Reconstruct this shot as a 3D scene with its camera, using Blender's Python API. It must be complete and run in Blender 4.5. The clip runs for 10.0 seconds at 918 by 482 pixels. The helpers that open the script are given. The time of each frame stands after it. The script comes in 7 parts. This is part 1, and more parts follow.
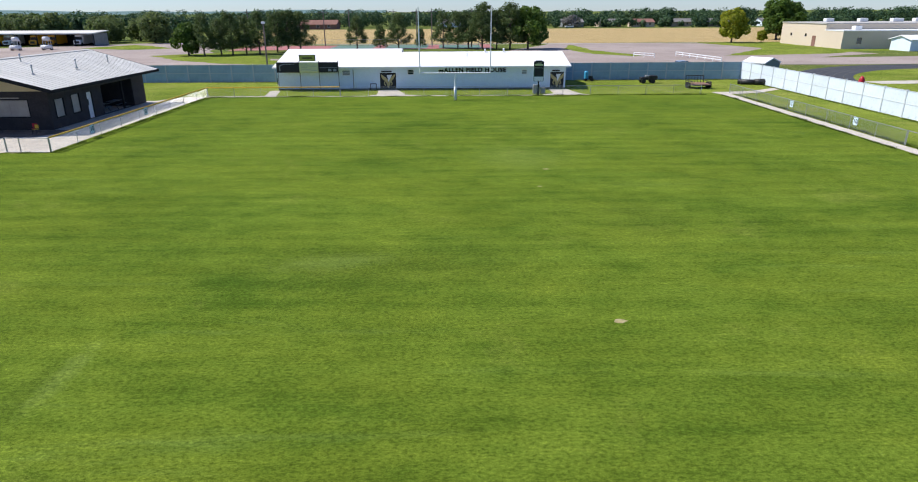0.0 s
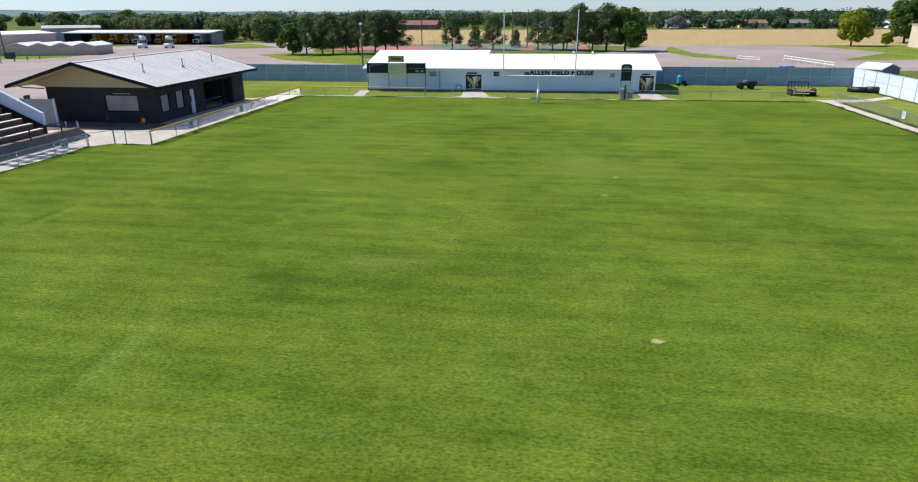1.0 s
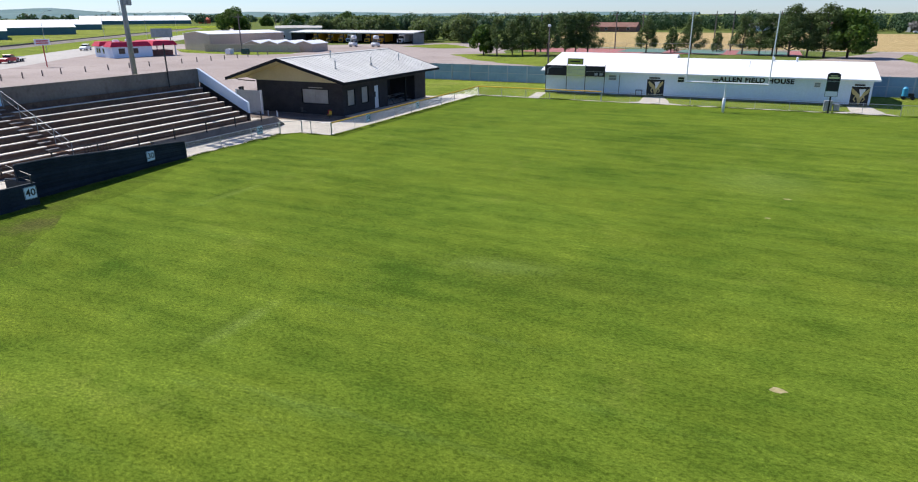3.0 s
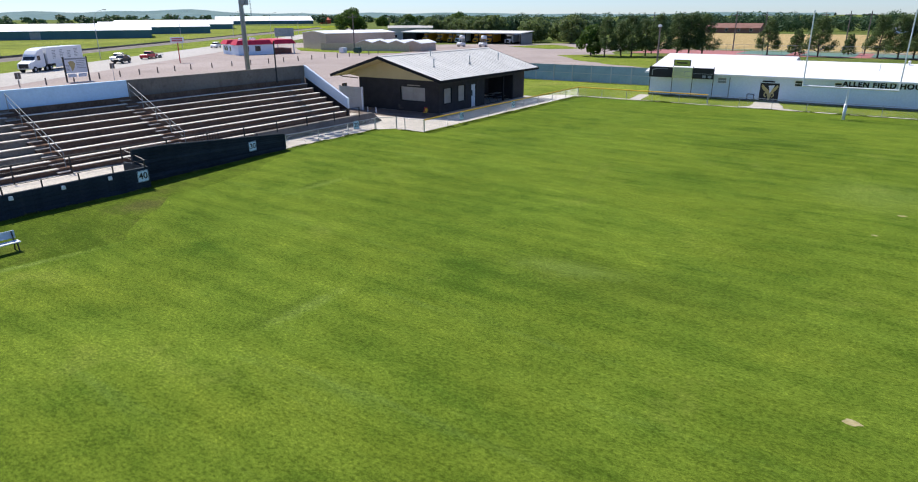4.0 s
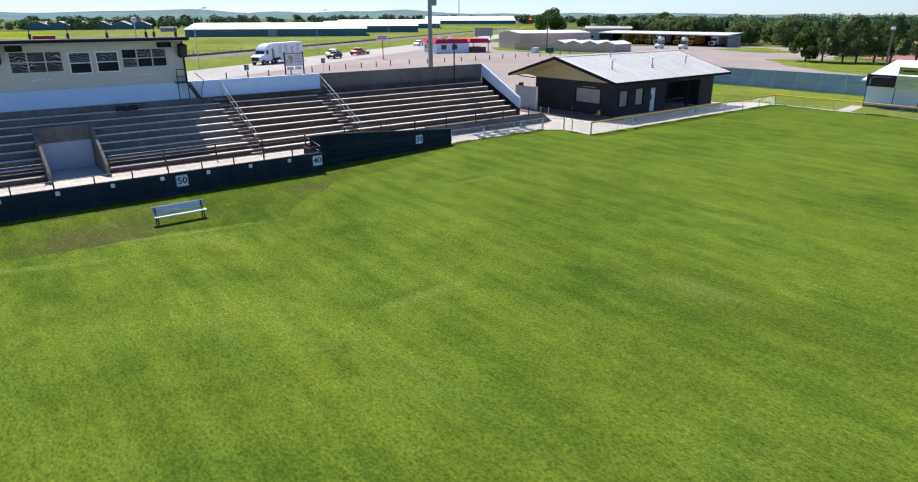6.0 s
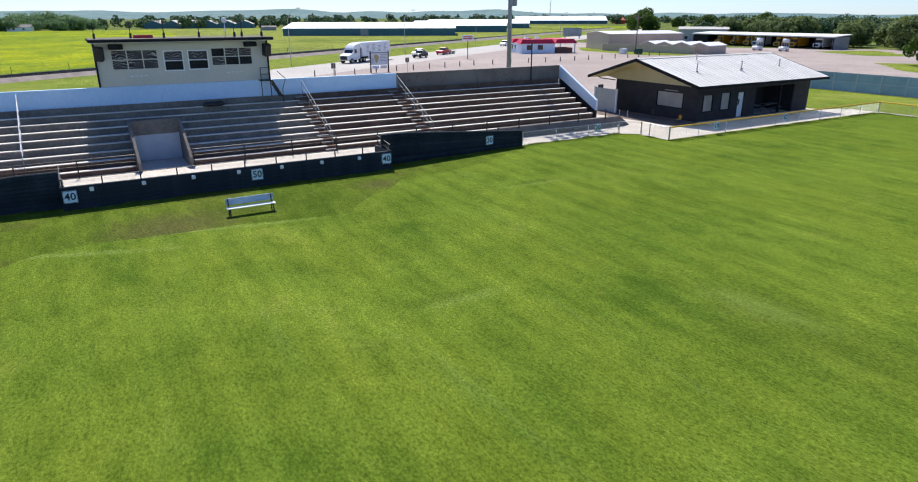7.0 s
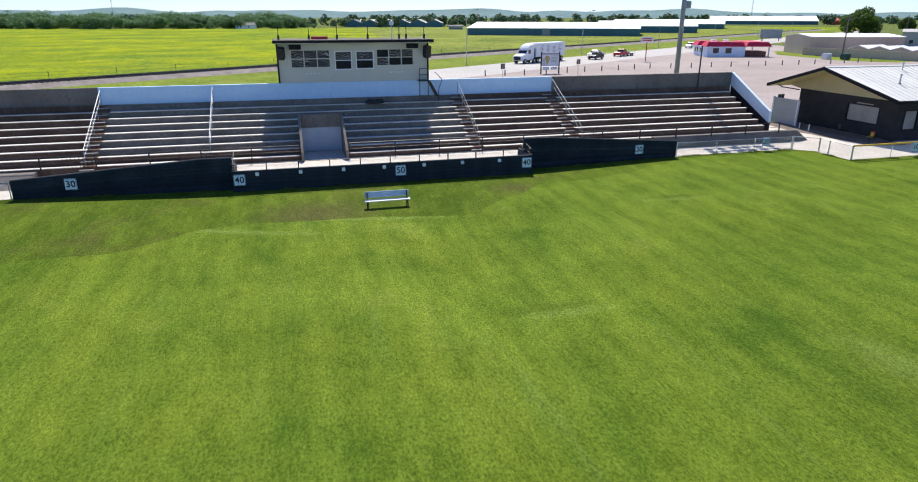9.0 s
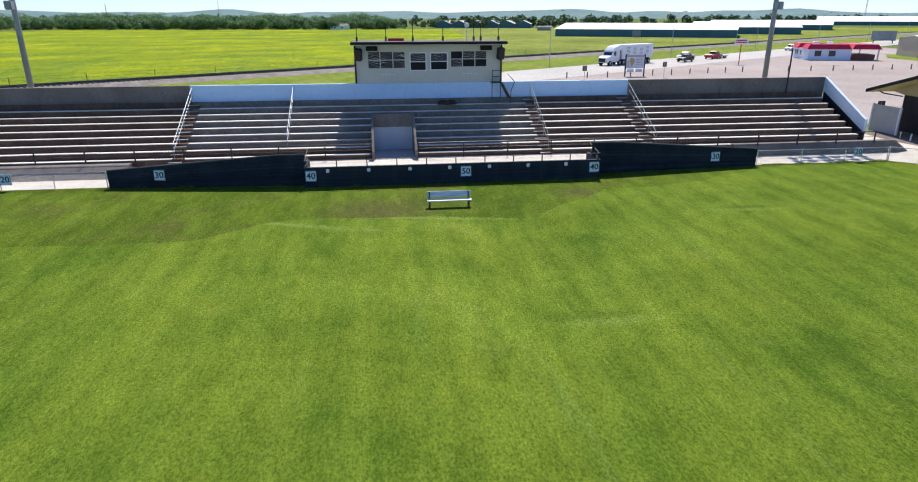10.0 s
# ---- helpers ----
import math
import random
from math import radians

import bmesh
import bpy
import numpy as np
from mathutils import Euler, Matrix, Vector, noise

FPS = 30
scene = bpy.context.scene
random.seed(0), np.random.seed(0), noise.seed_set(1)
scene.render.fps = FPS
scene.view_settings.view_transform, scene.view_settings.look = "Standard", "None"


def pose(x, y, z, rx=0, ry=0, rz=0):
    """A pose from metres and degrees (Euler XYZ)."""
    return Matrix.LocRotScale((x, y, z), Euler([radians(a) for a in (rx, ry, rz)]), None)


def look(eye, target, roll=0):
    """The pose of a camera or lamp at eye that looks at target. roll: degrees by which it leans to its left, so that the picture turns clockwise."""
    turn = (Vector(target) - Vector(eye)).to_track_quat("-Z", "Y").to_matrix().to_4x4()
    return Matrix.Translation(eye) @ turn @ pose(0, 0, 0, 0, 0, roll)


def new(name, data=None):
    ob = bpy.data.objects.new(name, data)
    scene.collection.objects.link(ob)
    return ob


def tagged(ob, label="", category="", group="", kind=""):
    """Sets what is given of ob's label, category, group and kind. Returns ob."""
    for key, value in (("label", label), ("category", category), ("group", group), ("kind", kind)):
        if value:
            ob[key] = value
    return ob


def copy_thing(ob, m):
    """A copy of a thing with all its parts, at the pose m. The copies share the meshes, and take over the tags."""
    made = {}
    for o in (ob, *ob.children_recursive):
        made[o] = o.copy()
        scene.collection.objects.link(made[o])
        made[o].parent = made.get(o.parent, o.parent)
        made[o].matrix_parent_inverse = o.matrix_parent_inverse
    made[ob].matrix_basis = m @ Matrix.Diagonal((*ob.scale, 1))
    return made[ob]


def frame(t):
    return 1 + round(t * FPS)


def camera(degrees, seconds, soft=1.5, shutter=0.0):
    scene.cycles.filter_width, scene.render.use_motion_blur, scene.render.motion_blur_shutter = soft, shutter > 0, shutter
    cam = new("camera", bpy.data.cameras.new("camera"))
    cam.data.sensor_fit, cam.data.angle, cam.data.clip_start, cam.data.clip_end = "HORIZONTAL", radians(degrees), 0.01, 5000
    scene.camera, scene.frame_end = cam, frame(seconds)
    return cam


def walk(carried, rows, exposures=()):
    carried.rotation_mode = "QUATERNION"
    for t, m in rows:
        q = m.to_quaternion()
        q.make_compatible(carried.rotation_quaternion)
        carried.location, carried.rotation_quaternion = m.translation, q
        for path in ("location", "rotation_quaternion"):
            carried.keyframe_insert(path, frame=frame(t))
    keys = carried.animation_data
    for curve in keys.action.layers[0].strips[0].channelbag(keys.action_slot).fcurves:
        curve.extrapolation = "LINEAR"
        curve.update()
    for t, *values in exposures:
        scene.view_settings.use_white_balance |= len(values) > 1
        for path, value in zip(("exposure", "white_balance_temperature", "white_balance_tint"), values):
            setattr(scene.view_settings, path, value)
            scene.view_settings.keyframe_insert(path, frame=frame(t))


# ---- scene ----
cam = camera(71.5, 10.0, soft=1.1)
PATH = [
    (0, (29.24, -12.366, 9.053), (29.259, -10.485, 8.373), -0.3),
    (0.5, (30.122, -12.348, 9.168), (29.995, -10.471, 8.49), -0.2),
    (1, (30.929, -12.211, 9.27), (30.664, -10.349, 8.592), -0.3),
    (1.5, (31.549, -12.009, 9.317), (31.154, -10.169, 8.64), -0.3),
    (2, (32.072, -11.718, 9.317), (31.544, -9.91, 8.642), -0.3),
    (2.5, (32.486, -11.482, 9.31), (31.826, -9.718, 8.637), -0.3),
    (4, (34.02, -10.5, 9.132), (32.947, -8.949, 8.464), -0.3),
    (4.5, (34.47, -10.165, 9.09), (33.28, -8.703, 8.423), -0.3),
    (5, (34.881, -9.843, 9.084), (33.582, -8.476, 8.417), -0.2),
    (5.5, (35.231, -9.45, 9.1), (33.835, -8.182, 8.434), -0.2),
    (7, (36.071, -8.083, 9.192), (34.447, -7.124, 8.527), -0.1),
    (7.5, (36.236, -7.551, 9.262), (34.552, -6.703, 8.596), -0.1),
    (8, (36.494, -7.08, 9.298), (34.753, -6.356, 8.632), -0.0),
    (8.5, (36.694, -6.572, 9.373), (34.906, -5.972, 8.707), -0.0),
    (9, (36.858, -6.14, 9.48), (35.036, -5.658, 8.814), -0.0),
    (9.5, (37.002, -5.717, 9.541), (35.152, -5.351, 8.875), -0.1),
    (10, (37.232, -5.074, 9.568), (35.36, -4.839, 8.904), -0.1),
]
walk(cam, [(t, look(eye, target, roll)) for t, eye, target, roll in PATH],
     exposures=[(0, 0.22), (5, 0.34), (10, 0.44)])

# ---- world, sun and exposure ----
SUN_AZ, SUN_EL = 167.0, 51.0          # degrees from +x, turning left; height over the horizon
world = bpy.data.worlds.new("sky")
scene.world = world
world.use_nodes = True
wn = world.node_tree.nodes
sky = wn.new("ShaderNodeTexSky")
sky.sky_type = "NISHITA"
sky.sun_disc = False
sky.sun_elevation = radians(SUN_EL)
sky.sun_rotation = radians(90 - SUN_AZ)
sky.altitude = 400
sky.air_density, sky.dust_density, sky.ozone_density = 1.0, 0.15, 4.5
wn["Background"].inputs["Strength"].default_value = 0.090
tint = wn.new("ShaderNodeMix")
tint.data_type, tint.blend_type = "RGBA", "MULTIPLY"
tint.inputs["Factor"].default_value = 1.0
tint.inputs["B"].default_value = (0.84, 1.00, 1.36, 1)
world.node_tree.links.new(sky.outputs[0], tint.inputs["A"])
world.node_tree.links.new(tint.outputs["Result"], wn["Background"].inputs["Color"])

sun_data = bpy.data.lights.new("sun", "SUN")
sun_data.energy, sun_data.angle, sun_data.color = 5.0, radians(0.5), (1.0, 0.955, 0.87)
sun = new("sun", sun_data)
sun_dir = Vector((math.cos(radians(SUN_AZ)) * math.cos(radians(SUN_EL)),
                  math.sin(radians(SUN_AZ)) * math.cos(radians(SUN_EL)), math.sin(radians(SUN_EL))))
sun.matrix_world = look(sun_dir * 100, (0, 0, 0))


# ---- materials ----
def nodes_of(name):
    m = bpy.data.materials.new(name)
    m.use_nodes = True
    return m, m.node_tree.nodes, m.node_tree.links, m.node_tree.nodes["Principled BSDF"]


def noise_node(n, l, vec, scale, detail=4.0, rough=0.55, stretch=None):
    if stretch:
        mp = n.new("ShaderNodeMapping")
        mp.inputs["Scale"].default_value = stretch
        l.new(vec, mp.inputs["Vector"])
        vec = mp.outputs["Vector"]
    t = n.new("ShaderNodeTexNoise")
    t.inputs["Scale"].default_value = scale
    t.inputs["Detail"].default_value = detail
    t.inputs["Roughness"].default_value = rough
    l.new(vec, t.inputs["Vector"])
    return t.outputs["Fac"]


def ramp(n, l, fac, lo, hi):
    r = n.new("ShaderNodeMapRange")
    r.inputs["From Min"].default_value, r.inputs["From Max"].default_value = lo, hi
    l.new(fac, r.inputs["Value"])
    return r.outputs["Result"]


def mix(n, l, fac, a, b, mode="MIX"):
    m = n.new("ShaderNodeMix")
    m.data_type, m.blend_type = "RGBA", mode
    for socket, value in ((m.inputs["Factor"], fac), (m.inputs["A"], a), (m.inputs["B"], b)):
        if isinstance(value, (int, float)):
            socket.default_value = value
        elif isinstance(value, tuple):
            socket.default_value = (*value[:3], 1)
        else:
            l.new(value, socket)
    return m.outputs["Result"]


def surface(name, c1, c2, coarse=0.6, fine=14.0, rough=0.8, bump=0.25, metal=0.0, wear=None, vary=0.0, island=False,
            stretch=None, bump_size=0.02, spec=0.4, grain=0.2):
    """A weathered surface: two base colours in coarse stains, fine grain, relief, optional third colour as wear."""
    m, n, l, p = nodes_of(name)
    co = n.new("ShaderNodeTexCoord").outputs["Object"]
    a = ramp(n, l, noise_node(n, l, co, coarse, 5, 0.6, stretch), 0.35, 0.65)
    col = mix(n, l, a, c1, c2)
    g = noise_node(n, l, co, fine, 4, 0.6, stretch)
    dark = mix(n, l, ramp(n, l, g, 0.3, 0.7), (1 - 1.3 * grain,) * 3, (1 + 0.9 * grain,) * 3)
    col = mix(n, l, 1.0, col, dark, "MULTIPLY")
    if wear:
        w = ramp(n, l, noise_node(n, l, co, coarse * 3.1, 6, 0.7), 0.56, 0.68)
        col = mix(n, l, w, col, wear)
    if vary:
        src = n.new("ShaderNodeNewGeometry").outputs["Random Per Island"] if island else n.new("ShaderNodeObjectInfo").outputs["Random"]
        k = n.new("ShaderNodeMapRange")
        k.inputs["To Min"].default_value, k.inputs["To Max"].default_value = 1 - vary, 1 + vary
        l.new(src, k.inputs["Value"])
        hs = n.new("ShaderNodeHueSaturation")
        l.new(k.outputs["Result"], hs.inputs["Value"])
        l.new(col, hs.inputs["Color"])
        col = hs.outputs["Color"]
    l.new(col, p.inputs["Base Color"])
    p.inputs["Roughness"].default_value, p.inputs["Metallic"].default_value = rough, metal
    p.inputs["Specular IOR Level"].default_value = spec
    if bump:
        b = n.new("ShaderNodeBump")
        b.inputs["Strength"].default_value, b.inputs["Distance"].default_value = bump, bump_size
        l.new(g, b.inputs["Height"])
        l.new(b.outputs["Normal"], p.inputs["Normal"])
    return m


def worn(n, l, co, x, y, turn, along, across, ragged=0.6):
    """A worn place of ragged outline: 1 in its middle, 0 outside."""
    mp = n.new("ShaderNodeMapping")
    mp.vector_type = "TEXTURE"
    mp.inputs["Location"].default_value = (x, y, 0)
    mp.inputs["Rotation"].default_value = (0, 0, radians(turn))
    mp.inputs["Scale"].default_value = (along, across, 1000)
    l.new(co, mp.inputs["Vector"])
    ln = n.new("ShaderNodeVectorMath")
    ln.operation = "LENGTH"
    l.new(mp.outputs["Vector"], ln.inputs[0])
    rag = noise_node(n, l, co, 2.6, 6, 0.8)
    ad = n.new("ShaderNodeMath")
    ad.operation = "MULTIPLY_ADD"
    l.new(rag, ad.inputs[0])
    ad.inputs[1].default_value = ragged * 4
    l.new(ln.outputs["Value"], ad.inputs[2])
    return ramp(n, l, ad.outputs[0], 1.1 + ragged * 2, 0.3 + ragged * 2)


def turf(name, dark, light, dry, mow=1.0, dry_at=0.6, fine=9.0, size=0.05, dry_mix=0.5, span=1.0, olive=0.0, marks=()):
    """Grass seen from some metres: broad patches, mowing passes along x, tufts, blades and worn places."""
    m, n, l, p = nodes_of(name)
    co = n.new("ShaderNodeTexCoord").outputs["Object"]
    if span != 1:
        mp = n.new("ShaderNodeMapping")
        mp.inputs["Scale"].default_value = (1 / span,) * 3
        l.new(co, mp.inputs["Vector"])
        co = mp.outputs["Vector"]
    broad = ramp(n, l, noise_node(n, l, co, 0.09, 4, 0.55), 0.3, 0.7)
    mid = ramp(n, l, noise_node(n, l, co, 0.5, 5, 0.65, (0.7, 1.2, 1)), 0.3, 0.7)
    streak = ramp(n, l, noise_node(n, l, co, 1.0, 4, 0.6, (0.07, 0.9, 1)), 0.32, 0.68)
    thin = ramp(n, l, noise_node(n, l, co, 1.0, 4, 0.65, (0.16, 5.0, 1)), 0.3, 0.7)
    tuft = noise_node(n, l, co, fine, 6, 0.75, (0.75, 1.15, 1))
    blade = noise_node(n, l, co, fine * 5, 3, 0.7, (0.8, 1.1, 1))
    f = mix(n, l, 0.45, broad, mid)
    where = ramp(n, l, noise_node(n, l, co, 0.07, 3, 0.5), 0.36, 0.6)
    f = mix(n, l, mix(n, l, where, (0.12 * mow,) * 3, (0.30 * mow,) * 3), f, streak)
    f = mix(n, l, mix(n, l, where, (0.14 * mow,) * 3, (0.26 * mow,) * 3), f, thin)
    col = mix(n, l, ramp(n, l, f, 0.2, 0.8), dark, light)
    if olive:
        o = ramp(n, l, noise_node(n, l, co, 0.16, 5, 0.65, (0.8, 1.3, 1)), 0.42, 0.66)
        o = mix(n, l, 0.35, o, streak)
        col = mix(n, l, mix(n, l, olive, (0, 0, 0), o), col, (light[0] * 1.10, light[1] * 0.97, light[2] * 0.9))
        deep = ramp(n, l, noise_node(n, l, co, 0.3, 6, 0.75, (0.7, 1.1, 1)), 0.50, 0.72)
        col = mix(n, l, mix(n, l, olive * 0.6, (0, 0, 0), deep), col, (dark[0] * 0.8, dark[1] * 0.94, dark[2] * 0.95))
        spot = mix(n, l, 0.5, ramp(n, l, noise_node(n, l, co, 0.22, 5, 0.7, (0.8, 1.0, 1)), 0.34, 0.66), ramp(n, l, noise_node(n, l, co, 1.1, 5, 0.7, (0.6, 1.1, 1)), 0.32, 0.68))
        col = mix(n, l, 1.0, col, mix(n, l, spot, (0.88, 0.90, 0.87), (1.12, 1.10, 1.12)), "MULTIPLY")
        # passes of the mower: soft bands across y, wavering a little
        w = n.new("ShaderNodeTexWave")
        w.bands_direction = "Y"
        w.inputs["Scale"].default_value, w.inputs["Distortion"].default_value = 0.19, 1.1
        w.inputs["Detail"].default_value, w.inputs["Detail Scale"].default_value = 2.0, 0.25
        l.new(co, w.inputs["Vector"])
        band = mix(n, l, w.outputs["Fac"], (0.945, 0.955, 0.95), (1.06, 1.05, 1.07))
        col = mix(n, l, 1.0, col, band, "MULTIPLY")
    scuff = ramp(n, l, noise_node(n, l, co, 0.3, 6, 0.78, (0.55, 1.3, 1)), 0.60, 0.74)
    col = mix(n, l, mix(n, l, 0.20 * mow, (0, 0, 0), scuff), col, tuple(c * 0.6 for c in dark))
    pale = ramp(n, l, noise_node(n, l, co, 0.6, 5, 0.7, (0.10, 1.1, 1)), 0.58, 0.72)
    col = mix(n, l, mix(n, l, 0.42 * mow, (0, 0, 0), pale), col, tuple(c * 1.15 for c in light[:2]) + (light[2] * 2.4,))
    d = ramp(n, l, noise_node(n, l, co, 0.17, 6, 0.7), dry_at, dry_at + 0.16)
    col = mix(n, l, mix(n, l, dry_mix, (0, 0, 0), d), col, dry)
    for x, y, turn, along, across, much, tone in marks:
        col = mix(n, l, mix(n, l, much, (0, 0, 0), worn(n, l, co, x, y, turn, along, across)), col, tone)
    tone = mix(n, l, ramp(n, l, tuft, 0.34, 0.66), (0.50, 0.54, 0.50), (1.47, 1.43, 1.41))
    clump = ramp(n, l, noise_node(n, l, co, 2.2, 5, 0.7, (0.45, 1.3, 1)), 0.3, 0.7)
    col = mix(n, l, 1.0, col, mix(n, l, clump, (0.82, 0.85, 0.82), (1.17, 1.14, 1.14)), "MULTIPLY")
    col = mix(n, l, 1.0, col, tone, "MULTIPLY")
    tone2 = mix(n, l, ramp(n, l, blade, 0.36, 0.64), (0.52, 0.54, 0.52), (1.48, 1.46, 1.48))
    col = mix(n, l, 1.0, col, tone2, "MULTIPLY")
    l.new(col, p.inputs["Base Color"])
    p.inputs["Roughness"].default_value = 0.9
    p.inputs["Specular IOR Level"].default_value = 0.015
    b = n.new("ShaderNodeBump")
    b.inputs["Strength"].default_value, b.inputs["Distance"].default_value = 0.7, size * 1.2
    l.new(tuft, b.inputs["Height"])
    l.new(b.outputs["Normal"], p.inputs["Normal"])
    return m


def leafy(name, c1, c2, glow=0.35):
    m, n, l, p = nodes_of(name)
    r = n.new("ShaderNodeNewGeometry").outputs["Random Per Island"]
    col = mix(n, l, r, c1, c2)
    co = n.new("ShaderNodeTexCoord").outputs["Object"]
    col = mix(n, l, 1.0, col, mix(n, l, ramp(n, l, noise_node(n, l, co, 0.5, 3), 0.3, 0.7), (0.7, 0.7, 0.7), (1.25, 1.25, 1.2)), "MULTIPLY")
    l.new(col, p.inputs["Base Color"])
    p.inputs["Roughness"].default_value = 0.65
    p.inputs["Specular IOR Level"].default_value = 0.25
    t = n.new("ShaderNodeBsdfTranslucent")
    l.new(col, t.inputs["Color"])
    s = n.new("ShaderNodeMixShader")
    s.inputs[0].default_value = glow
    l.new(p.outputs[0], s.inputs[1])
    l.new(t.outputs[0], s.inputs[2])
    l.new(s.outputs[0], n["Material Output"].inputs["Surface"])
    return m


def pane(name, tint=(0.02, 0.025, 0.03)):
    m, n, l, p = nodes_of(name)
    p.inputs["Base Color"].default_value = (*tint, 1)
    p.inputs["Roughness"].default_value = 0.06
    p.inputs["Specular IOR Level"].default_value = 0.7
    return m




def crumpled(name, dark, pale):
    """Loose dark sheeting; the light on its folds is painted into the colour as thin pale wavy lines."""
    m, n, l, p = nodes_of(name)
    co = n.new("ShaderNodeTexCoord").outputs["Object"]
    w = n.new("ShaderNodeTexWave")
    w.bands_direction = "Z"
    w.inputs["Scale"].default_value, w.inputs["Distortion"].default_value = 1.7, 15.0
    w.inputs["Detail"].default_value, w.inputs["Detail Scale"].default_value = 3.0, 0.9
    l.new(co, w.inputs["Vector"])
    where = ramp(n, l, noise_node(n, l, co, 1.1, 3, 0.5), 0.4, 0.6)
    line = ramp(n, l, w.outputs["Fac"], 0.62, 0.98)
    col = mix(n, l, mix(n, l, where, (0.1, 0.1, 0.1), line), dark, pale)
    l.new(col, p.inputs["Base Color"])
    p.inputs["Roughness"].default_value = 0.35
    b = n.new("ShaderNodeBump")
    b.inputs["Strength"].default_value, b.inputs["Distance"].default_value = 0.6, 0.06
    l.new(w.outputs["Fac"], b.inputs["Height"])
    l.new(b.outputs["Normal"], p.inputs["Normal"])
    return m


SCUFF, PALE, BROWN = (0.040, 0.068, 0.010), (0.185, 0.245, 0.055), (0.092, 0.084, 0.032)
FIELD_MARKS = [(18.4, 1.7, 90, 2.1, 0.55, 0.32, SCUFF), (18.9, 2.4, 90, 2.0, 0.4, 0.4, PALE), (6.9, 14.3, 86, 1.7, 0.5, 0.42, SCUFF), (7.3, 14.5, 88, 3.0, 0.35, 0.35, PALE),
               (26.5, 10.0, 5, 6.5, 2.6, 0.35, SCUFF), (24.6, 10.4, 10, 2.6, 0.9, 0.4, PALE), (33.8, 28.6, 0, 3.5, 4.0, 0.35, PALE), (38.0, 16.0, 90, 4.0, 2.2, 0.25, SCUFF),
               (6.9, -9.5, 70, 5.5, 0.35, 0.6, PALE), (6.7, -2.5, 80, 4.5, 0.3, 0.6, PALE)]
FIELD = turf("mown_field_turf", (0.050, 0.096, 0.0100), (0.141, 0.205, 0.0245), (0.215, 0.238, 0.048), mow=0.62, dry_at=0.585, fine=11.0, olive=0.75, marks=FIELD_MARKS)
SIDELINE = turf("sideline_turf", (0.044, 0.080, 0.0085), (0.122, 0.172, 0.020), (0.085, 0.072, 0.028), mow=0.7, dry_at=0.50, fine=11.0, olive=0.3,
                marks=[(5.2, -5.2, 10, 3.0, 3.4, 0.75, BROWN), (2.8, 6.2, 0, 1.4, 1.9, 0.6, BROWN), (3.6, -1.5, 0, 1.6, 2.6, 0.5, SCUFF)])
VERGE = turf("verge_grass", (0.112, 0.158, 0.022), (0.220, 0.268, 0.045), (0.27, 0.26, 0.08), mow=0.3, dry_at=0.5)
PLAIN = turf("plain_grass", (0.080, 0.120, 0.030), (0.150, 0.180, 0.050), (0.25, 0.22, 0.09), mow=0.2, dry_at=0.5, fine=2.5, size=0.15)
MEADOW = turf("flowering_meadow", (0.150, 0.215, 0.014), (0.370, 0.390, 0.012), (0.125, 0.195, 0.024), mow=0.0, dry_at=0.44, dry_mix=0.85, fine=6.0, size=0.3, span=5.0)
PASTURE = turf("green_pasture", (0.130, 0.170, 0.035), (0.270, 0.295, 0.060), (0.17, 0.18, 0.06), mow=0.0, dry_at=0.52, fine=6.0, size=0.3, span=5.0)
WHEAT = turf("ripe_wheat", (0.37, 0.27, 0.13), (0.46, 0.35, 0.18), (0.30, 0.24, 0.12), mow=1.0, dry_at=0.6, fine=1.2, size=0.2)
CONCRETE = surface("pale_concrete", (0.50, 0.45, 0.385), (0.59, 0.535, 0.465), 0.5, 9, 0.85, 0.15, wear=(0.36, 0.33, 0.29))
# concrete with the eave's deep shade put into its colour
EAVE_SHADE = surface("eave_shade_concrete", (0.15, 0.118, 0.10), (0.24, 0.195, 0.165), 0.6, 7, 0.95, 0.2, wear=(0.12, 0.095, 0.08), spec=0.08)
OLD_CONCRETE = surface("weathered_concrete", (0.130, 0.078, 0.054), (0.195, 0.122, 0.086), 0.8, 7, 0.95, 0.3, wear=(0.10, 0.066, 0.05), spec=0.08)
GREY_CONCRETE = surface("grey_concrete", (0.150, 0.132, 0.116), (0.205, 0.184, 0.164), 0.4, 5, 0.9, 0.15, grain=0.1, wear=(0.125, 0.108, 0.095), spec=0.08)
BAND_WALL = surface("sky_blue_white_wall", (0.47, 0.66, 0.86), (0.52, 0.70, 0.88), 0.5, 6, 0.7, 0.08, wear=(0.44, 0.61, 0.80), grain=0.05)
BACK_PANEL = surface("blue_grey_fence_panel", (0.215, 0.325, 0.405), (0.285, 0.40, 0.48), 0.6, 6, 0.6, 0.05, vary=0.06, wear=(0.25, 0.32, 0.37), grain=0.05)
GREY_TIER = surface("grey_seating_concrete", (0.190, 0.161, 0.133), (0.270, 0.232, 0.192), 0.8, 7, 0.95, 0.3, wear=(0.18, 0.145, 0.12), spec=0.08)
STEP = surface("worn_step_concrete", (0.33, 0.295, 0.26), (0.43, 0.385, 0.34), 1.0, 8, 0.9, 0.3, vary=0.2, wear=(0.22, 0.17, 0.14))
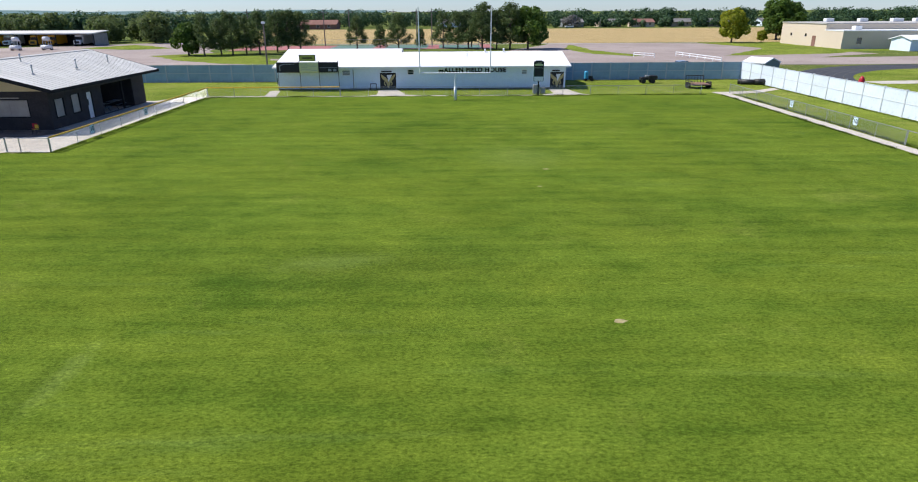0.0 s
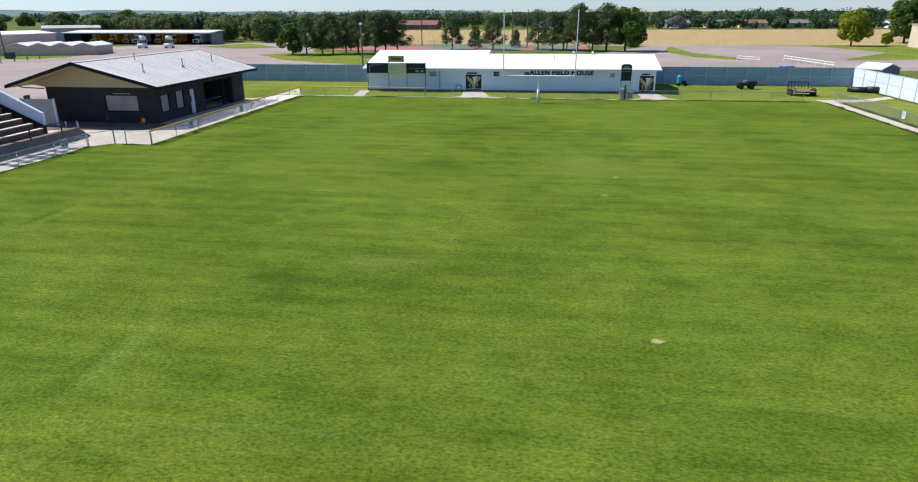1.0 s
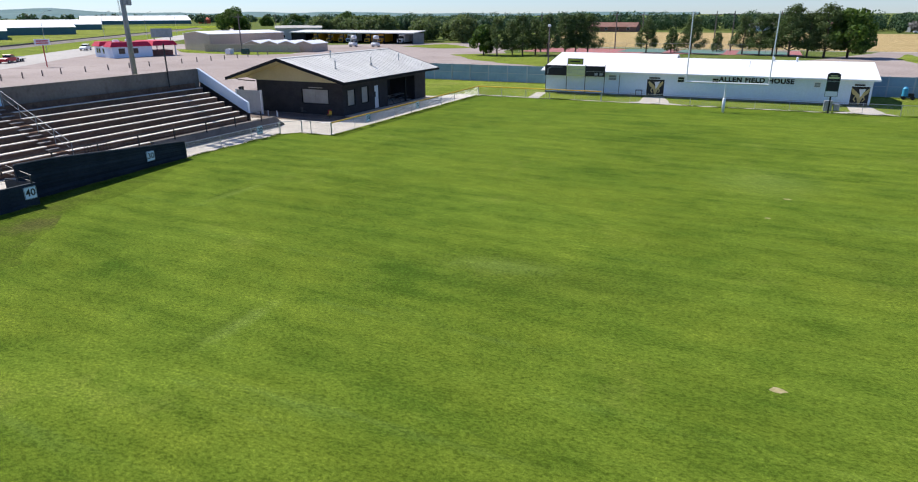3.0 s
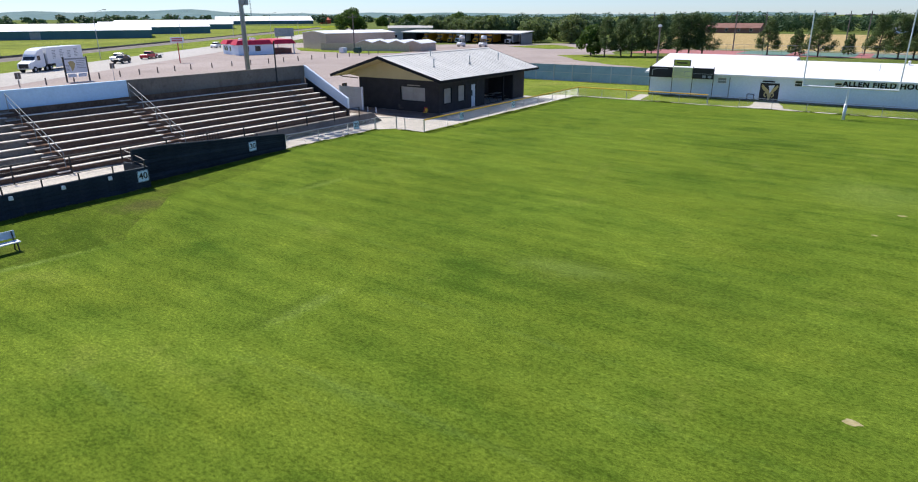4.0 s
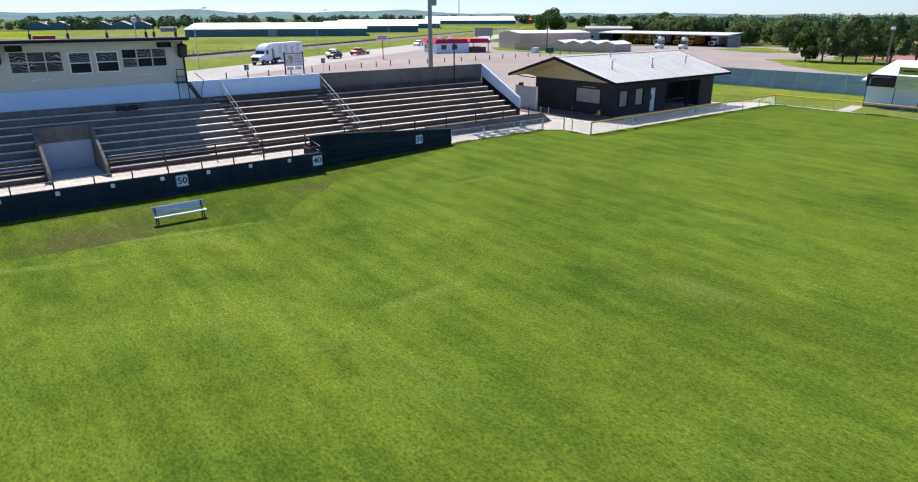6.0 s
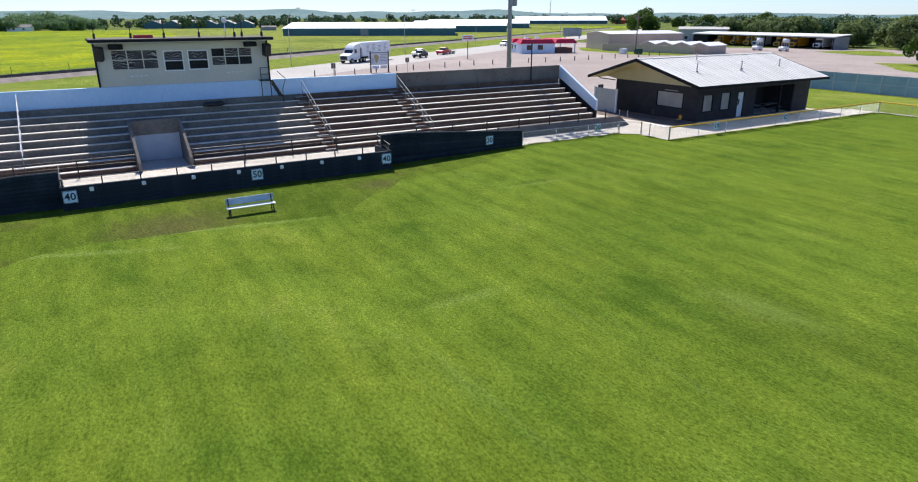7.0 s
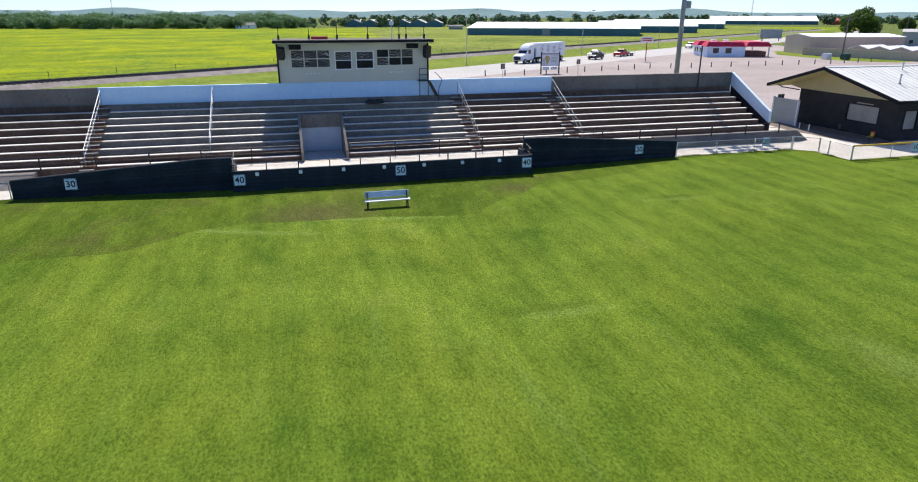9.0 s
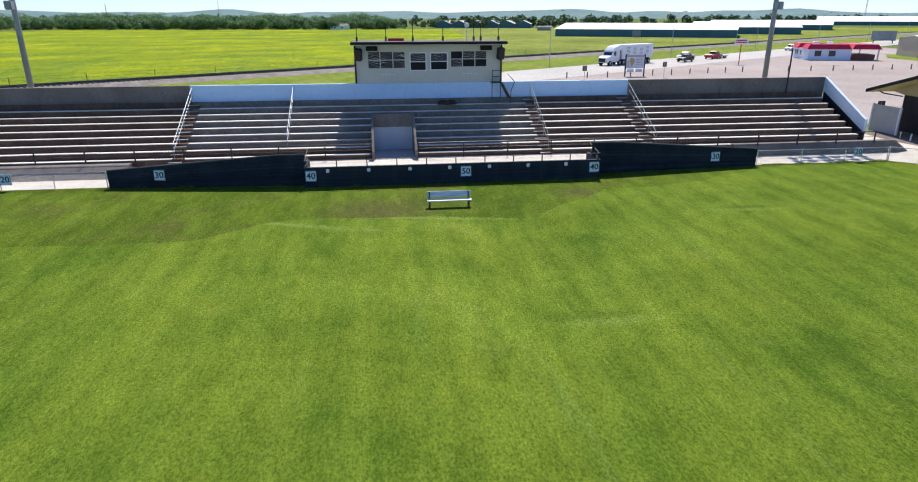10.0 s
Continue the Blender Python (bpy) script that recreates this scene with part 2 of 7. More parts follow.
PLANK = surface("weathered_seat_slab", (0.58, 0.52, 0.45), (0.74, 0.68, 0.60), 0.7, 6, 0.75, 0.2, vary=0.12, stretch=(3, 0.25, 3), wear=(0.46, 0.39, 0.33))
WHITE_WALL = surface("white_painted_wall", (0.67, 0.76, 0.86), (0.73, 0.81, 0.88), 0.5, 6, 0.6, 0.08, wear=(0.70, 0.75, 0.79), grain=0.05)
BLACK_WALL = surface("black_painted_boards", (0.014, 0.021, 0.029), (0.025, 0.035, 0.046), 0.8, 9, 0.75, 0.2, vary=0.25, wear=(0.030, 0.036, 0.043), spec=0.15)
SIGN_WHITE = surface("sign_white", (0.72, 0.74, 0.76), (0.78, 0.79, 0.8), 2, 20, 0.5, 0.0, grain=0.05)
PLATE = surface("yard_plate_white", (0.60, 0.76, 0.84), (0.66, 0.80, 0.86), 2, 20, 0.5, 0.0, grain=0.05)
SIGN_BLACK = surface("sign_black", (0.012, 0.012, 0.013), (0.018, 0.018, 0.019), 2, 20, 0.5, 0.0)
STEEL = surface("galvanised_steel", (0.42, 0.43, 0.44), (0.52, 0.53, 0.54), 3, 30, 0.42, 0.05, metal=0.85, grain=0.05)
DARK_STEEL = surface("dark_painted_steel", (0.022, 0.020, 0.020), (0.035, 0.031, 0.030), 3, 20, 0.5, 0.05)
WHITE_STEEL = surface("white_painted_steel", (0.72, 0.73, 0.74), (0.78, 0.78, 0.78), 2, 20, 0.4, 0.02, grain=0.05)
GREY_STEEL = surface("pole_grey_steel", (0.25, 0.27, 0.28), (0.31, 0.33, 0.34), 1, 12, 0.5, 0.04, metal=0.3)
YELLOW = surface("yellow_plastic", (0.72, 0.42, 0.03), (0.78, 0.48, 0.04), 1.5, 12, 0.5, 0.05, grain=0.05)
BENCH_BLUE = surface("pale_blue_bench_paint", (0.40, 0.50, 0.62), (0.46, 0.56, 0.67), 2, 12, 0.5, 0.03, grain=0.06)
SCREEN_GREY = surface("grey_screen_panel", (0.36, 0.345, 0.33), (0.42, 0.40, 0.385), 0.8, 8, 0.7, 0.05, grain=0.06)
BRICK = surface("dark_brick", (0.030, 0.026, 0.027), (0.046, 0.039, 0.039), 1.5, 18, 0.8, 0.4, wear=(0.024, 0.02, 0.021))
CREAM = surface("cream_siding", (0.55, 0.45, 0.26), (0.60, 0.50, 0.30), 0.7, 8, 0.7, 0.1, grain=0.05)
BOARDING = surface("boarded_shutter", (0.34, 0.30, 0.26), (0.42, 0.38, 0.33), 0.9, 10, 0.7, 0.1, grain=0.05)
ROOF_METAL = surface("pale_roof_metal", (0.62, 0.60, 0.55), (0.69, 0.67, 0.62), 0.4, 9, 0.7, 0.03, metal=0.0, vary=0.05, grain=0.05)
ROOF_WHITE = surface("white_roof_metal", (0.80, 0.80, 0.80), (0.84, 0.84, 0.84), 0.3, 5, 0.5, 0.02, grain=0.05)
FASCIA = surface("dark_fascia", (0.014, 0.014, 0.016), (0.024, 0.024, 0.026), 1, 10, 0.7, 0.05, spec=0.12)
FENCE_POST = surface("grey_fence_post", (0.40, 0.42, 0.45), (0.46, 0.48, 0.5), 2, 12, 0.6, 0.03, grain=0.08)
PALE_POST = surface("pale_fence_post", (0.52, 0.56, 0.60), (0.58, 0.61, 0.64), 2, 12, 0.6, 0.03, grain=0.06)
FENCE_PANEL = surface("white_fence_panel", (0.64, 0.71, 0.79), (0.70, 0.76, 0.82), 0.6, 6, 0.55, 0.05, vary=0.04, wear=(0.56, 0.62, 0.66), grain=0.05)
ASPHALT = surface("pink_grey_gravel_asphalt", (0.295, 0.236, 0.208), (0.385, 0.315, 0.28), 0.05, 3, 0.95, 0.3, wear=(0.24, 0.19, 0.165))
ROAD = surface("pale_road_concrete", (0.40, 0.37, 0.33), (0.48, 0.44, 0.40), 0.05, 2, 0.9, 0.15)
TRACK = surface("dark_track", (0.045, 0.047, 0.052), (0.060, 0.062, 0.066), 0.1, 4, 0.85, 0.2)
BALLAST = surface("rail_ballast", (0.17, 0.145, 0.125), (0.27, 0.23, 0.205), 0.5, 5, 0.95, 0.6)
RAIL = surface("dark_rail", (0.05, 0.045, 0.05), (0.08, 0.07, 0.075), 1, 8, 0.5, 0.1, metal=0.3)
BARK = surface("bark", (0.075, 0.055, 0.04), (0.12, 0.09, 0.07), 3, 12, 0.95, 0.6)
PINE_LEAF = leafy("pine_needles", (0.054, 0.094, 0.028), (0.150, 0.202, 0.066), 0.38)
TREE_LEAF = leafy("broad_leaves", (0.044, 0.096, 0.012), (0.125, 0.205, 0.030), 0.4)
BRIGHT_LEAF = leafy("sunny_leaves", (0.170, 0.220, 0.014), (0.400, 0.400, 0.030), 0.45)
OLIVE_LEAF = leafy("olive_leaves", (0.120, 0.170, 0.055), (0.200, 0.255, 0.090), 0.5)
FAR_LEAF = leafy("distant_leaves", (0.030, 0.072, 0.034), (0.085, 0.150, 0.060), 0.3)
WEST_LEAF = leafy("woodland_leaves", (0.080, 0.165, 0.066), (0.185, 0.305, 0.115), 0.42)
GREY_LEAF = leafy("grey_leaves", (0.13, 0.13, 0.12), (0.22, 0.21, 0.2), 0.3)
GLASS = pane("dark_glass")
RUBBER = surface("rubber", (0.015, 0.015, 0.016), (0.025, 0.025, 0.026), 3, 20, 0.8, 0.1)
WHITE_PAINT = surface("white_vehicle_paint", (0.76, 0.77, 0.78), (0.80, 0.80, 0.80), 1, 10, 0.3, 0.0, spec=0.5, grain=0.05)
RED_PAINT = surface("red_paint", (0.42, 0.012, 0.025), (0.50, 0.018, 0.035), 1, 10, 0.4, 0.0, grain=0.05)
RED_ROOF = surface("red_mansard", (0.52, 0.015, 0.045), (0.60, 0.022, 0.06), 0.6, 6, 0.6, 0.05, grain=0.05)
RED_BARN = surface("red_barn_paint", (0.50, 0.07, 0.03), (0.58, 0.10, 0.04), 0.5, 5, 0.7, 0.05)
BUS_YELLOW = surface("bus_yellow", (0.74, 0.37, 0.02), (0.80, 0.41, 0.03), 1, 10, 0.4, 0.0, grain=0.05)
TEAL_SHED = surface("blue_shed_metal", (0.035, 0.130, 0.160), (0.050, 0.155, 0.185), 0.15, 3, 0.5, 0.05)
TAN_WALL = surface("tan_metal_wall", (0.50, 0.39, 0.30), (0.56, 0.44, 0.345), 0.2, 4, 0.7, 0.05)
BEIGE_WALL = surface("beige_brick_wall", (0.62, 0.52, 0.40), (0.65, 0.55, 0.43), 0.1, 5, 0.8, 0.05, grain=0.05)
TAN_ROOF = surface("grey_flat_roof", (0.42, 0.40, 0.37), (0.50, 0.48, 0.45), 0.2, 3, 0.9, 0.1)
BROWN_ROOF = surface("red_brown_shingle", (0.20, 0.10, 0.075), (0.27, 0.14, 0.11), 0.3, 4, 0.9, 0.1)
GREY_ROOF = surface("grey_shingle", (0.15, 0.14, 0.135), (0.21, 0.2, 0.19), 0.3, 4, 0.9, 0.1)
WOOD = surface("grey_pole_wood", (0.16, 0.13, 0.11), (0.22, 0.185, 0.16), 1, 10, 0.9, 0.3, stretch=(3, 3, 0.4))
RUST_DECK = surface("brown_wood_deck", (0.24, 0.13, 0.10), (0.32, 0.18, 0.14), 1, 8, 0.8, 0.2)
GREEN_BOX = surface("dark_green_metal", (0.02, 0.06, 0.05), (0.03, 0.08, 0.06), 1, 8, 0.5, 0.0, grain=0.05)
BLUE_PLASTIC = surface("blue_plastic", (0.04, 0.30, 0.50), (0.06, 0.36, 0.58), 2, 10, 0.5, 0.0, grain=0.05)
GOLD = surface("gold_paint", (0.46, 0.36, 0.14), (0.55, 0.44, 0.2), 2, 12, 0.5, 0.0, grain=0.05)
PANEL_GREEN = surface("pale_green_panel", (0.60, 0.61, 0.29), (0.66, 0.67, 0.34), 1, 10, 0.6, 0.0, grain=0.05)
SAND = surface("bare_sand", (0.30, 0.26, 0.10), (0.42, 0.35, 0.19), 2, 10, 0.95, 0.3)
COURT_RED = surface("court_red", (0.36, 0.13, 0.12), (0.42, 0.16, 0.15), 0.3, 4, 0.9, 0.05)
COURT_GREEN = surface("court_green", (0.10, 0.19, 0.15), (0.13, 0.22, 0.18), 0.3, 4, 0.9, 0.05)
BOX_WALL = surface("pale_olive_siding", (0.52, 0.51, 0.43), (0.57, 0.56, 0.47), 0.6, 8, 0.7, 0.08, grain=0.05)
STORE_WALL = surface("pale_grey_plaster", (0.46, 0.43, 0.40), (0.52, 0.49, 0.46), 0.3, 5, 0.8, 0.05, grain=0.06)
SHED_GREEN = surface("grey_green_shed_metal", (0.16, 0.20, 0.19), (0.20, 0.24, 0.23), 0.4, 6, 0.6, 0.05, grain=0.06)
# blue-green of distance haze mixed into the hills' base colour
HILL = surface("haze_tinted_hill", (0.085, 0.165, 0.165), (0.125, 0.20, 0.19), 0.004, 0.03, 1.0, 0.0)


# ---- mesh helpers ----
HOME = {}


def box(bm, x0, x1, y0, y1, z0, z1):
    v = [bm.verts.new((x, y, z)) for z in (z0, z1) for y in (y0, y1) for x in (x0, x1)]
    for f in ((0, 2, 3, 1), (4, 5, 7, 6), (0, 1, 5, 4), (2, 6, 7, 3), (0, 4, 6, 2), (1, 3, 7, 5)):
        bm.faces.new([v[i] for i in f])
    return v


def obox(bm, m, sx, sy, sz):
    """A box centred on the pose m, of the given sizes."""
    for q in box(bm, -sx / 2, sx / 2, -sy / 2, sy / 2, -sz / 2, sz / 2):
        q.co = m @ q.co


def soft_box(bm, x0, x1, y0, y1, z0, z1, r=0.02, segments=2):
    tmp = bmesh.new()
    box(tmp, x0, x1, y0, y1, z0, z1)
    bmesh.ops.bevel(tmp, geom=tmp.edges[:], offset=r, segments=segments, affect="EDGES")
    me = bpy.data.meshes.new("tmp")
    tmp.to_mesh(me)
    tmp.free()
    bm.from_mesh(me)
    bpy.data.meshes.remove(me)


def prism(bm, pts, axis, a, b):
    """A polygon drawn in the two other axes, pushed along the axis from a to b."""
    def at(p, c):
        return {"x": (c, p[0], p[1]), "y": (p[0], c, p[1]), "z": (p[0], p[1], c)}[axis]
    lo = [bm.verts.new(at(p, a)) for p in pts]
    hi = [bm.verts.new(at(p, b)) for p in pts]
    n = len(pts)
    bm.faces.new(lo)
    bm.faces.new(hi[::-1])
    for i in range(n):
        bm.faces.new((lo[i], hi[i], hi[(i + 1) % n], lo[(i + 1) % n]))


def tube(bm, p0, p1, r, n=8, r2=None):
    p0, p1 = Vector(p0), Vector(p1)
    r2 = r if r2 is None else r2
    q = (p1 - p0).to_track_quat("Z", "Y").to_matrix()
    a, b = [], []
    for i in range(n):
        d = q @ Vector((math.cos(2 * math.pi * i / n), math.sin(2 * math.pi * i / n), 0))
        a.append(bm.verts.new(p0 + d * r))
        b.append(bm.verts.new(p1 + d * r2))
    for i in range(n):
        bm.faces.new((a[i], a[(i + 1) % n], b[(i + 1) % n], b[i]))
    bm.faces.new(a[::-1])
    bm.faces.new(b)


def bent(bm, pts, r, n=6):
    for p, q in zip(pts, pts[1:]):
        tube(bm, p, q, r, n)


def finish(bm, name, material, smooth=False):
    bmesh.ops.recalc_face_normals(bm, faces=bm.faces)
    me = bpy.data.meshes.new(name)
    bm.to_mesh(me)
    bm.free()
    me.materials.append(material)
    if smooth:
        me.polygons.foreach_set("use_smooth", [True] * len(me.polygons))
    return me


def thing(name, label, category, group="", kind="", at=(0, 0, 0)):
    ob = new(name)
    ob.empty_display_size = 0.3
    ob.location = at
    HOME[ob.name] = Vector(at)
    return tagged(ob, label, category, group, kind)


def part(name, bm, material, parent, label="", smooth=False):
    """One mesh under a thing or a part; its coordinates are the place's own."""
    home = HOME[parent.name]
    bmesh.ops.translate(bm, verts=bm.verts, vec=-home)
    ob = new(name, finish(bm, name, material, smooth))
    ob.parent = parent
    HOME[ob.name] = home
    return tagged(ob, label)


def piece(name, me, parent, at, turn=0.0):
    """An object of its own on a shared mesh, under its thing."""
    ob = new(name, me)
    ob.parent = parent
    ob.matrix_local = Matrix.Translation(Vector(at) - HOME[parent.name]) @ Matrix.Rotation(turn, 4, "Z")
    HOME[ob.name] = HOME[parent.name]
    return ob


def structure(name, bm, material, label, category, smooth=False):
    ob = new(name, finish(bm, name, material, smooth))
    HOME[ob.name] = Vector((0, 0, 0))
    return tagged(ob, label, category, kind="structure")


def holed(bm, along, at, thick, u0, u1, z0, z1, holes):
    """An upright wall along x or y, one skin, with rectangular holes (u0, u1, z0, z1) through it."""
    us = sorted({u0, u1, *[h[0] for h in holes], *[h[1] for h in holes]})
    zs = sorted({z0, z1, *[h[2] for h in holes], *[h[3] for h in holes]})
    made = {}

    def vert(i, j, k):
        if (i, j, k) not in made:
            d = at + thick * k
            made[i, j, k] = bm.verts.new((us[i], d, zs[j]) if along == "x" else (d, us[i], zs[j]))
        return made[i, j, k]

    def solid(i, j):
        if not (0 <= i < len(us) - 1 and 0 <= j < len(zs) - 1):
            return False
        u, z = (us[i] + us[i + 1]) / 2, (zs[j] + zs[j + 1]) / 2
        return not any(h[0] < u < h[1] and h[2] < z < h[3] for h in holes)

    for i in range(len(us) - 1):
        for j in range(len(zs) - 1):
            if not solid(i, j):
                continue
            for k in (0, 1):
                bm.faces.new([vert(i, j, k), vert(i + 1, j, k), vert(i + 1, j + 1, k), vert(i, j + 1, k)])
            for di, dj, a, b in ((-1, 0, (i, j), (i, j + 1)), (1, 0, (i + 1, j), (i + 1, j + 1)), (0, -1, (i, j), (i + 1, j)), (0, 1, (i, j + 1), (i + 1, j + 1))):
                if not solid(i + di, j + dj):
                    bm.faces.new([vert(*a, 0), vert(*b, 0), vert(*b, 1), vert(*a, 1)])


def patch(name, pts, z, material, label, category, rough=0.0, step=2.0):
    """A flat sheet of ground with a slightly uneven outline."""
    bm = bmesh.new()
    out = []
    for i, p in enumerate(pts):
        a, b = Vector((*p, 0)), Vector((*pts[(i + 1) % len(pts)], 0))
        n = max(1, int((b - a).length / step)) if rough else 1
        side = Vector((-(b - a).y, (b - a).x, 0)).normalized()
        for k in range(n):
            q = a.lerp(b, k / n)
            if rough:
                q = q + side * rough * noise.noise(Vector((q.x * 0.4, q.y * 0.4, z * 31)))
            out.append(bm.verts.new((q.x, q.y, z)))
    f = bm.faces.new(out)
    f.normal_update()
    if f.normal.z < 0:
        f.normal_flip()
    bmesh.ops.triangulate(bm, faces=[f])
    me = bpy.data.meshes.new(name)
    bm.to_mesh(me)
    bm.free()
    me.materials.append(material)
    ob = new(name, me)
    HOME[ob.name] = Vector((0, 0, 0))
    return tagged(ob, label, category, kind="structure")


def lettering(name, body, size, material, parent, m, depth=0.01, bold=0.0, label="", spacing=1.0):
    """Raised letters in the built-in font, centred on the pose m (x along the line, y up, z out of the wall)."""
    cu = bpy.data.curves.new(name, "FONT")
    cu.body, cu.size, cu.extrude, cu.offset = body, size, depth, bold
    cu.align_x, cu.align_y, cu.space_character = "CENTER", "CENTER", spacing
    cu.resolution_u = 3
    tmp = bpy.data.objects.new("tmp", cu)
    me = bpy.data.meshes.new_from_object(tmp)
    bpy.data.objects.remove(tmp)
    bpy.data.curves.remove(cu)
    me.name = name
    me.materials.clear()
    me.materials.append(material)
    ob = new(name, me)
    ob.parent = parent
    ob.matrix_local = Matrix.Translation(-HOME[parent.name]) @ m
    HOME[ob.name] = HOME[parent.name]
    return tagged(ob, label)


def facing(x, y, z, ax, ay):
    """The pose of a plate at a place that faces along (ax, ay): x along its line, y up, z out."""
    out = Vector((ax, ay, 0)).normalized()
    right = Vector((0, 0, 1)).cross(out)
    m = Matrix((right, Vector((0, 0, 1)), out)).transposed().to_4x4()
    return Matrix.Translation((x, y, z)) @ m


# ---- ground, field, roads ----
bm = bmesh.new()
vs = [bm.verts.new(p) for p in ((-4900, -4900, 0), (4900, -4900, 0), (4900, 4900, 0), (-4900, 4900, 0))]
bm.faces.new(vs)
structure("ground", bm, PLAIN, "dry green plain reaching to the horizon", "ground")
patch("verge", [(-16, -60), (69, -60), (69, 77), (-20, 77), (-20, 62), (-16, 40)], 0.006, VERGE, "rough cut grass round the playing field", "grass")
patch("playing_field", [(-3.0, -60), (60.4, -60), (60.4, 61.6), (1.5, 61.6), (1.5, 31.2), (-3.0, 31.2)], 0.016, FIELD,
      "bright green mown football turf with streaks and patches", "grass", rough=0.25)

patch("sideline", [(-0.2, -9.6), (-1.9, -21), (-1.9, -50), (8.6, -50), (8.7, -13.5), (6.6, -11.2), (6.0, -8), (6.3, -4), (6.8, 0), (7.2, 2.6), (5.2, 4.6), (2.6, 8), (1.5, 13), (-0.6, 18.5), (-2.3, 20.6), (-1.5, 8.8), (-0.2, 8.6)],
      0.020, SIDELINE, "darker rough grass along the sideline", "grass", rough=0.6, step=1.0)

RU = Vector((-0.58, 0.815))            # the way of road and railway
RN = Vector((0.815, 0.58))             # from them towards the field


def by_road(s, d):
    """A place s metres along the far edge of the road and d metres towards the field."""
    return tuple(Vector((-86, 25)) + RU * s + RN * d)


patch("meadow", [by_road(-330, -26), by_road(60, -26), by_road(150, -26), by_road(400, -26), (-420, 480), (-560, 330), (-505, 30), (-545, -260)],
      0.010, MEADOW, "meadow of yellow flowers in long grass", "meadow", rough=3, step=12)
patch("shed_meadow", [by_road(20, -27), by_road(420, -27), (-520, 420), (-560, 60), (-300, 40)], 0.016, PASTURE,
      "pale green pasture before the long sheds", "grass", rough=3, step=12)
patch("roadside_grass", [by_road(-330, -24), by_road(420, -24), by_road(420, 0), by_road(-330, 0)], 0.02, VERGE, "green strip between railway and road", "grass", rough=0.6, step=6)
patch("parking_lot", [by_road(-140, 6), by_road(160, 6), (-118, 150), (-62, 196), (-36, 196), (-30, 152), (-18, 125), (8, 118), (34, 128),
                      (60, 182), (104, 174), (120, 128), (79, 106), (66, 84), (50, 80), (-21, 80), (-21, 61), (-16.5, 36), (-16.5, -60)],
      0.012, ASPHALT, "pinkish grey gravelled asphalt of the parking lots", "parking lot", rough=1.0, step=6)
patch("road", [by_road(-330, 0), by_road(420, 0), by_road(420, 15), by_road(-330, 15)], 0.03, ROAD, "pale concrete highway", "road")
patch("pine_lawn", [(-37, 134), (-22, 116), (-5, 106), (7, 100), (7, 112), (-6, 118), (-12, 133), (-22, 146)], 0.022, VERGE, "lawn under the pines", "grass", rough=1.2)
patch("lot_island", [(62, 172), (57, 150), (60, 132), (67, 124), (70, 126), (63, 145)], 0.022, VERGE, "grass island in the parking lot", "grass", rough=0.8)
patch("roadside_lawn", [(-118, 136), (-122, 128), (-108, 117), (-84, 114), (-76, 121), (-78, 131), (-104, 126)], 0.022, VERGE, "lawn before the tan shed", "grass", rough=0.8)
patch("shed_lawn", [(-70, 166), (-52, 158), (-44, 164), (-56, 178), (-64, 184)], 0.022, VERGE, "lawn beside the bus shed", "grass", rough=0.8)
patch("wheat_field", [(-30, 184), (60, 181), (160, 183), (420, 190), (420, 335), (-70, 337)], 0.012, WHEAT, "ripe tan wheat field", "field", rough=1.0, step=8)
patch("school_lawn", [(99, 178), (106, 150), (86, 124), (110, 128), (122, 136), (190, 120), (200, 180)], 0.022, VERGE, "lawn in front of the beige school building", "grass", rough=0.8)
patch("school_lane", [(73, 116), (90, 117), (108, 117.5), (150, 122), (150, 106), (110, 100.6), (97, 100), (84, 101)], 0.024, ASPHALT, "pinkish asphalt lane beside the running track", "road", rough=0.4)
patch("far_lane", [(-30, 178), (100, 177.5), (100, 179.5), (-30, 180)], 0.026, ROAD, "lane between parking lot and wheat", "road")
# running track: a dark bend seen over the fence
ring_out, ring_in = [], []
for i in range(33):
    a = radians(20 + 145 * i / 32)
    ring_out.append((108 + 34 * math.cos(a), 64 + 35.5 * math.sin(a)))
    ring_in.append((108 + 26.5 * math.cos(a), 64 + 28 * math.sin(a)))
patch("running_track", ring_out + [(74.5, 20), (82, 20)] + ring_in[::-1], 0.03, TRACK, "dark running track bend with pale lane lines", "track")
bm = bmesh.new()
for j in range(1, 6):
    f = j / 6
    for i in range(32):
        q = []
        for k, g in ((i, f), (i + 1, f), (i + 1, f + 0.012), (i, f + 0.012)):
            o, n_ = Vector(ring_out[k]), Vector(ring_in[k])
            q.append(bm.verts.new((*o.lerp(n_, g), 0.034)))
        bm.faces.new(q)
structure("lane_marking", bm, GREY_CONCRETE, "thin white lane lines on the track", "marking")
patch("infield", ring_in + [(82, 20), (134, 20)], 0.024, VERGE, "grass inside the running track", "grass")
patch("jump_pad", [(83, 73), (84, 70), (110, 70), (110, 76)], 0.036, CONCRETE, "pale concrete pad inside the track", "pavement", rough=0.2)

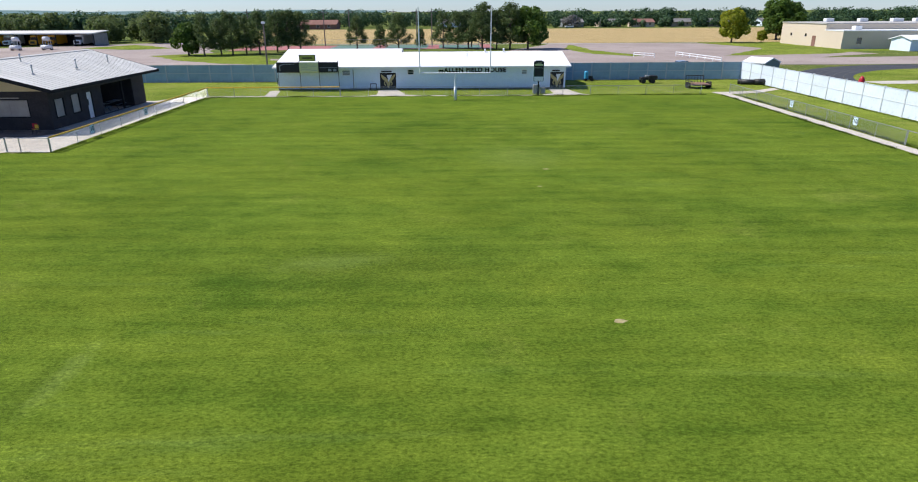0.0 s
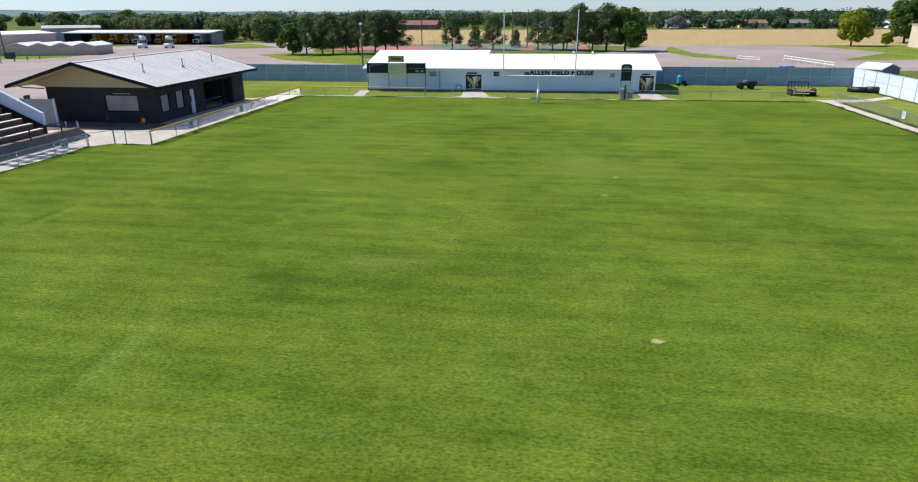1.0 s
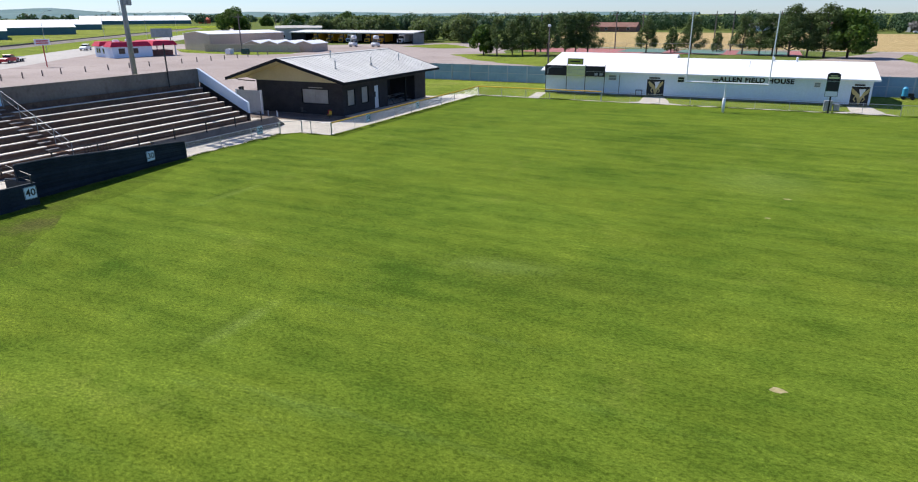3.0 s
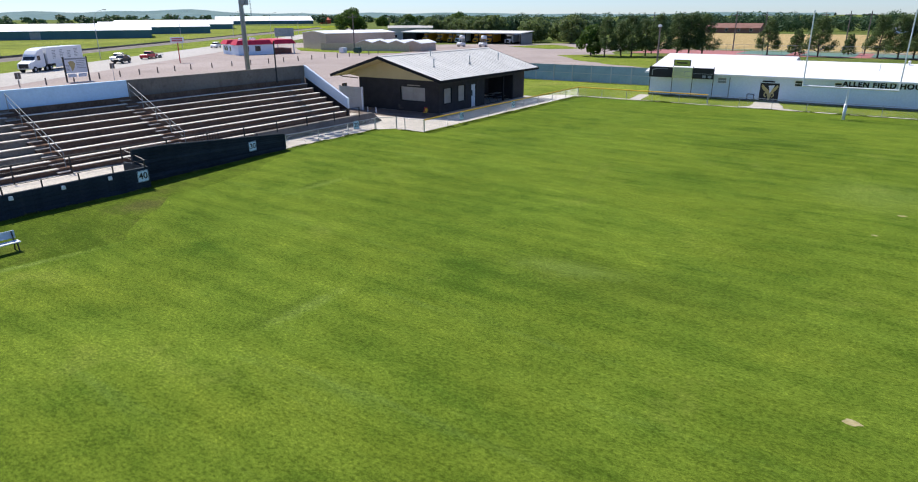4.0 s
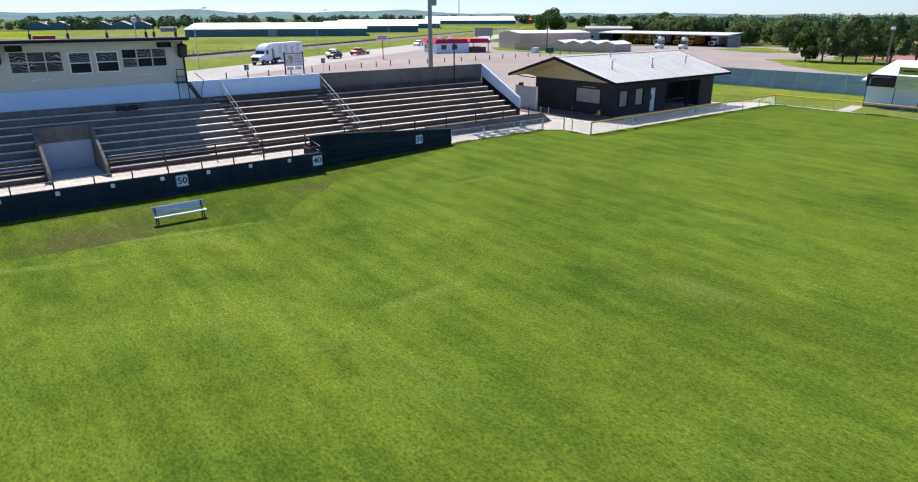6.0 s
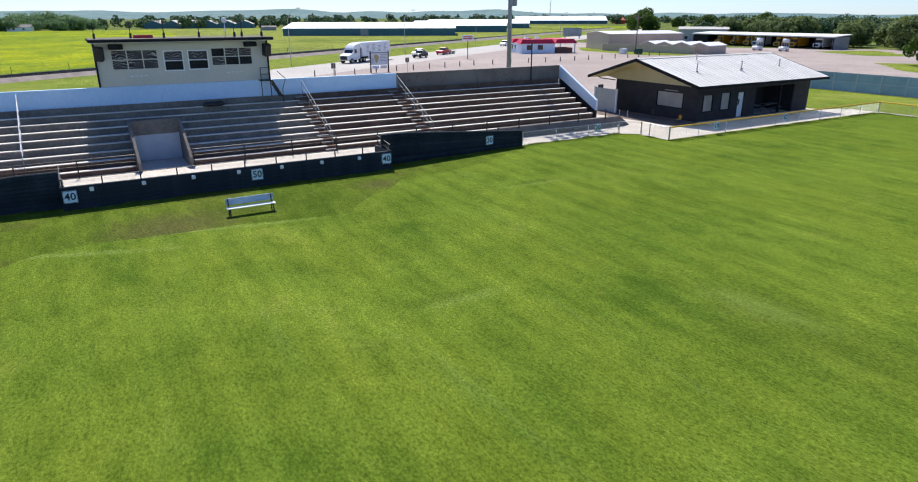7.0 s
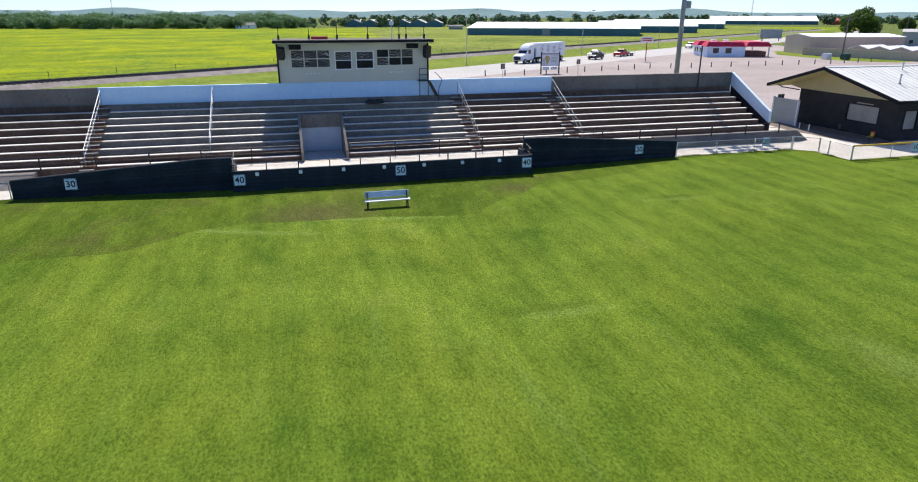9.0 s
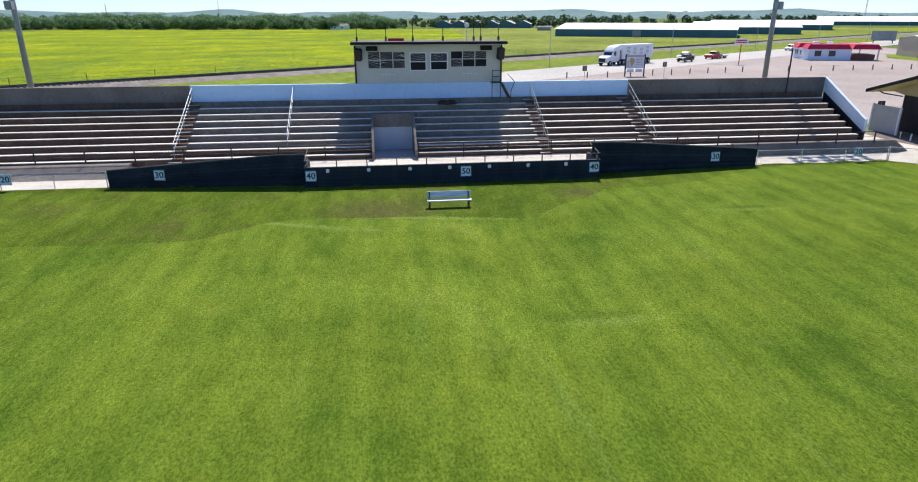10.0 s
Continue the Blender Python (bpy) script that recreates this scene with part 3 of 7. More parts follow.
# concrete walks round the field
patch("pavement", [(-14, 33.5), (-5.6, 32.8), (-5.6, 20.2), (-2.5, 20.2), (-2.6, 30.0), (-1.45, 31.35), (-0.4, 31.25), (1.55, 31.25),
                   (1.55, 61.0), (-0.8, 61.0), (-2.6, 58.0), (-14, 58.0)], 0.03, CONCRETE, "pale concrete apron round the concession building", "pavement")
patch("side_pavement", [(-4.2, -33), (-1.95, -33), (-1.85, -21.2), (-4.2, -21.2)], 0.03, CONCRETE, "pale concrete walk before the grandstand", "pavement")
patch("end_walk", [(1.55, 60.75), (44.5, 60.75), (44.5, 61.2), (9.4, 61.2), (8.5, 66.6), (7.4, 66.6), (8.0, 61.5), (1.55, 61.5)], 0.026, CONCRETE,
      "narrow concrete strip along the end fence", "pavement", rough=0.12, step=1)
patch("door_walk", [(19.6, 61.1), (26.0, 61.1), (23.9, 62.0), (22.7, 67.0), (20.4, 67.0), (20.6, 62.2)], 0.028, CONCRETE,
      "concrete path to the field house door", "pavement", rough=0.15, step=1)
patch("door_walk", [(39.0, 60.9), (45, 60.9), (43.9, 62.2), (43.2, 67.0), (41.0, 67.0), (41.0, 62.4)], 0.028, CONCRETE, "concrete path to the field house door", "pavement", rough=0.15, step=1)
patch("right_walk", [(59.75, -40), (60.8, -40), (60.8, 60.6), (64.6, 61.8), (68.4, 64.8), (68.4, 66.4), (64.6, 63.6), (61.4, 62.8), (59.2, 62.6), (59.75, 60.0)], 0.03, CONCRETE,
      "concrete walk along the side fence", "pavement", rough=0.08, step=1)
# dark sheet painted in for the shade before the concession front
patch("stained_apron", [(-14, 36.6), (-10.5, 36.0), (-5.6, 36.6), (-3.0, 37.1), (-1.7, 38.6), (-1.6, 40.1), (-13.9, 40.15)], 0.035, EAVE_SHADE, "concrete darkened for the shade under the wide eave", "pavement", rough=0.3, step=0.6)
for i, (x, y, r) in enumerate(((34.4, 5.25, 0.24), (34.9, 25.3, 0.26), (34.0, 21.3, 0.16), (56.2, 20.5, 0.3), (-0.9, 31.2, 0.3))):
    rnd = random.Random(i)
    pts = [(x + r * rnd.uniform(0.45, 1.1) * math.cos(a * 0.449), y + 0.7 * r * rnd.uniform(0.45, 1.1) * math.sin(a * 0.449)) for a in range(14)]
    patch("bare_spot", pts, 0.020, SAND, "small bare sandy spot in the turf", "soil")

# railway: ballast bank, sleepers, two rails
bm = bmesh.new()
for d0, d1, z0, z1 in ((-26.5, -25, 0.0, 0.55), (-25, -21.5, 0.55, 0.55), (-21.5, -19.5, 0.55, 0.0)):
    for s in range(-330, 420, 10):
        bm.faces.new([bm.verts.new((*by_road(*q[:2]), q[2])) for q in ((s, d0, z0), (s + 10, d0, z0), (s + 10, d1, z1), (s, d1, z1))])
bank = structure("railway_bank", bm, BALLAST, "grey ballast bank of a railway line", "railway")
for d in (-24.0, -22.5):
    bm = bmesh.new()
    a, b = Vector((*by_road(-330, d), 0.78)), Vector((*by_road(420, d), 0.78))
    obox(bm, Matrix.Translation((a + b) / 2) @ Matrix.Rotation(math.atan2(RU.y, RU.x), 4, "Z"), 750, 0.12, 0.2)
    part("rail", bm, RAIL, bank)
bm = bmesh.new()
for i in range(430):
    p = Vector((*by_road(-150 + i * 0.7, -23.25), 0.62))
    obox(bm, Matrix.Translation(p) @ Matrix.Rotation(math.atan2(RU.y, RU.x), 4, "Z"), 0.24, 2.5, 0.16)
tagged(part("sleepers", bm, RAIL, bank), kind="stuff")

# wire fence along the meadow side of the railway
rf = thing("wire_fence", "thin wire fence on dark posts beside the railway", "fence", at=(*by_road(-30, -29), 0))
for i in range(19):
    bm = bmesh.new()
    q = by_road(-120 + i * 10.0, -29)
    tube(bm, (*q, 0), (*q, 1.6), 0.04, 6)
    part("post", bm, DARK_STEEL, rf)
for z in (0.6, 1.0, 1.45):
    bm = bmesh.new()
    tube(bm, (*by_road(-120, -29), z), (*by_road(60, -29), z), 0.012, 4)
    part("wire", bm, DARK_STEEL, rf)

# ---- grandstand ----
stand = thing("grandstand", "weathered concrete grandstand with eight rows of plank seats", "grandstand", at=(-9, 0, 0))
Y0, Y1 = -33.0, 31.35
YE = 30.75                             # the rows stop short of the end wall
REC0, REC1 = -5.55, -2.55
AISLES = (-18.2, 6.6, 14.25)
RAIL_ONLY = -11.2


def edge(k):
    return -11.25 + 0.78 * k


def level(k):
    return 3.34 - 0.36 * k


for k in range(-1, 8):
    spans = [(Y0, -18.3), (-18.3, 6.7), (6.7, YE)] if edge(k) < -8.2 else [(Y0, -18.3), (-18.3, REC0), (REC1, 6.7), (6.7, YE)]
    for a, b in spans:
        bm = bmesh.new()
        box(bm, edge(k) - 0.78, edge(k) - 0.03, a, b, 0.0, level(k) - (0.055 if k >= 0 else 0.0))
        part("tier", bm, GREY_TIER if -19 < a < 6 and level(k) > 1.2 else OLD_CONCRETE, stand)
# seat planks between the aisles; the topmost step carries none
plank_meshes = {}
for k in range(0, 8):
    cuts = [Y0, AISLES[0] - 0.38, AISLES[0] + 0.38, AISLES[1] - 0.38, AISLES[1] + 0.38, AISLES[2] - 0.38, AISLES[2] + 0.38, YE]
    runs = [(cuts[i], cuts[i + 1]) for i in range(0, len(cuts), 2)]
    if edge(k) > -8.2:
        runs = [(a, b) for r in runs for a, b in ([(r[0], REC0), (REC1, r[1])] if r[0] < REC0 and r[1] > REC1 else [r])]
    for a, b in runs:
        n = max(1, round((b - a) / 5.0))
        for i in range(n):
            w = round((b - a) / n - 0.02, 3)
            if w not in plank_meshes:
                bm = bmesh.new()
                soft_box(bm, -0.34, 0.02, -w / 2, w / 2, -0.05, 0.0, 0.012, 1)
                plank_meshes[w] = finish(bm, "seat_plank", PLANK)
            piece("seat_plank", plank_meshes[w], stand, (edge(k) + random.uniform(-0.006, 0.006), a + (i + 0.5) * (b - a) / n, level(k) + random.uniform(-0.006, 0.006)))
# aisle steps and handrails
bm = bmesh.new()
soft_box(bm, 0.0, 0.3, -0.42, 0.42, -0.05, 0.0, 0.015, 1)
step_mesh = finish(bm, "stair_step", STEP)
bm = bmesh.new()
box(bm, 0.0, 0.26, -0.38, 0.38, -0.20, -0.051)
riser_mesh = finish(bm, "step_block", OLD_CONCRETE)
for a in AISLES:
    for k in range(-1, 8):
        shift = a - 0.16 + random.uniform(-0.05, 0.05)
        piece("stair_step", step_mesh, stand, (edge(k) - 0.02, shift, level(k) - 0.17))
        piece("step_block", riser_mesh, stand, (edge(k) - 0.02, shift, level(k) - 0.17))
        bm = bmesh.new()
        box(bm, edge(k) - 0.76, edge(k) - 0.02, a - 0.37, a + 0.37, level(k) - 0.06, level(k) + (-0.012 if k >= 0 else 0.004))
        part("aisle_tread", bm, OLD_CONCRETE, stand)
for a in AISLES + (RAIL_ONLY,):
    rail = bmesh.new()
    off = {-18.2: -0.18, 6.6: 0.05, 14.25: 0.25}.get(a, 0.0)
    p = [(-11.95, a + off), (-5.9, a + off)]
    hi, lo = level(-1) + 1.0, level(7) + 0.95
    if a == RAIL_ONLY:
        lo, p[1] = level(6) + 0.9, (-6.5, a + off)
    tube(rail, (*p[0], hi), (*p[1], lo), 0.022)
    tube(rail, (*p[0], hi - 0.42), (*p[1], lo - 0.42), 0.014)
    ob = part("handrail", rail, WHITE_STEEL if a < 0 else GREY_STEEL, stand, "galvanised steel pipe handrail")
    for i in range(5):
        f = i / 4
        x = p[0][0] + (p[1][0] - p[0][0]) * f
        z = hi + (lo - hi) * f
        bm = bmesh.new()
        tube(bm, (x, a + off, z - 1.05), (x, a + off, z), 0.022)
        part("post", bm, GREY_STEEL, ob)
# walls
WHITE0, WHITE1 = -18.55, 14.55
for a, b, mat in ((Y0, WHITE0, GREY_CONCRETE), (WHITE0, WHITE1, BAND_WALL), (WHITE1, Y1, GREY_CONCRETE)):
    bm = bmesh.new()
    box(bm, -12.42, -12.2, a, b, 0, 4.8)
    box(bm, -12.45, -12.17, a, b, 4.8, 4.86)
    part("back_wall", bm, mat, stand, "pale blue-white painted back wall" if mat is BAND_WALL else "grey concrete back wall")
for y in (Y1, Y0 - 0.24):
    bm = bmesh.new()
    prism(bm, [(-12.45, 3.8), (-12.45, 4.86), (-12.2, 4.86), (-6.95, 2.2), (-6.95, 1.3), (-12.2, 3.8)], "y", y, y + 0.24)
    part("end_wall", bm, WHITE_WALL, stand, "white sloping end wall")
    bm = bmesh.new()
    prism(bm, [(-12.2, 0), (-12.2, 3.8), (-6.95, 1.3), (-6.95, 0)], "y", y + 0.04, y + 0.2)
    part("end_footing", bm, DARK_STEEL, stand, "dark wall under the end wall")
for a, b, c in ((20.2, 33.0, 0.0), (-33.0, -21.0, 1.3)):
    bm = bmesh.new()
    prism(bm, [(-5.95, 0), (-5.95, 0.86 - 0.14 * c), (-5.5 + 0.3 * c, 0.86 - 0.14 * c), (-5.2 + c, 0)], "y", a, b)
    if a > 0:
        # the curb runs down to the pavement at its end
        foot = [bm.verts.new(p) for p in ((-5.95, b, 0), (-5.95, b, 0.86), (-5.5, b, 0.86), (-5.2, b, 0), (-5.95, b + 1.3, 0), (-5.35, b + 1.1, 0))]
        for q in ((0, 1, 2, 3), (1, 4, 5, 2), (0, 4, 1), (2, 5, 3), (0, 3, 5, 4)):
            bm.faces.new([foot[j] for j in q])
    part("front_curb", bm, GREY_CONCRETE, stand, "grey sloping concrete curb")
    bm = bmesh.new()
    box(bm, -6.4, -5.96, min(a, b) if a < 0 else 9.0, -9.6 if a < 0 else b, 0, 0.75)
    part("front_tread", bm, OLD_CONCRETE, stand)
# entry in the middle of the rows
for y in (REC0 - 0.02, REC1 - 0.14):
    bm = bmesh.new()
    prism(bm, [(-8.9, 0.3), (-8.9, 3.05), (-8.3, 3.05), (-5.75, 1.5), (-5.2, 1.1), (-5.2, 0.3)], "y", y, y + 0.16)
    part("entry_wall", bm, GREY_TIER, stand, "brown concrete side wall of the entry")
bm = bmesh.new()
box(bm, -8.9, -8.6, REC0 + 0.14, REC1 - 0.14, 2.15, 3.05)
part("entry_lintel", bm, GREY_TIER, stand)
bm = bmesh.new()
box(bm, -8.86, -8.66, REC0 + 0.14, REC1 - 0.14, 0.5, 2.15)
part("entry_door", bm, PALE_POST, stand, "pale grey painted door panel")
# deck and ramps behind the black front wall
FW, FT = -0.3, 1.22                   # face and top of the front wall
bm = bmesh.new()
box(bm, -8.6, -5.95, REC0, REC1, 0.2, 0.505)
box(bm, -5.95, FW - 0.21, -9.53, 8.48, 0.0, 0.5)
part("deck", bm, CONCRETE, stand, "pale concrete walkway deck")
FL, FR = -9.55, 8.5
for side in (1, -1):
    inner, outer = (FR, 20.1) if side > 0 else (FL, -21.0)
    bm = bmesh.new()
    prism(bm, [(inner, 0.0), (inner, 0.5), (outer, 0.06), (outer, 0.0)], "x", -5.94, -2.75 if side > 0 else -2.1)
    part("ramp", bm, CONCRETE, stand, "concrete ramp down to the walk")
front = thing("front_wall", "black painted board wall with white lamps and a steel rail", "wall", at=(FW - 0.1, 0, 0))
course = bmesh.new()
soft_box(course, -0.05, 0.0, FL, FR, 0.0, 0.224, 0.008, 1)
course_mesh = finish(course, "board", BLACK_WALL)
for i in range(5):
    piece("board", course_mesh, front, (FW, 0, 0.005 + i * 0.233))
bm = bmesh.new()
box(bm, FW - 0.2, FW - 0.02, FL, FR, 0, FT - 0.015)
box(bm, -2.7, FW - 0.2, FR - 0.14, FR, 0, FT - 0.015)
box(bm, -2.7, FW - 0.2, FL, FL + 0.14, 0, FT - 0.015)
part("backing", bm, BLACK_WALL, front)
bm = bmesh.new()
tube(bm, (FW - 0.12, FL, FT + 0.36), (FW - 0.12, FR, FT + 0.36), 0.018)
for x0, x1, y in ((-2.4, FW - 0.12, FR - 0.08), (-2.4, FW - 0.12, FL + 0.08)):
    tube(bm, (x0, y, 1.9), (x1, y, FT + 0.36), 0.028)
    tube(bm, (x0, y, 1.5), (x1, y, FT + 0.03), 0.022)
part("rail", bm, DARK_STEEL, front)
bm = bmesh.new()
box(bm, -0.025, 0.025, -0.03, 0.03, FT - 0.05, FT + 0.38)
post_mesh = finish(bm, "post", DARK_STEEL)
for i in range(11):
    piece("post", post_mesh, front, (FW - 0.12, FL + 0.15 + i * (FR - FL - 0.3) / 10, 0))
bm = bmesh.new()
soft_box(bm, 0.0, 0.09, -0.1, 0.1, -0.1, 0.1, 0.018, 2)
lamp_mesh = finish(bm, "lamp", SIGN_WHITE)
for y in (-8.16, -5.76, -3.31, -0.92, 1.5, 3.9, 6.28):
    tagged(piece("lamp", lamp_mesh, front, (FW, y, 1.0)), "small white square wall lamp")

# slanted black walls that hide the ramps
for side in (1, -1):
    a, b = ((-1.5, 8.35), (-2.4, 20.15)) if side > 0 else ((-0.85, -9.5), (-1.75, -21.05))
    wing = thing("ramp_wall", "black painted wall sloping down beside a ramp", "wall", "ramp walls", at=(*b, 0))
    va, vb = Vector((*a, 0)), Vector((*b, 0))
    nrm = Vector((0, 0, 1)).cross((vb - va).normalized()) * (0.16 if side > 0 else -0.16)
    knee = va.lerp(vb, 0.16)
    stations = ((va, 2.02 if side > 0 else 1.88), (knee, 1.97 if side > 0 else 1.84), (vb, 1.14 if side > 0 else 1.04))
    n = 9
    for i in range(n):
        z0, z1 = i / n, (i + 1) / n - 0.008
        bm = bmesh.new()
        rings = []
        for p, top in stations:
            q = p if i % 2 else p + nrm * 0.05
            rings.append([bm.verts.new(v) for v in (q + Vector((0, 0, z0 * top)), q + nrm + Vector((0, 0, z0 * top)),
                                                    q + nrm + Vector((0, 0, z1 * top)), q + Vector((0, 0, z1 * top)))])
        bm.faces.new(rings[0])
        bm.faces.new(rings[-1])
        for r0, r1 in zip(rings, rings[1:]):
            for j in range(4):
                bm.faces.new((r0[j], r0[(j + 1) % 4], r1[(j + 1) % 4], r1[j]))
        part("board", bm, BLACK_WALL, wing)
    bm = bmesh.new()
    for (p, tp), (q, tq) in zip(stations, stations[1:]):
        tube(bm, p + nrm * 0.5 + Vector((0, 0, tp + 0.01)), q + nrm * 0.5 + Vector((0, 0, tq + 0.01)), 0.045, 6)
    part("coping", bm, GREY_CONCRETE, wing, "thin grey coping")

# dark guard rail before the lowest row
for a, b in ((Y0 + 0.3, REC0 - 0.1), (REC1 + 0.1, 31.2)):
    guard = thing("guard_rail", "dark steel guard rail before the seats", "railing", "guard rails", at=(-5.45, a, 0.7))
    bm = bmesh.new()
    tube(bm, (-5.45, a, 1.55), (-5.45, b, 1.55), 0.03)
    tube(bm, (-5.45, a, 1.18), (-5.45, b, 1.18), 0.014, 5)
    part("rail", bm, DARK_STEEL, guard)
    n = max(2, round((b - a) / 3.0))
    for i in range(n + 1):
        y = a + (b - a) * i / n
        bm = bmesh.new()
        box(bm, -5.485, -5.415, y - 0.035, y + 0.035, 0.5 if -9.6 < y < 8.6 else 0.74, 1.57)
        part("post", bm, DARK_STEEL, guard)
for y0 in (14.9, -19.4):
    gate = thing("pipe_gate", "small dark barred gate beside the aisle", "gate", "pipe gates", at=(-5.3, y0, 0.7))
    for i in range(9):
        bm = bmesh.new()
        tube(bm, (-5.32, y0 + i * 0.22, 0.74), (-5.32, y0 + i * 0.22, 1.5), 0.014, 5)
        part("bar", bm, DARK_STEEL, gate)
    bm = bmesh.new()
    tube(bm, (-5.32, y0, 1.5), (-5.32, y0 + 1.76, 1.5), 0.02, 6)
    part("rail", bm, DARK_STEEL, gate)


def yard_plate(text, x, y, z, ax=1, ay=0, size=0.64):
    m = facing(x, y, z, ax, ay)
    ob = thing("yard_marker", "white yard marker plate with black figures %s" % text, "sign", "yard markers", at=(x, y, z))
    bm = bmesh.new()
    obox(bm, m, size, size, 0.02)
    part("plate", bm, PLATE, ob)
    lettering("figure", text, size * 0.8, SIGN_BLACK, ob, m @ Matrix.Translation((0, 0, 0.016)), 0.004, 0.008)
    bm = bmesh.new()
    for s in (-1, 1):
        obox(bm, m @ Matrix.Translation((s * (size / 2 - 0.02), 0, 0.012)), 0.02, size, 0.006)
        obox(bm, m @ Matrix.Translation((0, s * (size / 2 - 0.02), 0.013)), size, 0.02, 0.006)
    part("border", bm, SIGN_BLACK, ob)


yard_plate("50", FW + 0.03, 0.07, 0.735)
yard_plate("40", FW + 0.03, -9.15, 0.71)
yard_plate("40", FW + 0.03, 8.1, 0.755)
yard_plate("30", -2.13, 17.05, 0.77, 1, 0.076)
yard_plate("30", -1.48, -18.04, 0.76, 1, -0.078)
yard_plate("20", -2.66, 27.82, 0.70)
yard_plate("20", -1.93, -26.75, 0.66)
yard_plate("10", 1.74, 36.68, 0.69)
yard_plate("G", 1.74, 45.82, 0.69)
yard_plate("G", 60.84, 47.35, 0.74, -1, 0, 0.62)
yard_plate("10", 60.84, 37.4, 0.74, -1, 0, 0.62)

# ---- press box ----
PX, PB0, PB1, PZ0, PZ1 = -12.2, -6.55, 4.35, 4.87, 7.55
press = thing("press_box", "pale olive press box with dark windows and a flat roof", "press box", at=(PX - 1.5, -1.1, PZ0))
holes = [(-5.69, -2.86, 5.88, 7.18), (-2.56, -1.3, 5.72, 7.06), (-1.03, 0.31, 5.75, 7.05), (0.48, 3.31, 5.94, 7.18)]
bm = bmesh.new()
holed(bm, "y", PX - 0.14, 0.14, PB0, PB1, PZ0, PZ1, holes)
part("front_wall", bm, BOX_WALL, press)
bm = bmesh.new()
box(bm, PX - 3.2, PX - 0.14, PB0, PB0 + 0.14, PZ0, PZ1)
box(bm, PX - 3.2, PX - 0.14, PB1 - 0.14, PB1, PZ0, PZ1)
box(bm, PX - 3.2, PX - 3.06, PB0 + 0.14, PB1 - 0.14, PZ0, PZ1)
box(bm, PX - 3.06, PX - 0.14, PB0 + 0.14, PB1 - 0.14, PZ0, PZ0 + 0.1)
part("side_wall", bm, BOX_WALL, press)
bm = bmesh.new()
box(bm, PX - 3.5, PX + 0.72, PB0 - 0.25, PB1 + 0.3, PZ1 + 0.05, PZ1 + 0.1)
part("soffit", bm, BOX_WALL, press, "cream boarded eave")
bm = bmesh.new()
soft_box(bm, PX - 3.55, PX + 0.78, PB0 - 0.3, PB1 + 0.36, PZ1 + 0.1, PZ1 + 0.28, 0.02, 1)
part("roof", bm, FASCIA, press, "dark edged flat roof")
bm = bmesh.new()
box(bm, PX - 3.45, PX + 0.68, PB0 - 0.2, PB1 + 0.26, PZ1 + 0.28, PZ1 + 0.3)
part("roof_sheet", bm, GREY_CONCRETE, press)
CURTAIN = crumpled("crumpled_dark_sheet", (0.010, 0.011, 0.013), (0.42, 0.40, 0.37))
DARK_PANE = surface("dark_open_pane", (0.010, 0.010, 0.012), (0.022, 0.022, 0.024), 1.5, 8, 0.4, 0.0, spec=0.15)
for h_, cols in zip(holes, (3, 1, 1, 3)):
    win = new("window")
    win.parent = press
    HOME[win.name] = HOME[press.name]
    bm = bmesh.new()
    a, b, c, d = h_
    w = 0.07
    for q in ((a, a + w, c, d), (b - w, b, c, d), (a + w, b - w, c, c + w), (a + w, b - w, d - w, d)):
        box(bm, PX - 0.1, PX + 0.03, q[0], q[1], q[2], q[3])
    mid = (c + d) / 2
    box(bm, PX - 0.08, PX + 0.015, a + w, b - w, mid - 0.03, mid + 0.03)
    for i in range(1, cols):
        y = a + (b - a) * i / cols
        box(bm, PX - 0.085, PX + 0.02, y - 0.035, y + 0.035, c + w, d - w)
    part("frame", bm, WHITE_STEEL if cols == 1 else BOX_WALL, win)
    for i in range(cols):
        for lo, hi in ((c, mid), (mid, d)):
            bm = bmesh.new()
            y0, y1 = a + (b - a) * i / cols, a + (b - a) * (i + 1) / cols
            box(bm, PX - 0.07, PX - 0.055, y0 + 0.03, y1 - 0.03, lo + 0.03, hi - 0.03)
            part("pane", bm, DARK_PANE if (cols == 3 and lo == c and i > 0 and a > -2) or (cols == 3 and lo != c and i == 0 and a > -2) or (cols == 1 and lo == c) else CURTAIN, win)
for y in (PB0 - 0.03, PB1 + 0.03):
    bm = bmesh.new()
    tube(bm, (PX + 0.06, y, PZ0), (PX + 0.06, y, PZ1 + 0.05), 0.06, 8)
    part("downpipe", bm, FASCIA, press, "dark corner downpipe")
for i, y in enumerate((PB0 + 0.15, PB0 + 2.3, PB0 + 4.3, PB0 + 6.6, PB0 + 8.9, PB0 + 9.5, PB1 - 0.1)):
    bm = bmesh.new()
    x = PX - 0.6 - 0.4 * (i % 2)
    tube(bm, (x, y, PZ1 + 0.28), (x, y, PZ1 + 1.25 + 0.15 * (i % 3)), 0.028, 6)
    box(bm, x - 0.07, x + 0.07, y - 0.07, y + 0.07, PZ1 + 0.28, PZ1 + 0.62)
    part("roof_post", bm, DARK_STEEL, press, "thin dark roof post")
bm = bmesh.new()
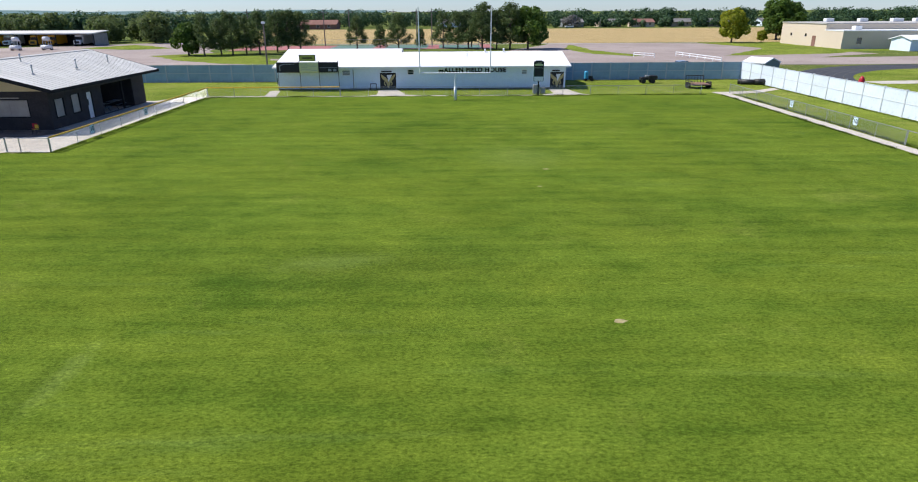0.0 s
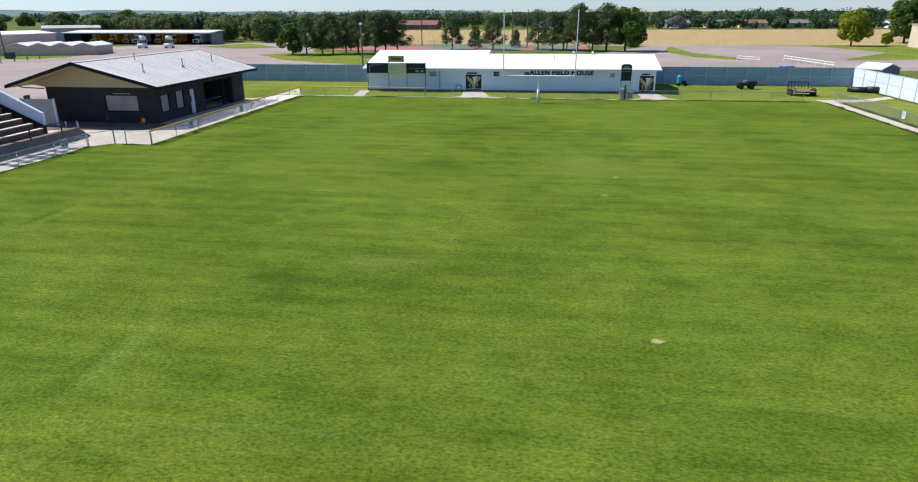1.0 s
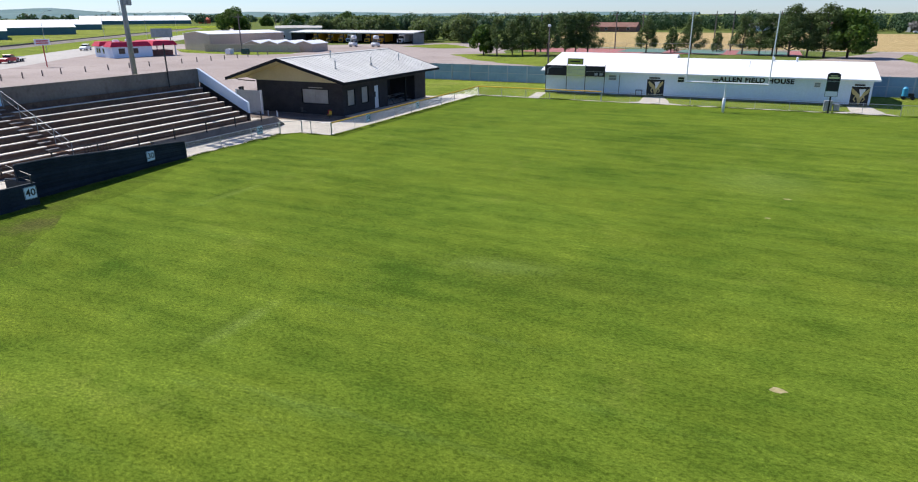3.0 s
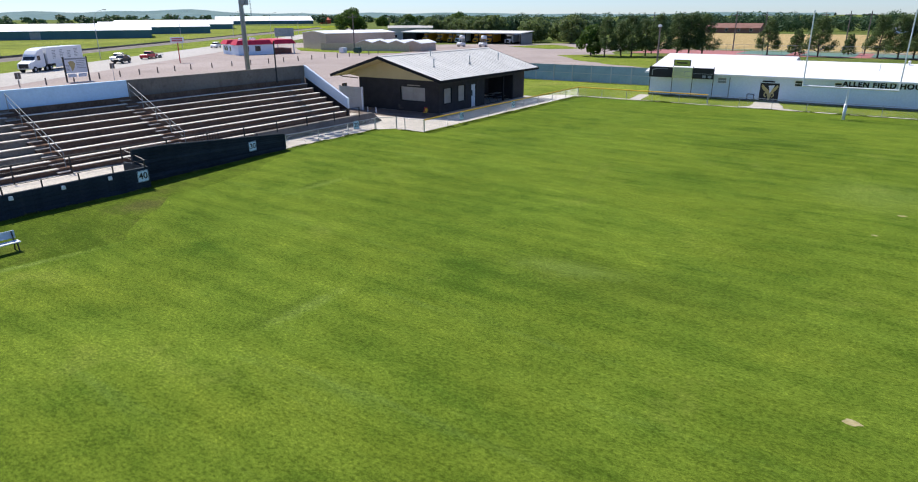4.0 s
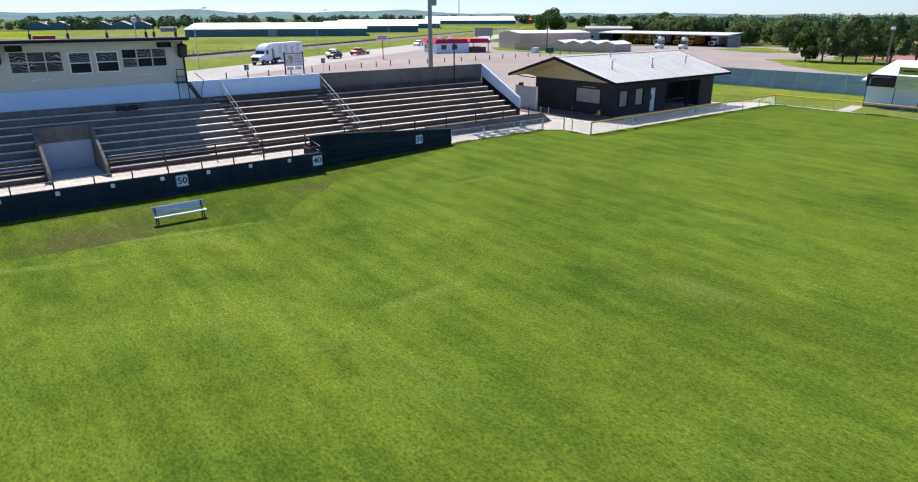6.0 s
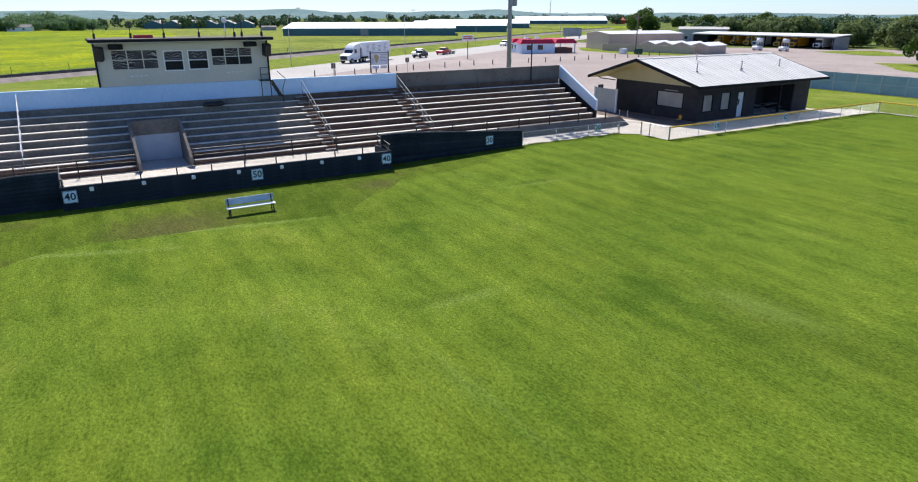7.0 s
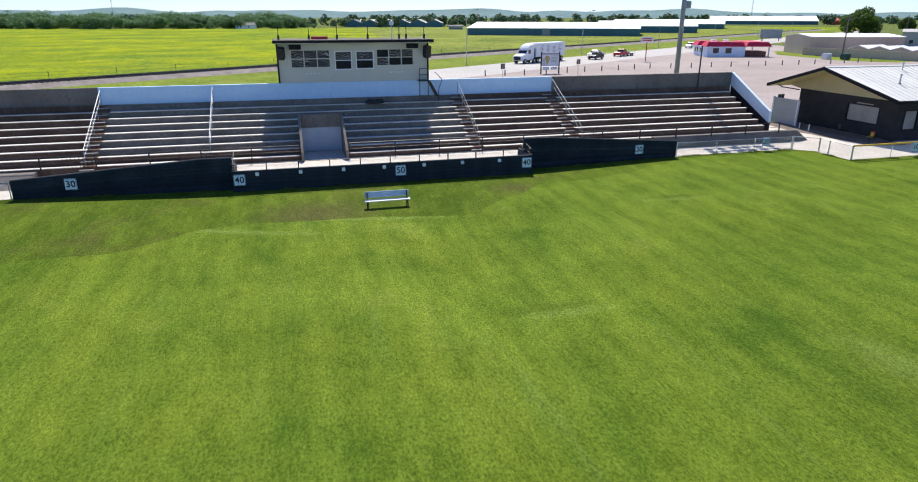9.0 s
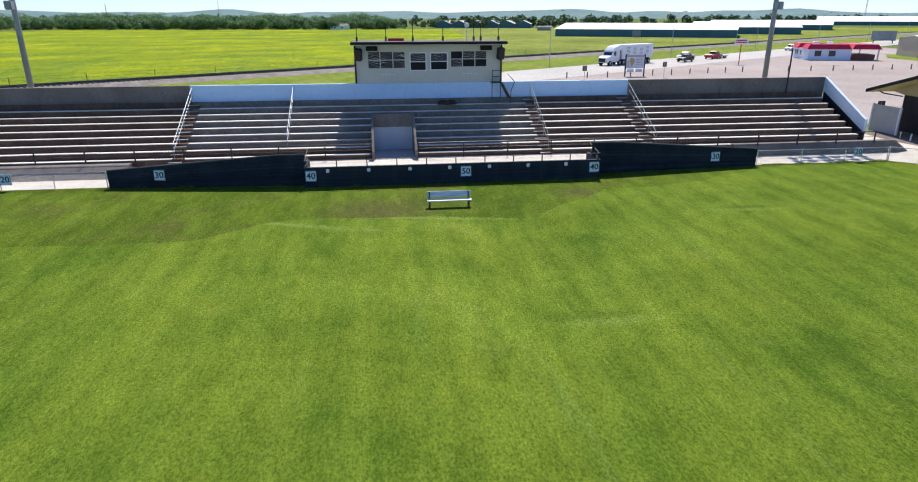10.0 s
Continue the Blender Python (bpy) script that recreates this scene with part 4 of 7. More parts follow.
tube(bm, (PX - 1.6, PB1 - 2.4, PZ1 + 0.28), (PX - 1.6, PB1 - 2.4, PZ1 + 1.2), 0.03, 6)
bmesh.ops.create_uvsphere(bm, u_segments=12, v_segments=8, radius=0.19, matrix=Matrix.Translation((PX - 1.6, PB1 - 2.4, PZ1 + 1.4)) @ Matrix.Diagonal((0.6, 1, 1, 1)))
part("dish", bm, WHITE_STEEL, press, "small white antenna dish", True)
bm = bmesh.new()
soft_box(bm, PX - 1.3, PX - 0.9, -4.1, -2.9, PZ1 + 0.3, PZ1 + 0.5, 0.02, 1)
part("roof_box", bm, RED_PAINT, press, "low red box on the roof")
for y, s in ((PB0 + 0.22, -1), (PB1 - 0.08, 1)):
    sp = thing("loudspeaker", "black loudspeaker under the press box eave", "loudspeaker", "loudspeakers", at=(PX + 0.3, y, 6.9))
    bm = bmesh.new()
    tmp = Matrix.Translation((PX + 0.35, y, 6.95)) @ Matrix.Rotation(radians(18), 4, "Y") @ Matrix.Rotation(radians(18 * s), 4, "Z")
    obox(bm, tmp, 0.42, 0.5, 0.85)
    bmesh.ops.bevel(bm, geom=bm.edges[:], offset=0.03, segments=1, affect="EDGES")
    part("cabinet", bm, SIGN_BLACK, sp)
    bm = bmesh.new()
    tube(bm, (PX, y, 7.3), (PX + 0.35, y, 7.1), 0.03, 6)
    part("bracket", bm, DARK_STEEL, sp)
for y in (PB0 + 1.35, PB1 - 1.05):
    fl = thing("floodlight", "dark flat lamp under the press box eave", "lamp", "eave lamps", at=(PX + 0.3, y, 7.3))
    bm = bmesh.new()
    soft_box(bm, PX + 0.02, PX + 0.45, y - 0.55, y + 0.3, 7.2, 7.52, 0.04, 1)
    part("housing", bm, FASCIA, fl)
# stair and landing at the press box's right corner
lad = thing("steel_stair", "dark steel stair and landing beside the press box", "stairs", at=(-11.7, 4.6, 3.7))
bm = bmesh.new()
box(bm, -12.15, -11.5, 3.55, 4.3, 4.82, 4.9)
part("landing", bm, DARK_STEEL, lad)
for y in (3.6, 4.25):
    bm = bmesh.new()
    tube(bm, (-11.55, y, 3.7), (-11.55, y, 5.75), 0.03, 6)
    part("post", bm, DARK_STEEL, lad)
for z in (5.75, 5.3):
    bm = bmesh.new()
    tube(bm, (-11.55, 3.6, z), (-11.55, 4.25, z), 0.024)
    part("railing", bm, DARK_STEEL, lad)
bm = bmesh.new()
bent(bm, [(-11.2, 4.7, 5.5), (-11.2, 5.25, 4.95), (-11.2, 5.0, 4.25), (-11.2, 4.95, 3.35)], 0.026)
part("handrail", bm, DARK_STEEL, lad)
for x in (-11.9, -11.3):
    bm = bmesh.new()
    prism(bm, [(4.2, 4.9), (4.34, 4.9), (5.0, 3.72), (4.87, 3.68)], "x", x - 0.025, x + 0.025)
    part("stringer", bm, DARK_STEEL, lad)
for i in range(5):
    bm = bmesh.new()
    box(bm, -11.9, -11.3, 4.3 + i * 0.13, 4.52 + i * 0.13, 4.66 - i * 0.22, 4.7 - i * 0.22)
    part("tread", bm, DARK_STEEL, lad)
for y in (-4.15, 2.0):
    bm = bmesh.new()
    for k in range(4):
        box(bm, PX, PX + 0.006, y - 0.55 + k * 0.28, y - 0.38 + k * 0.28, 5.45 + 0.02 * (k % 2), 5.51)
    part("lettering_bar", bm, SIGN_WHITE, press, "faint pale lettering below the windows")
bn = thing("dark_tarp", "dark crumpled tarp lying on the seats", "tarp", at=(-11.2, 0.2, 3.4))
bm = bmesh.new()
bmesh.ops.create_icosphere(bm, subdivisions=3, radius=0.5, matrix=Matrix.Translation((-11.15, 0.1, 3.45)) @ Matrix.Diagonal((0.55, 1.5, 0.5, 1)))
for v in bm.verts:
    v.co += Vector((0.1, 0.16, 0.12)) * noise.noise(v.co * 3)
    v.co.z = max(v.co.z, 3.35)
part("sheet", bm, SIGN_BLACK, bn)

# ---- bench at midfield ----
bench = thing("bench", "bench with white seat, pale blue back and dark legs", "bench", at=(4.9, -1.5, 0.016))
L0, L1 = -2.7, -0.34
bx = 4.85
for x0, x1 in ((bx - 0.028, bx + 0.16), (bx - 0.22, bx - 0.032)):
    bm = bmesh.new()
    soft_box(bm, x0, x1, L0, L1, 0.39, 0.43, 0.01, 1)
    part("seat_slat", bm, SIGN_WHITE, bench)
for z0 in (0.50, 0.665):
    bm = bmesh.new()
    soft_box(bm, bx - 0.33, bx - 0.29, L0 + 0.02, L1 - 0.02, z0, z0 + 0.162, 0.006, 1)
    part("back_slat", bm, BENCH_BLUE, bench, "pale blue slat")
for y in (L0 + 0.14, L1 - 0.14):
    for p, q in (((bx + 0.1, y, 0.39), (bx + 0.16, y, 0.016)), ((bx - 0.16, y, 0.39), (bx - 0.3, y, 0.016)), ((bx - 0.18, y, 0.39), (bx - 0.27, y, 0.82))):
        bm = bmesh.new()
        tube(bm, p, q, 0.03, 8)
        part("leg", bm, DARK_STEEL, bench)
    bm = bmesh.new()
    box(bm, bx - 0.22, bx + 0.14, y - 0.03, y + 0.03, 0.35, 0.39)
    part("bracket", bm, DARK_STEEL, bench)


# ---- chain link fences ----
def wires(p0, p1, z0, z1, pitch=0.11, r=0.0032):
    """Crossed wires of a chain link mesh, as thin three-sided bars."""
    d = Vector((p1[0] - p0[0], p1[1] - p0[1], 0))
    length = d.length
    d.normalize()
    side = Vector((-d.y, d.x, 0))
    h = z1 - z0
    base = Vector((*p0, 0))
    verts, faces = [], []
    n = int((length + h) / pitch)
    for lean in (1, -1):
        for i in range(n):
            a0 = i * pitch - (h if lean > 0 else 0)
            u0, u1, b, t = a0, a0 + lean * h, z0, z1
            if lean < 0:
                u0, u1 = a0, a0 - h
            lo, hi = min(u0, u1), max(u0, u1)
            if hi <= 0 or lo >= length:
                continue
            def clip(u):
                return max(0.0, min(length, u))
            f0, f1 = (clip(u0) - u0) / (u1 - u0), (clip(u1) - u0) / (u1 - u0)
            A = base + d * clip(u0) + Vector((0, 0, b + (t - b) * f0))
            B_ = base + d * clip(u1) + Vector((0, 0, b + (t - b) * f1))
            k = len(verts)
            e = Vector((0, 0, 1))
            for P in (A, B_):
                verts += [P + side * r, P - side * r + e * r, P - side * r - e * r]
            faces += [(k, k + 1, k + 4, k + 3), (k + 1, k + 2, k + 5, k + 4), (k + 2, k, k + 3, k + 5)]
    me = bpy.data.meshes.new("wire_mesh")
    me.from_pydata([tuple(v) for v in verts], [], faces)
    me.materials.append(STEEL)
    return me


def chain_fence(p0, p1, h=1.05, cap=False, spacing=3.0, label="galvanised chain link fence", mesh=True, pitch=0.11):
    ob = thing("chain_link_fence", label, "fence", "field fences", at=(*p0, 0))
    a, b = Vector((*p0, 0)), Vector((*p1, 0))
    n = max(1, round((b - a).length / spacing))
    for i in range(n + 1):
        q = a.lerp(b, i / n)
        bm = bmesh.new()
        tube(bm, q, q + Vector((0, 0, h + 0.04)), 0.035 if i in (0, n) else 0.026, 8)
        part("post", bm, STEEL, ob)
    bm = bmesh.new()
    tube(bm, a + Vector((0, 0, h)), b + Vector((0, 0, h)), 0.022, 8)
    part("top_rail", bm, STEEL, ob)
    if cap:
        bm = bmesh.new()
        tube(bm, a + Vector((0, 0, h + 0.035)), b + Vector((0, 0, h + 0.035)), 0.062, 8)
        part("safety_cap", bm, YELLOW, ob, "yellow plastic safety cap")
    if mesh:
        me = wires(p0, p1, 0.05, h, pitch)
        w = new("wire_mesh", me)
        w.parent = ob
        w.matrix_local = Matrix.Translation(-HOME[ob.name])
        tagged(w, kind="stuff")
    return ob


chain_fence((1.66, 31.35), (1.66, 61.3), 0.98, True, 3.3, "chain link fence with a yellow safety cap")
chain_fence((1.72, 61.3), (16.6, 61.3), 0.98, True, 3.0, "chain link fence with a yellow safety cap")
chain_fence((16.66, 61.3), (57.6, 61.3), 0.98, False, 3.2)
chain_fence((60.95, 61.5), (60.95, 31.6), 1.05, False, 3.3)
chain_fence((60.95, 31.5), (60.95, 5), 1.05, False, 3.3, mesh=False)
chain_fence((-2.7, 20.4), (-2.72, 30.15), 0.95, False, 3.0)
chain_fence((-2.65, 30.2), (-1.5, 31.5), 0.98, False, 1.7)
chain_fence((-0.42, 31.35), (1.6, 31.35), 0.98, False, 2.0)
chain_fence((-1.45, 31.5), (-0.45, 31.4), 0.98, False, 1.5, "chain link gate standing shut in the fence")
chain_fence((-1.95, -21.2), (-2.05, -33), 0.95, False, 3.0)


# ---- white board fences ----
def board_fence(p0, p1, h, label, n, name, gap=0.05, post_mat=None, face=FENCE_PANEL):
    ob = thing(name, label, "fence", kind="structure", at=(*p0, 0))
    a, b = Vector((*p0, 0)), Vector((*p1, 0))
    d = (b - a) / n
    ang = math.atan2(d.y, d.x)
    L = d.length
    bm = bmesh.new()
    box(bm, 0.06, L - 0.06, -0.03, 0.03, gap, h * 0.52)
    m1 = finish(bm, "panel", face)
    bm = bmesh.new()
    box(bm, 0.06, L - 0.06, -0.03, 0.03, h * 0.52 + 0.03, h - 0.02)
    m2 = finish(bm, "panel", face)
    bm = bmesh.new()
    box(bm, 0.0, L, -0.055, 0.055, h * 0.52 - 0.02, h * 0.52 + 0.04)
    box(bm, 0.0, L, -0.055, 0.055, h - 0.06, h)
    m3 = finish(bm, "rail", post_mat or face)
    bm = bmesh.new()
    box(bm, -0.07, 0.07, -0.08, 0.08, 0, h + 0.06)
    m4 = finish(bm, "post", post_mat or WHITE_STEEL)
    for i in range(n):
        q = a + d * i
        piece("panel", m1, ob, q, ang)
        piece("panel", m2, ob, q, ang)
        piece("rail", m3, ob, q, ang)
        piece("post", m4, ob, q, ang)
    piece("post", m4, ob, b, ang)
    return ob


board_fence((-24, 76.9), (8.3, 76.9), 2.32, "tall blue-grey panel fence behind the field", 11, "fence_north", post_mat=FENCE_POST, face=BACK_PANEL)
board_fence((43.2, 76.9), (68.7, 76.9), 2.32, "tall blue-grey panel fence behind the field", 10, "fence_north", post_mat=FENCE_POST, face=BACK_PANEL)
board_fence((68.75, 76.9), (68.75, -2), 2.35, "tall white panel fence along the side of the field", 26, "fence_east", post_mat=PALE_POST)
board_fence((-14.6, 38.2), (-11.5, 38.2), 2.3, "grey panel screen beside the concession building", 1, "screen", face=SCREEN_GREY)

# ---- concession building ----
CX0, CX1, CY0, CY1, CH = -13.7, -3.3, 40.2, 57.0, 3.12
con = thing("concession_building", "dark brick concession building with a pale metal gable roof", "building", at=(-8.5, 48.5, 0))
front_hole = (-8.1, -4.95, 1.07, 2.45)
side_holes = [(40.95, 42.25, 0.88, 2.38), (43.4, 44.65, 0.88, 2.46), (45.85, 46.75, 0.06, 2.36), (48.4, 54.4, 0.06, 2.72)]
bm = bmesh.new()
holed(bm, "x", CY0, 0.25, CX0, CX1, 0, CH, [front_hole])
part("front_wall", bm, BRICK, con)
bm = bmesh.new()
holed(bm, "y", CX1 - 0.25, 0.25, CY0 + 0.25, CY1, 0, CH, side_holes)
part("side_wall", bm, BRICK, con)
bm = bmesh.new()
box(bm, CX0, CX0 + 0.25, CY0 + 0.25, CY1, 0, CH)
box(bm, CX0 + 0.25, CX1 - 0.25, CY1 - 0.25, CY1, 0, CH)
part("rear_wall", bm, BRICK, con)
bm = bmesh.new()
box(bm, CX1 - 3.5, CX1 - 3.3, 48.2, 54.6, 0, CH)
box(bm, CX1 - 3.3, CX1 - 0.25, 48.1, 48.3, 0, CH)
box(bm, CX1 - 3.3, CX1 - 0.25, 54.5, 54.7, 0, CH)
box(bm, CX1 - 3.3, CX1 - 0.25, 48.3, 54.5, CH - 0.12, CH)
part("porch_wall", bm, BRICK, con)
bm = bmesh.new()
prism(bm, [(CX0, CH), (CX1, CH), (CX1 + 1.2, CH + 0.22), (-8.6, 5.22), (CX0 - 1.5, CH + 0.22)], "y", CY0 - 0.04, CY0 + 0.18)
# courses of the dark block walls, standing a little proud of their joints
def course_lines(u0, u1, holes_, across, at):
    z = 0.2
    while z < CH - 0.05:
        spans_, u = [], u0
        for a_, b_, c_, d_ in sorted(holes_):
            if c_ - 0.1 < z < d_ + 0.1:
                spans_.append((u, a_ - 0.06))
                u = b_ + 0.06
        spans_.append((u, u1))
        for a_, b_ in spans_:
            bm_ = bmesh.new()
            if across == "x":
                box(bm_, a_, b_, at - 0.012, at, z, z + 0.188)
            else:
                box(bm_, at, at + 0.012, a_, b_, z, z + 0.188)
            part("block_course", bm_, BRICK, con)
        z += 0.203


gable = part("gable", bm, CREAM, con, "cream boarded gable")
for i in range(1, 12):
    z = CH + i * 0.17
    w = (5.22 - z) / (5.22 - CH - 0.22) * 6.4
    if w > 0.3:
        bm = bmesh.new()
        box(bm, -8.6 - min(w, 5.4), -8.6 + min(w, 5.6), CY0 - 0.052, CY0 - 0.04, z - 0.012, z + 0.012)
        part("batten", bm, CREAM, gable)
bm = bmesh.new()
for i in range(7):
    box(bm, -7.45, -6.85, CY0 - 0.09, CY0 - 0.055, 4.05 + i * 0.07, 4.09 + i * 0.07)
part("vent", bm, BOARDING, gable, "small louvred vent")
RIDGE, RZ, EZ = -8.6, 5.42, 3.42
for s, ex in ((1, -1.75), (-1, -15.9)):
    roof = new("roof")
    roof.parent = con
    HOME[roof.name] = HOME[con.name]
    tagged(roof, "pale standing seam metal roof")
    n = 33
    y0, y1 = 38.3, 57.5
    w = (y1 - y0) / n
    run = Vector((ex - RIDGE, 0, EZ - RZ))
    up = Vector((-run.z * s, 0, run.x * s)).normalized() * 0.05
    for i in range(n):
        bm = bmesh.new()
        ya, yb = y0 + i * w, y0 + (i + 1) * w
        if i == 0:
            q = [(RIDGE, 37.5, RZ), (ex, ya, EZ), (ex, yb, EZ), (RIDGE, yb, RZ)]
        else:
            q = [(RIDGE, ya, RZ), (ex, ya, EZ), (ex, yb, EZ), (RIDGE, yb, RZ)]
        lo = [bm.verts.new(Vector(v) - up) for v in q]
        hi = [bm.verts.new(Vector(v)) for v in q]
        bm.faces.new(lo)
        bm.faces.new(hi)
        for j in range(4):
            bm.faces.new((lo[j], lo[(j + 1) % 4], hi[(j + 1) % 4], hi[j]))
        rib0, rib1 = Vector((RIDGE, yb, RZ)), Vector((ex, yb, EZ))
        bm2 = [bm.verts.new(p + Vector((0, o, 0)) + up * k) for p in (rib0, rib1) for o, k in ((-0.03, 0), (0.03, 0), (0.03, 0.45), (-0.03, 0.45))]
        for f in ((0, 1, 2, 3), (4, 5, 6, 7), (0, 1, 5, 4), (1, 2, 6, 5), (2, 3, 7, 6), (3, 0, 4, 7)):
            bm.faces.new([bm2[j] for j in f])
        part("roof_panel", bm, ROOF_METAL, roof)
    bm = bmesh.new()
    obox(bm, Matrix.Translation((ex + 0.02 * s, (y0 + y1) / 2, EZ - 0.12)), 0.1, y1 - y0 + 0.1, 0.24)
    part("gutter", bm, FASCIA, roof, "dark gutter")
    for pa, pb in (((RIDGE, 37.48, RZ - 0.11), (ex, y0 - 0.03, EZ - 0.11)), ((RIDGE, y1 + 0.03, RZ - 0.11), (ex, y1 + 0.03, EZ - 0.11))):
        bm = bmesh.new()
        A, B_ = Vector(pa), Vector(pb)
        v = [bm.verts.new(p + Vector((0, o, z))) for p in (A, B_) for o, z in ((-0.05, -0.14), (0.03, -0.14), (0.03, 0.14), (-0.05, 0.14))]
        for f in ((0, 1, 2, 3), (4, 5, 6, 7), (0, 1, 5, 4), (1, 2, 6, 5), (2, 3, 7, 6), (3, 0, 4, 7)):
            bm.faces.new([v[j] for j in f])
        part("bargeboard", bm, FASCIA, roof, "dark bargeboard")
    bm = bmesh.new()
    v = [bm.verts.new(p) for p in ((RIDGE, 37.55, RZ - 0.2), (ex, y0 + 0.05, EZ - 0.2), (ex, y1 - 0.05, EZ - 0.2), (RIDGE, y1 - 0.05, RZ - 0.2))]
    w_ = [bm.verts.new(p.co - Vector((0, 0, 0.03))) for p in v]
    bm.faces.new(v)
    bm.faces.new(w_)
    for j in range(4):
        bm.faces.new((v[j], v[(j + 1) % 4], w_[(j + 1) % 4], w_[j]))
    part("soffit", bm, CREAM, roof, "cream eave lining")
bm = bmesh.new()
prism(bm, [(RIDGE - 0.2, RZ - 0.01), (RIDGE, RZ + 0.07), (RIDGE + 0.2, RZ - 0.01)], "y", 37.5, 57.5)
part("ridge_cap", bm, ROOF_METAL, con)


def shutter_window(parent, m, w, h, mat=BOARDING, frame_mat=FASCIA, cols=2):
    win = new("window")
    win.parent = parent
    HOME[win.name] = HOME[parent.name]
    bm = bmesh.new()
    for dx, dy, sx, sy in ((-w / 2, 0, 0.04, h), (w / 2, 0, 0.04, h), (0, h / 2, w, 0.04), (0, -h / 2, w, 0.06)):
        obox(bm, m @ Matrix.Translation((dx, dy, 0.02)), sx + 0.001, sy, 0.1)
    part("frame", bm, frame_mat, win)
    for i in range(cols):
        bm = bmesh.new()
        cw = (w - 0.08) / cols
        obox(bm, m @ Matrix.Translation((-w / 2 + 0.04 + cw * (i + 0.5), 0, -0.06)), cw - 0.015, h - 0.08, 0.03)
        part("shutter", bm, mat, win, "closed pale shutter")
    return win


shutter_window(con, facing(-6.525, CY0 + 0.02, 1.76, 0, -1), 3.15, 1.38, cols=2)
shutter_window(con, facing(CX1 - 0.02, 41.6, 1.63, 1, 0), 1.3, 1.5)
shutter_window(con, facing(CX1 - 0.02, 44.02, 1.67, 1, 0), 1.25, 1.58)
bm = bmesh.new()
soft_box(bm, CX1 - 0.17, CX1 - 0.10, 45.88, 46.72, 0.06, 2.34, 0.01, 1)
dr = part("door", bm, WHITE_STEEL, con, "white steel door")
bm = bmesh.new()
tube(bm, (CX1 - 0.1, 46.6, 1.05), (CX1 - 0.03, 46.6, 1.05), 0.03)
part("knob", bm, STEEL, dr)
bm = bmesh.new()
box(bm, CX1 - 0.10, CX1 - 0.094, 46.0, 46.2, 1.2, 1.75)
part("notice", bm, SIGN_BLACK, dr)
course_lines(CX0, CX1, [front_hole], "x", CY0)
course_lines(CY0 + 0.02, CY1, side_holes, "y", CX1)
# brace pipe under the wide eave
bm = bmesh.new()
bent(bm, [(-15.5, 39.2, 3.3), (-15.2, 39.4, 3.12), (-13.75, 40.1, 2.98)], 0.05)
part("brace", bm, FASCIA, con, "thin dark pipe brace under the eave")
bm = bmesh.new()
box(bm, -7.2, -5.6, CY0 - 0.07, CY0 - 0.02, 2.56, 2.64)
part("nameboard", bm, BOARDING, con, "thin pale sign strip")
for y in (52.4,):
    bm = bmesh.new()
    box(bm, CX1 - 0.2, CX1 - 0.02, y - 0.09, y + 0.09, 0.05, 2.72)
    part("porch_post", bm, FASCIA, con)
for x, y, z in ((-4.85, 41.5, 4.4), (-4.55, 47.4, 4.45), (-5.0, 53.9, 4.4), (-7.6, 44.6, 5.1)):
    vent = thing("roof_vent", "thin grey vent pipe on the metal roof", "vent", "roof vents", at=(x, y, z - 0.1))
    bm = bmesh.new()
    tube(bm, (x, y, z - 0.12), (x, y, z + 0.62), 0.055, 10)
    part("pipe", bm, STEEL, vent)
    bm = bmesh.new()
    tube(bm, (x, y, z + 0.6), (x, y, z + 0.68), 0.1, 10, 0.06)
    part("cap", bm, STEEL, vent)
    bm = bmesh.new()
    tube(bm, (x, y, z - 0.13), (x, y, z + 0.02), 0.17, 10, 0.07)
    part("flashing", bm, GREY_STEEL, vent)


def picnic_table(m, tone):
    t = thing("picnic_table", "dark metal picnic table in the porch", "table", "porch tables")
    bm = bmesh.new()
    soft_box(bm, -0.38, 0.38, -0.9, 0.9, 0.72, 0.77, 0.015, 1)
    part("tabletop", bm, tone, t)
    for x in (-0.68, 0.68):
        bm = bmesh.new()
        soft_box(bm, x - 0.13, x + 0.13, -0.9, 0.9, 0.42, 0.46, 0.012, 1)
        part("seat", bm, tone, t)
    for y in (-0.65, 0.65):
        bm = bmesh.new()
        bent(bm, [(-0.72, y, 0.03), (-0.3, y, 0.72), (0.3, y, 0.72), (0.72, y, 0.03)], 0.025)
        tube(bm, (-0.68, y, 0.42), (0.68, y, 0.42), 0.022, 6)
        part("leg", bm, DARK_STEEL, t)
    t.matrix_basis = m


picnic_table(pose(-4.6, 49.9, 0.02), GREY_STEEL)
picnic_table(pose(-4.5, 52.6, 0.02), GREY_STEEL)


def stack_chair(m, mat, label):
    t = thing("chair", label, "chair", "loose chairs")
    bm = bmesh.new()
    soft_box(bm, -0.22, 0.22, -0.22, 0.22, 0.42, 0.46, 0.02, 1)
    part("seat", bm, mat, t)
    bm = bmesh.new()
    soft_box(bm, -0.22, 0.22, 0.19, 0.23, 0.5, 0.85, 0.02, 1)
    part("backrest", bm, mat, t)
    for x in (-0.19, 0.19):
        for y in (-0.19, 0.2):
            bm = bmesh.new()
            tube(bm, (x * 1.1, y * 1.1, 0), (x, y, 0.86 if y > 0 else 0.43), 0.016, 6)
            part("leg", bm, DARK_STEEL, t)
    t.matrix_basis = m


